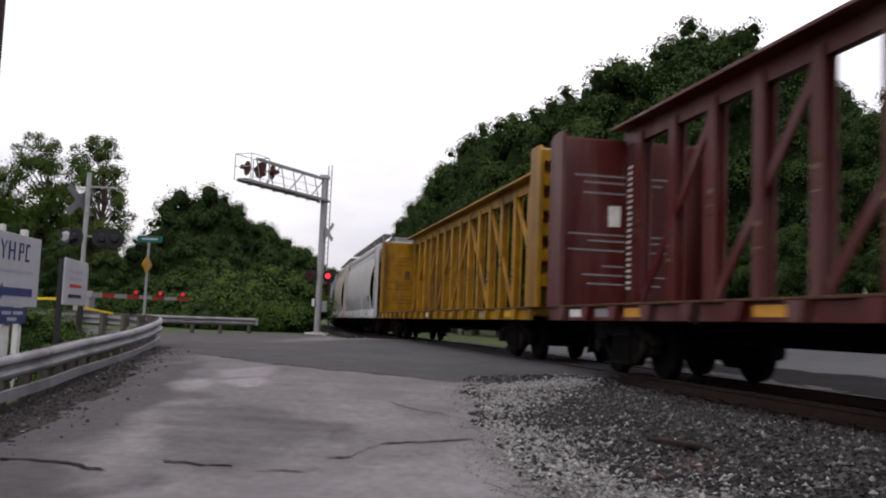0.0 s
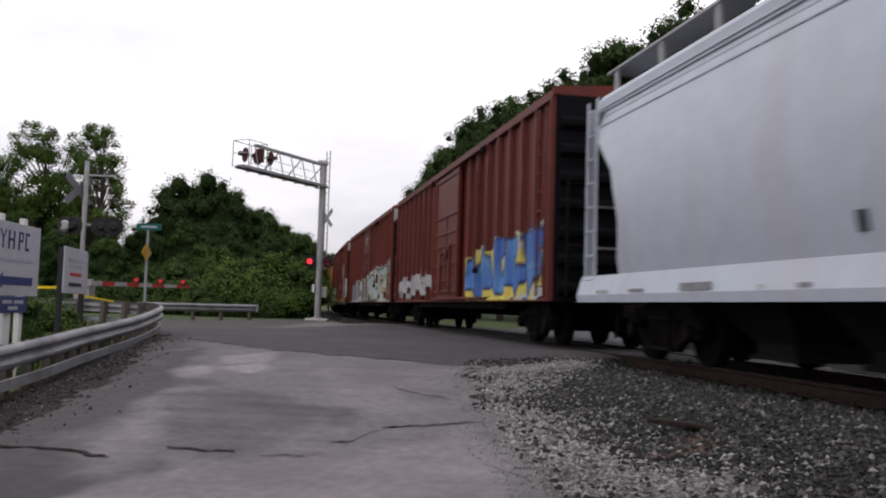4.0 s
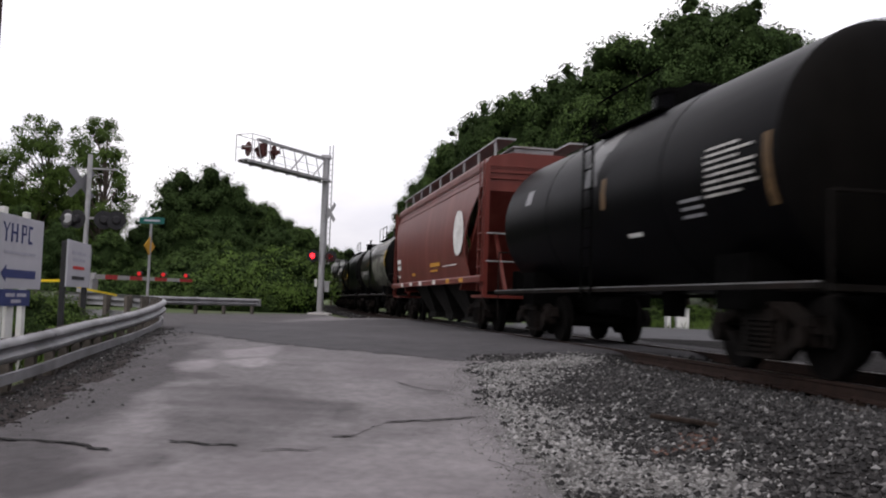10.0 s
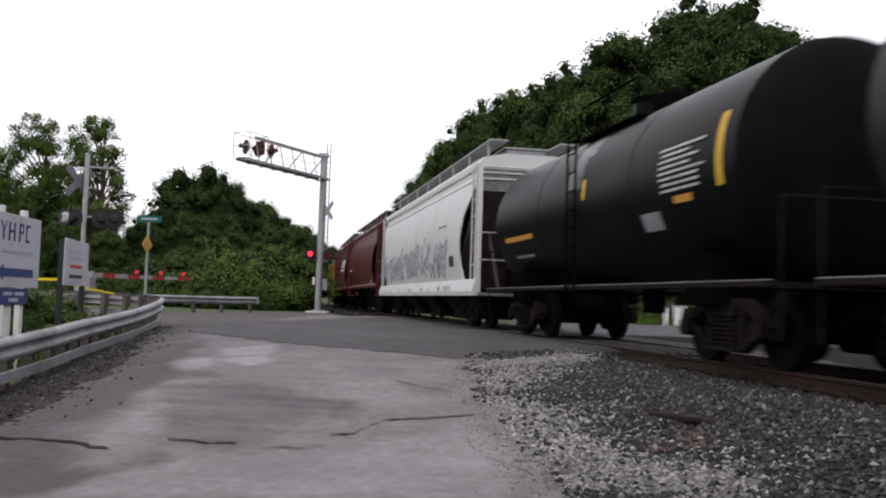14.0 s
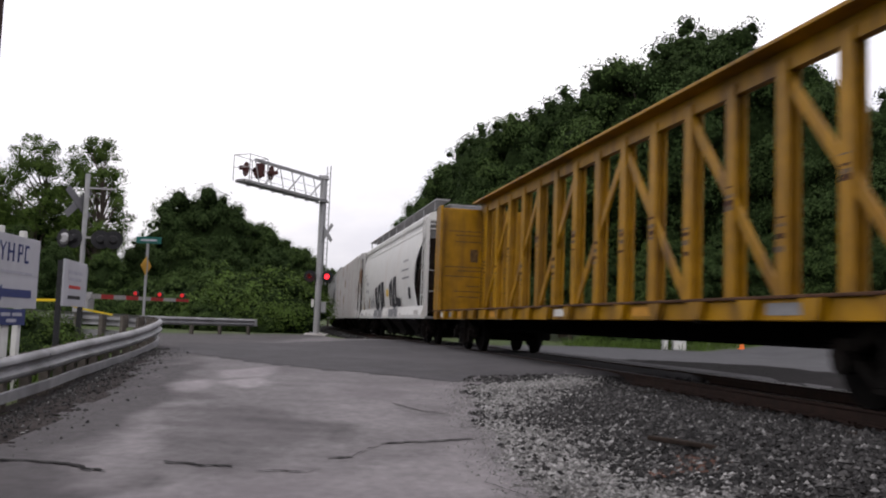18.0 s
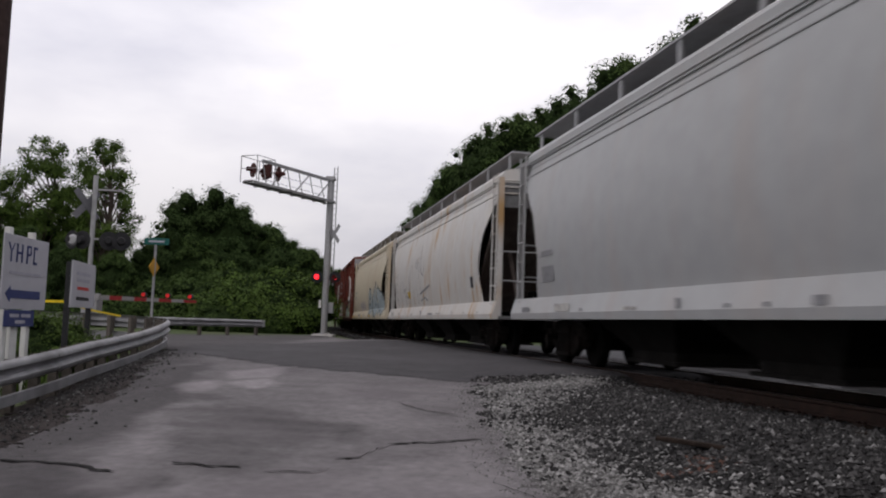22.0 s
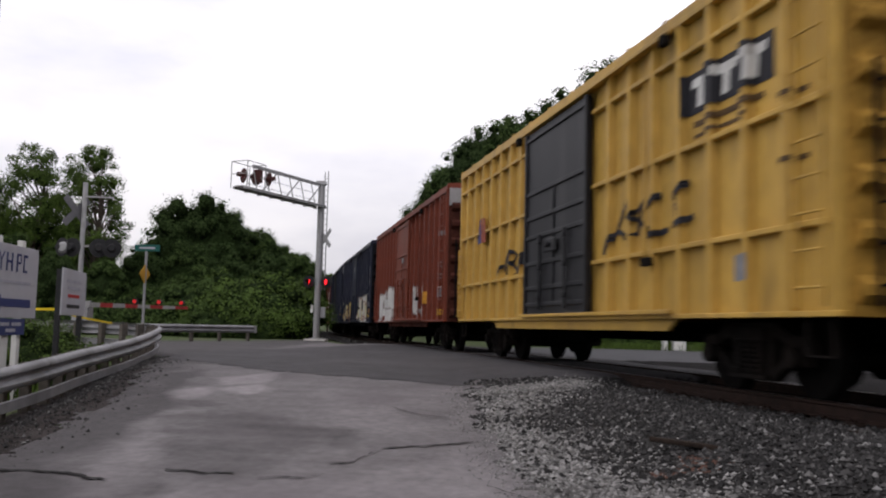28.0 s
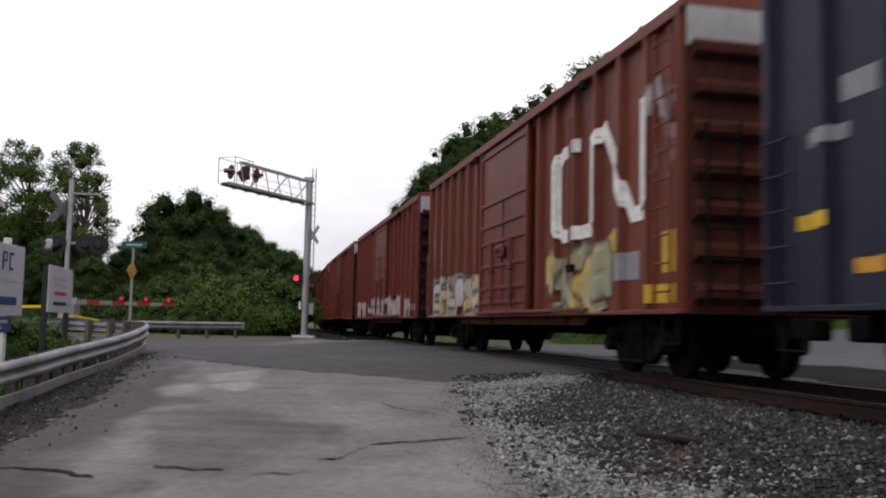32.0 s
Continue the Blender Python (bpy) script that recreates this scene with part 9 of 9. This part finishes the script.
    piece(c, -7.4, -1.9, 1.05, 2.1, (milk, (0.34, 0.33, 0.30), (0.40, 0.28, 0.08)), (0.04, 0.03, 0.03), 92, 6, ((0.22, 0.19, 0.17),), 0.16, 0.06, milk)
    piece(c, 6.9, 7.7, 2.6, 4.4, ((0.36, 0.33, 0.33), (0.26, 0.22, 0.22)), (0.14, 0.09, 0.09), 93, 2, None, 0.1, 0.04)
    c = by_label("dull red boxcar with pale")
    piece(c, -7.6, 7.6, 1.05, 1.9, ((0.34, 0.30, 0.30), (0.26, 0.2, 0.2)), (0.07, 0.04, 0.04), 95, 13, None, 0.17, 0.05)
    logo_blocks(by_label("yellow boxcar with a black door and thin"), 4.95, 3.68)

# How far the train has come along the line, by seconds.
RUN_T = (0, 1, 2, 3, 5.5, 7, 8, 9, 10, 11, 12, 13, 14, 16.5, 18, 19, 20, 21, 22, 23, 24, 25, 27.5, 29, 30, 31, 32)
RUN_D = (-11.2, 6.36, 23.92, 41.48, 85.2, 111.3, 128.7, 146.1, 163.55, 181.0, 198.45, 215.9, 233.35, 277.1, 303.4, 320.95, 338.5, 356.05, 373.5, 390.9, 408.3, 425.6, 468.8, 494.65, 511.85, 529.05, 546.2)


def car_pose(centre, length, t):
    s = centre - float(np.interp(t, RUN_T, RUN_D))
    a, _u = line_at(s - length * 0.36)
    b, _u = line_at(s + length * 0.36)
    m, d = (a + b) / 2, a - b
    return pose(m.x, m.y, 0, 0, 0, math.degrees(math.atan2(d.y, d.x)))


def motions():
    times = [i * 0.5 for i in range(65)]
    for car, centre, length in CAR_LIST:
        walk(car, [(t, car_pose(centre, length, t)) for t in times])
    # wheels turn as they roll past the crossing; further off they are dark discs
    centre_of = {car: centre for car, centre, length in CAR_LIST}
    for car, x, wheel in WHEELS:
        s0 = centre_of[car] - x
        rest = wheel.matrix_basis.copy()

        def turned(t):
            s = s0 - float(np.interp(t, RUN_T, RUN_D))
            return rest @ Matrix.Rotation((26.0 - min(max(s, -2.0), 26.0)) / 0.46, 4, "Y"), s

        rows = [(0.0, turned(0.0)[0])]
        near = [f for f in range(1, 960) if -2.6 < turned(f / 30)[1] < 26.6]
        if near and near[0] > 1:
            rows.append(((near[0] - 1) / 30, turned((near[0] - 1) / 30)[0]))
        rows += [(f / 30, turned(f / 30)[0]) for f in near]
        rows.append((32.0, turned(32.0)[0]))
        walk(wheel, rows)
    # the two lamps on the mast take turns
    half, first = 0.7433, 5.7 - 8 * 0.7433
    for lens, lit in FLASHERS:
        rest = lens.matrix_basis.copy()
        a = 0.0 if lit else 180.0
        rows = [(0.0, rest @ pose(0, 0, 0, 0, 0, a))]
        k = 1
        while first + k * half < 31.9:
            t = first + k * half
            if t > 0.1:
                rows.append((t - 0.05, rest @ pose(0, 0, 0, 0, 0, a)))
                rows.append((t - 0.0167, rest @ pose(0, 0, 0, 0, 0, a + 60)))
                rows.append((t + 0.0167, rest @ pose(0, 0, 0, 0, 0, a + 120)))
                rows.append((t + 0.05, rest @ pose(0, 0, 0, 0, 0, a + 180)))
                a += 180.0
            k += 1
        rows.append((32.0, rest @ pose(0, 0, 0, 0, 0, a)))
        walk(lens, rows)


make_ground()
make_street()
make_woods()
make_grass()
make_train()
make_cracks()
make_ballast()
make_paving()
make_track()
motions()
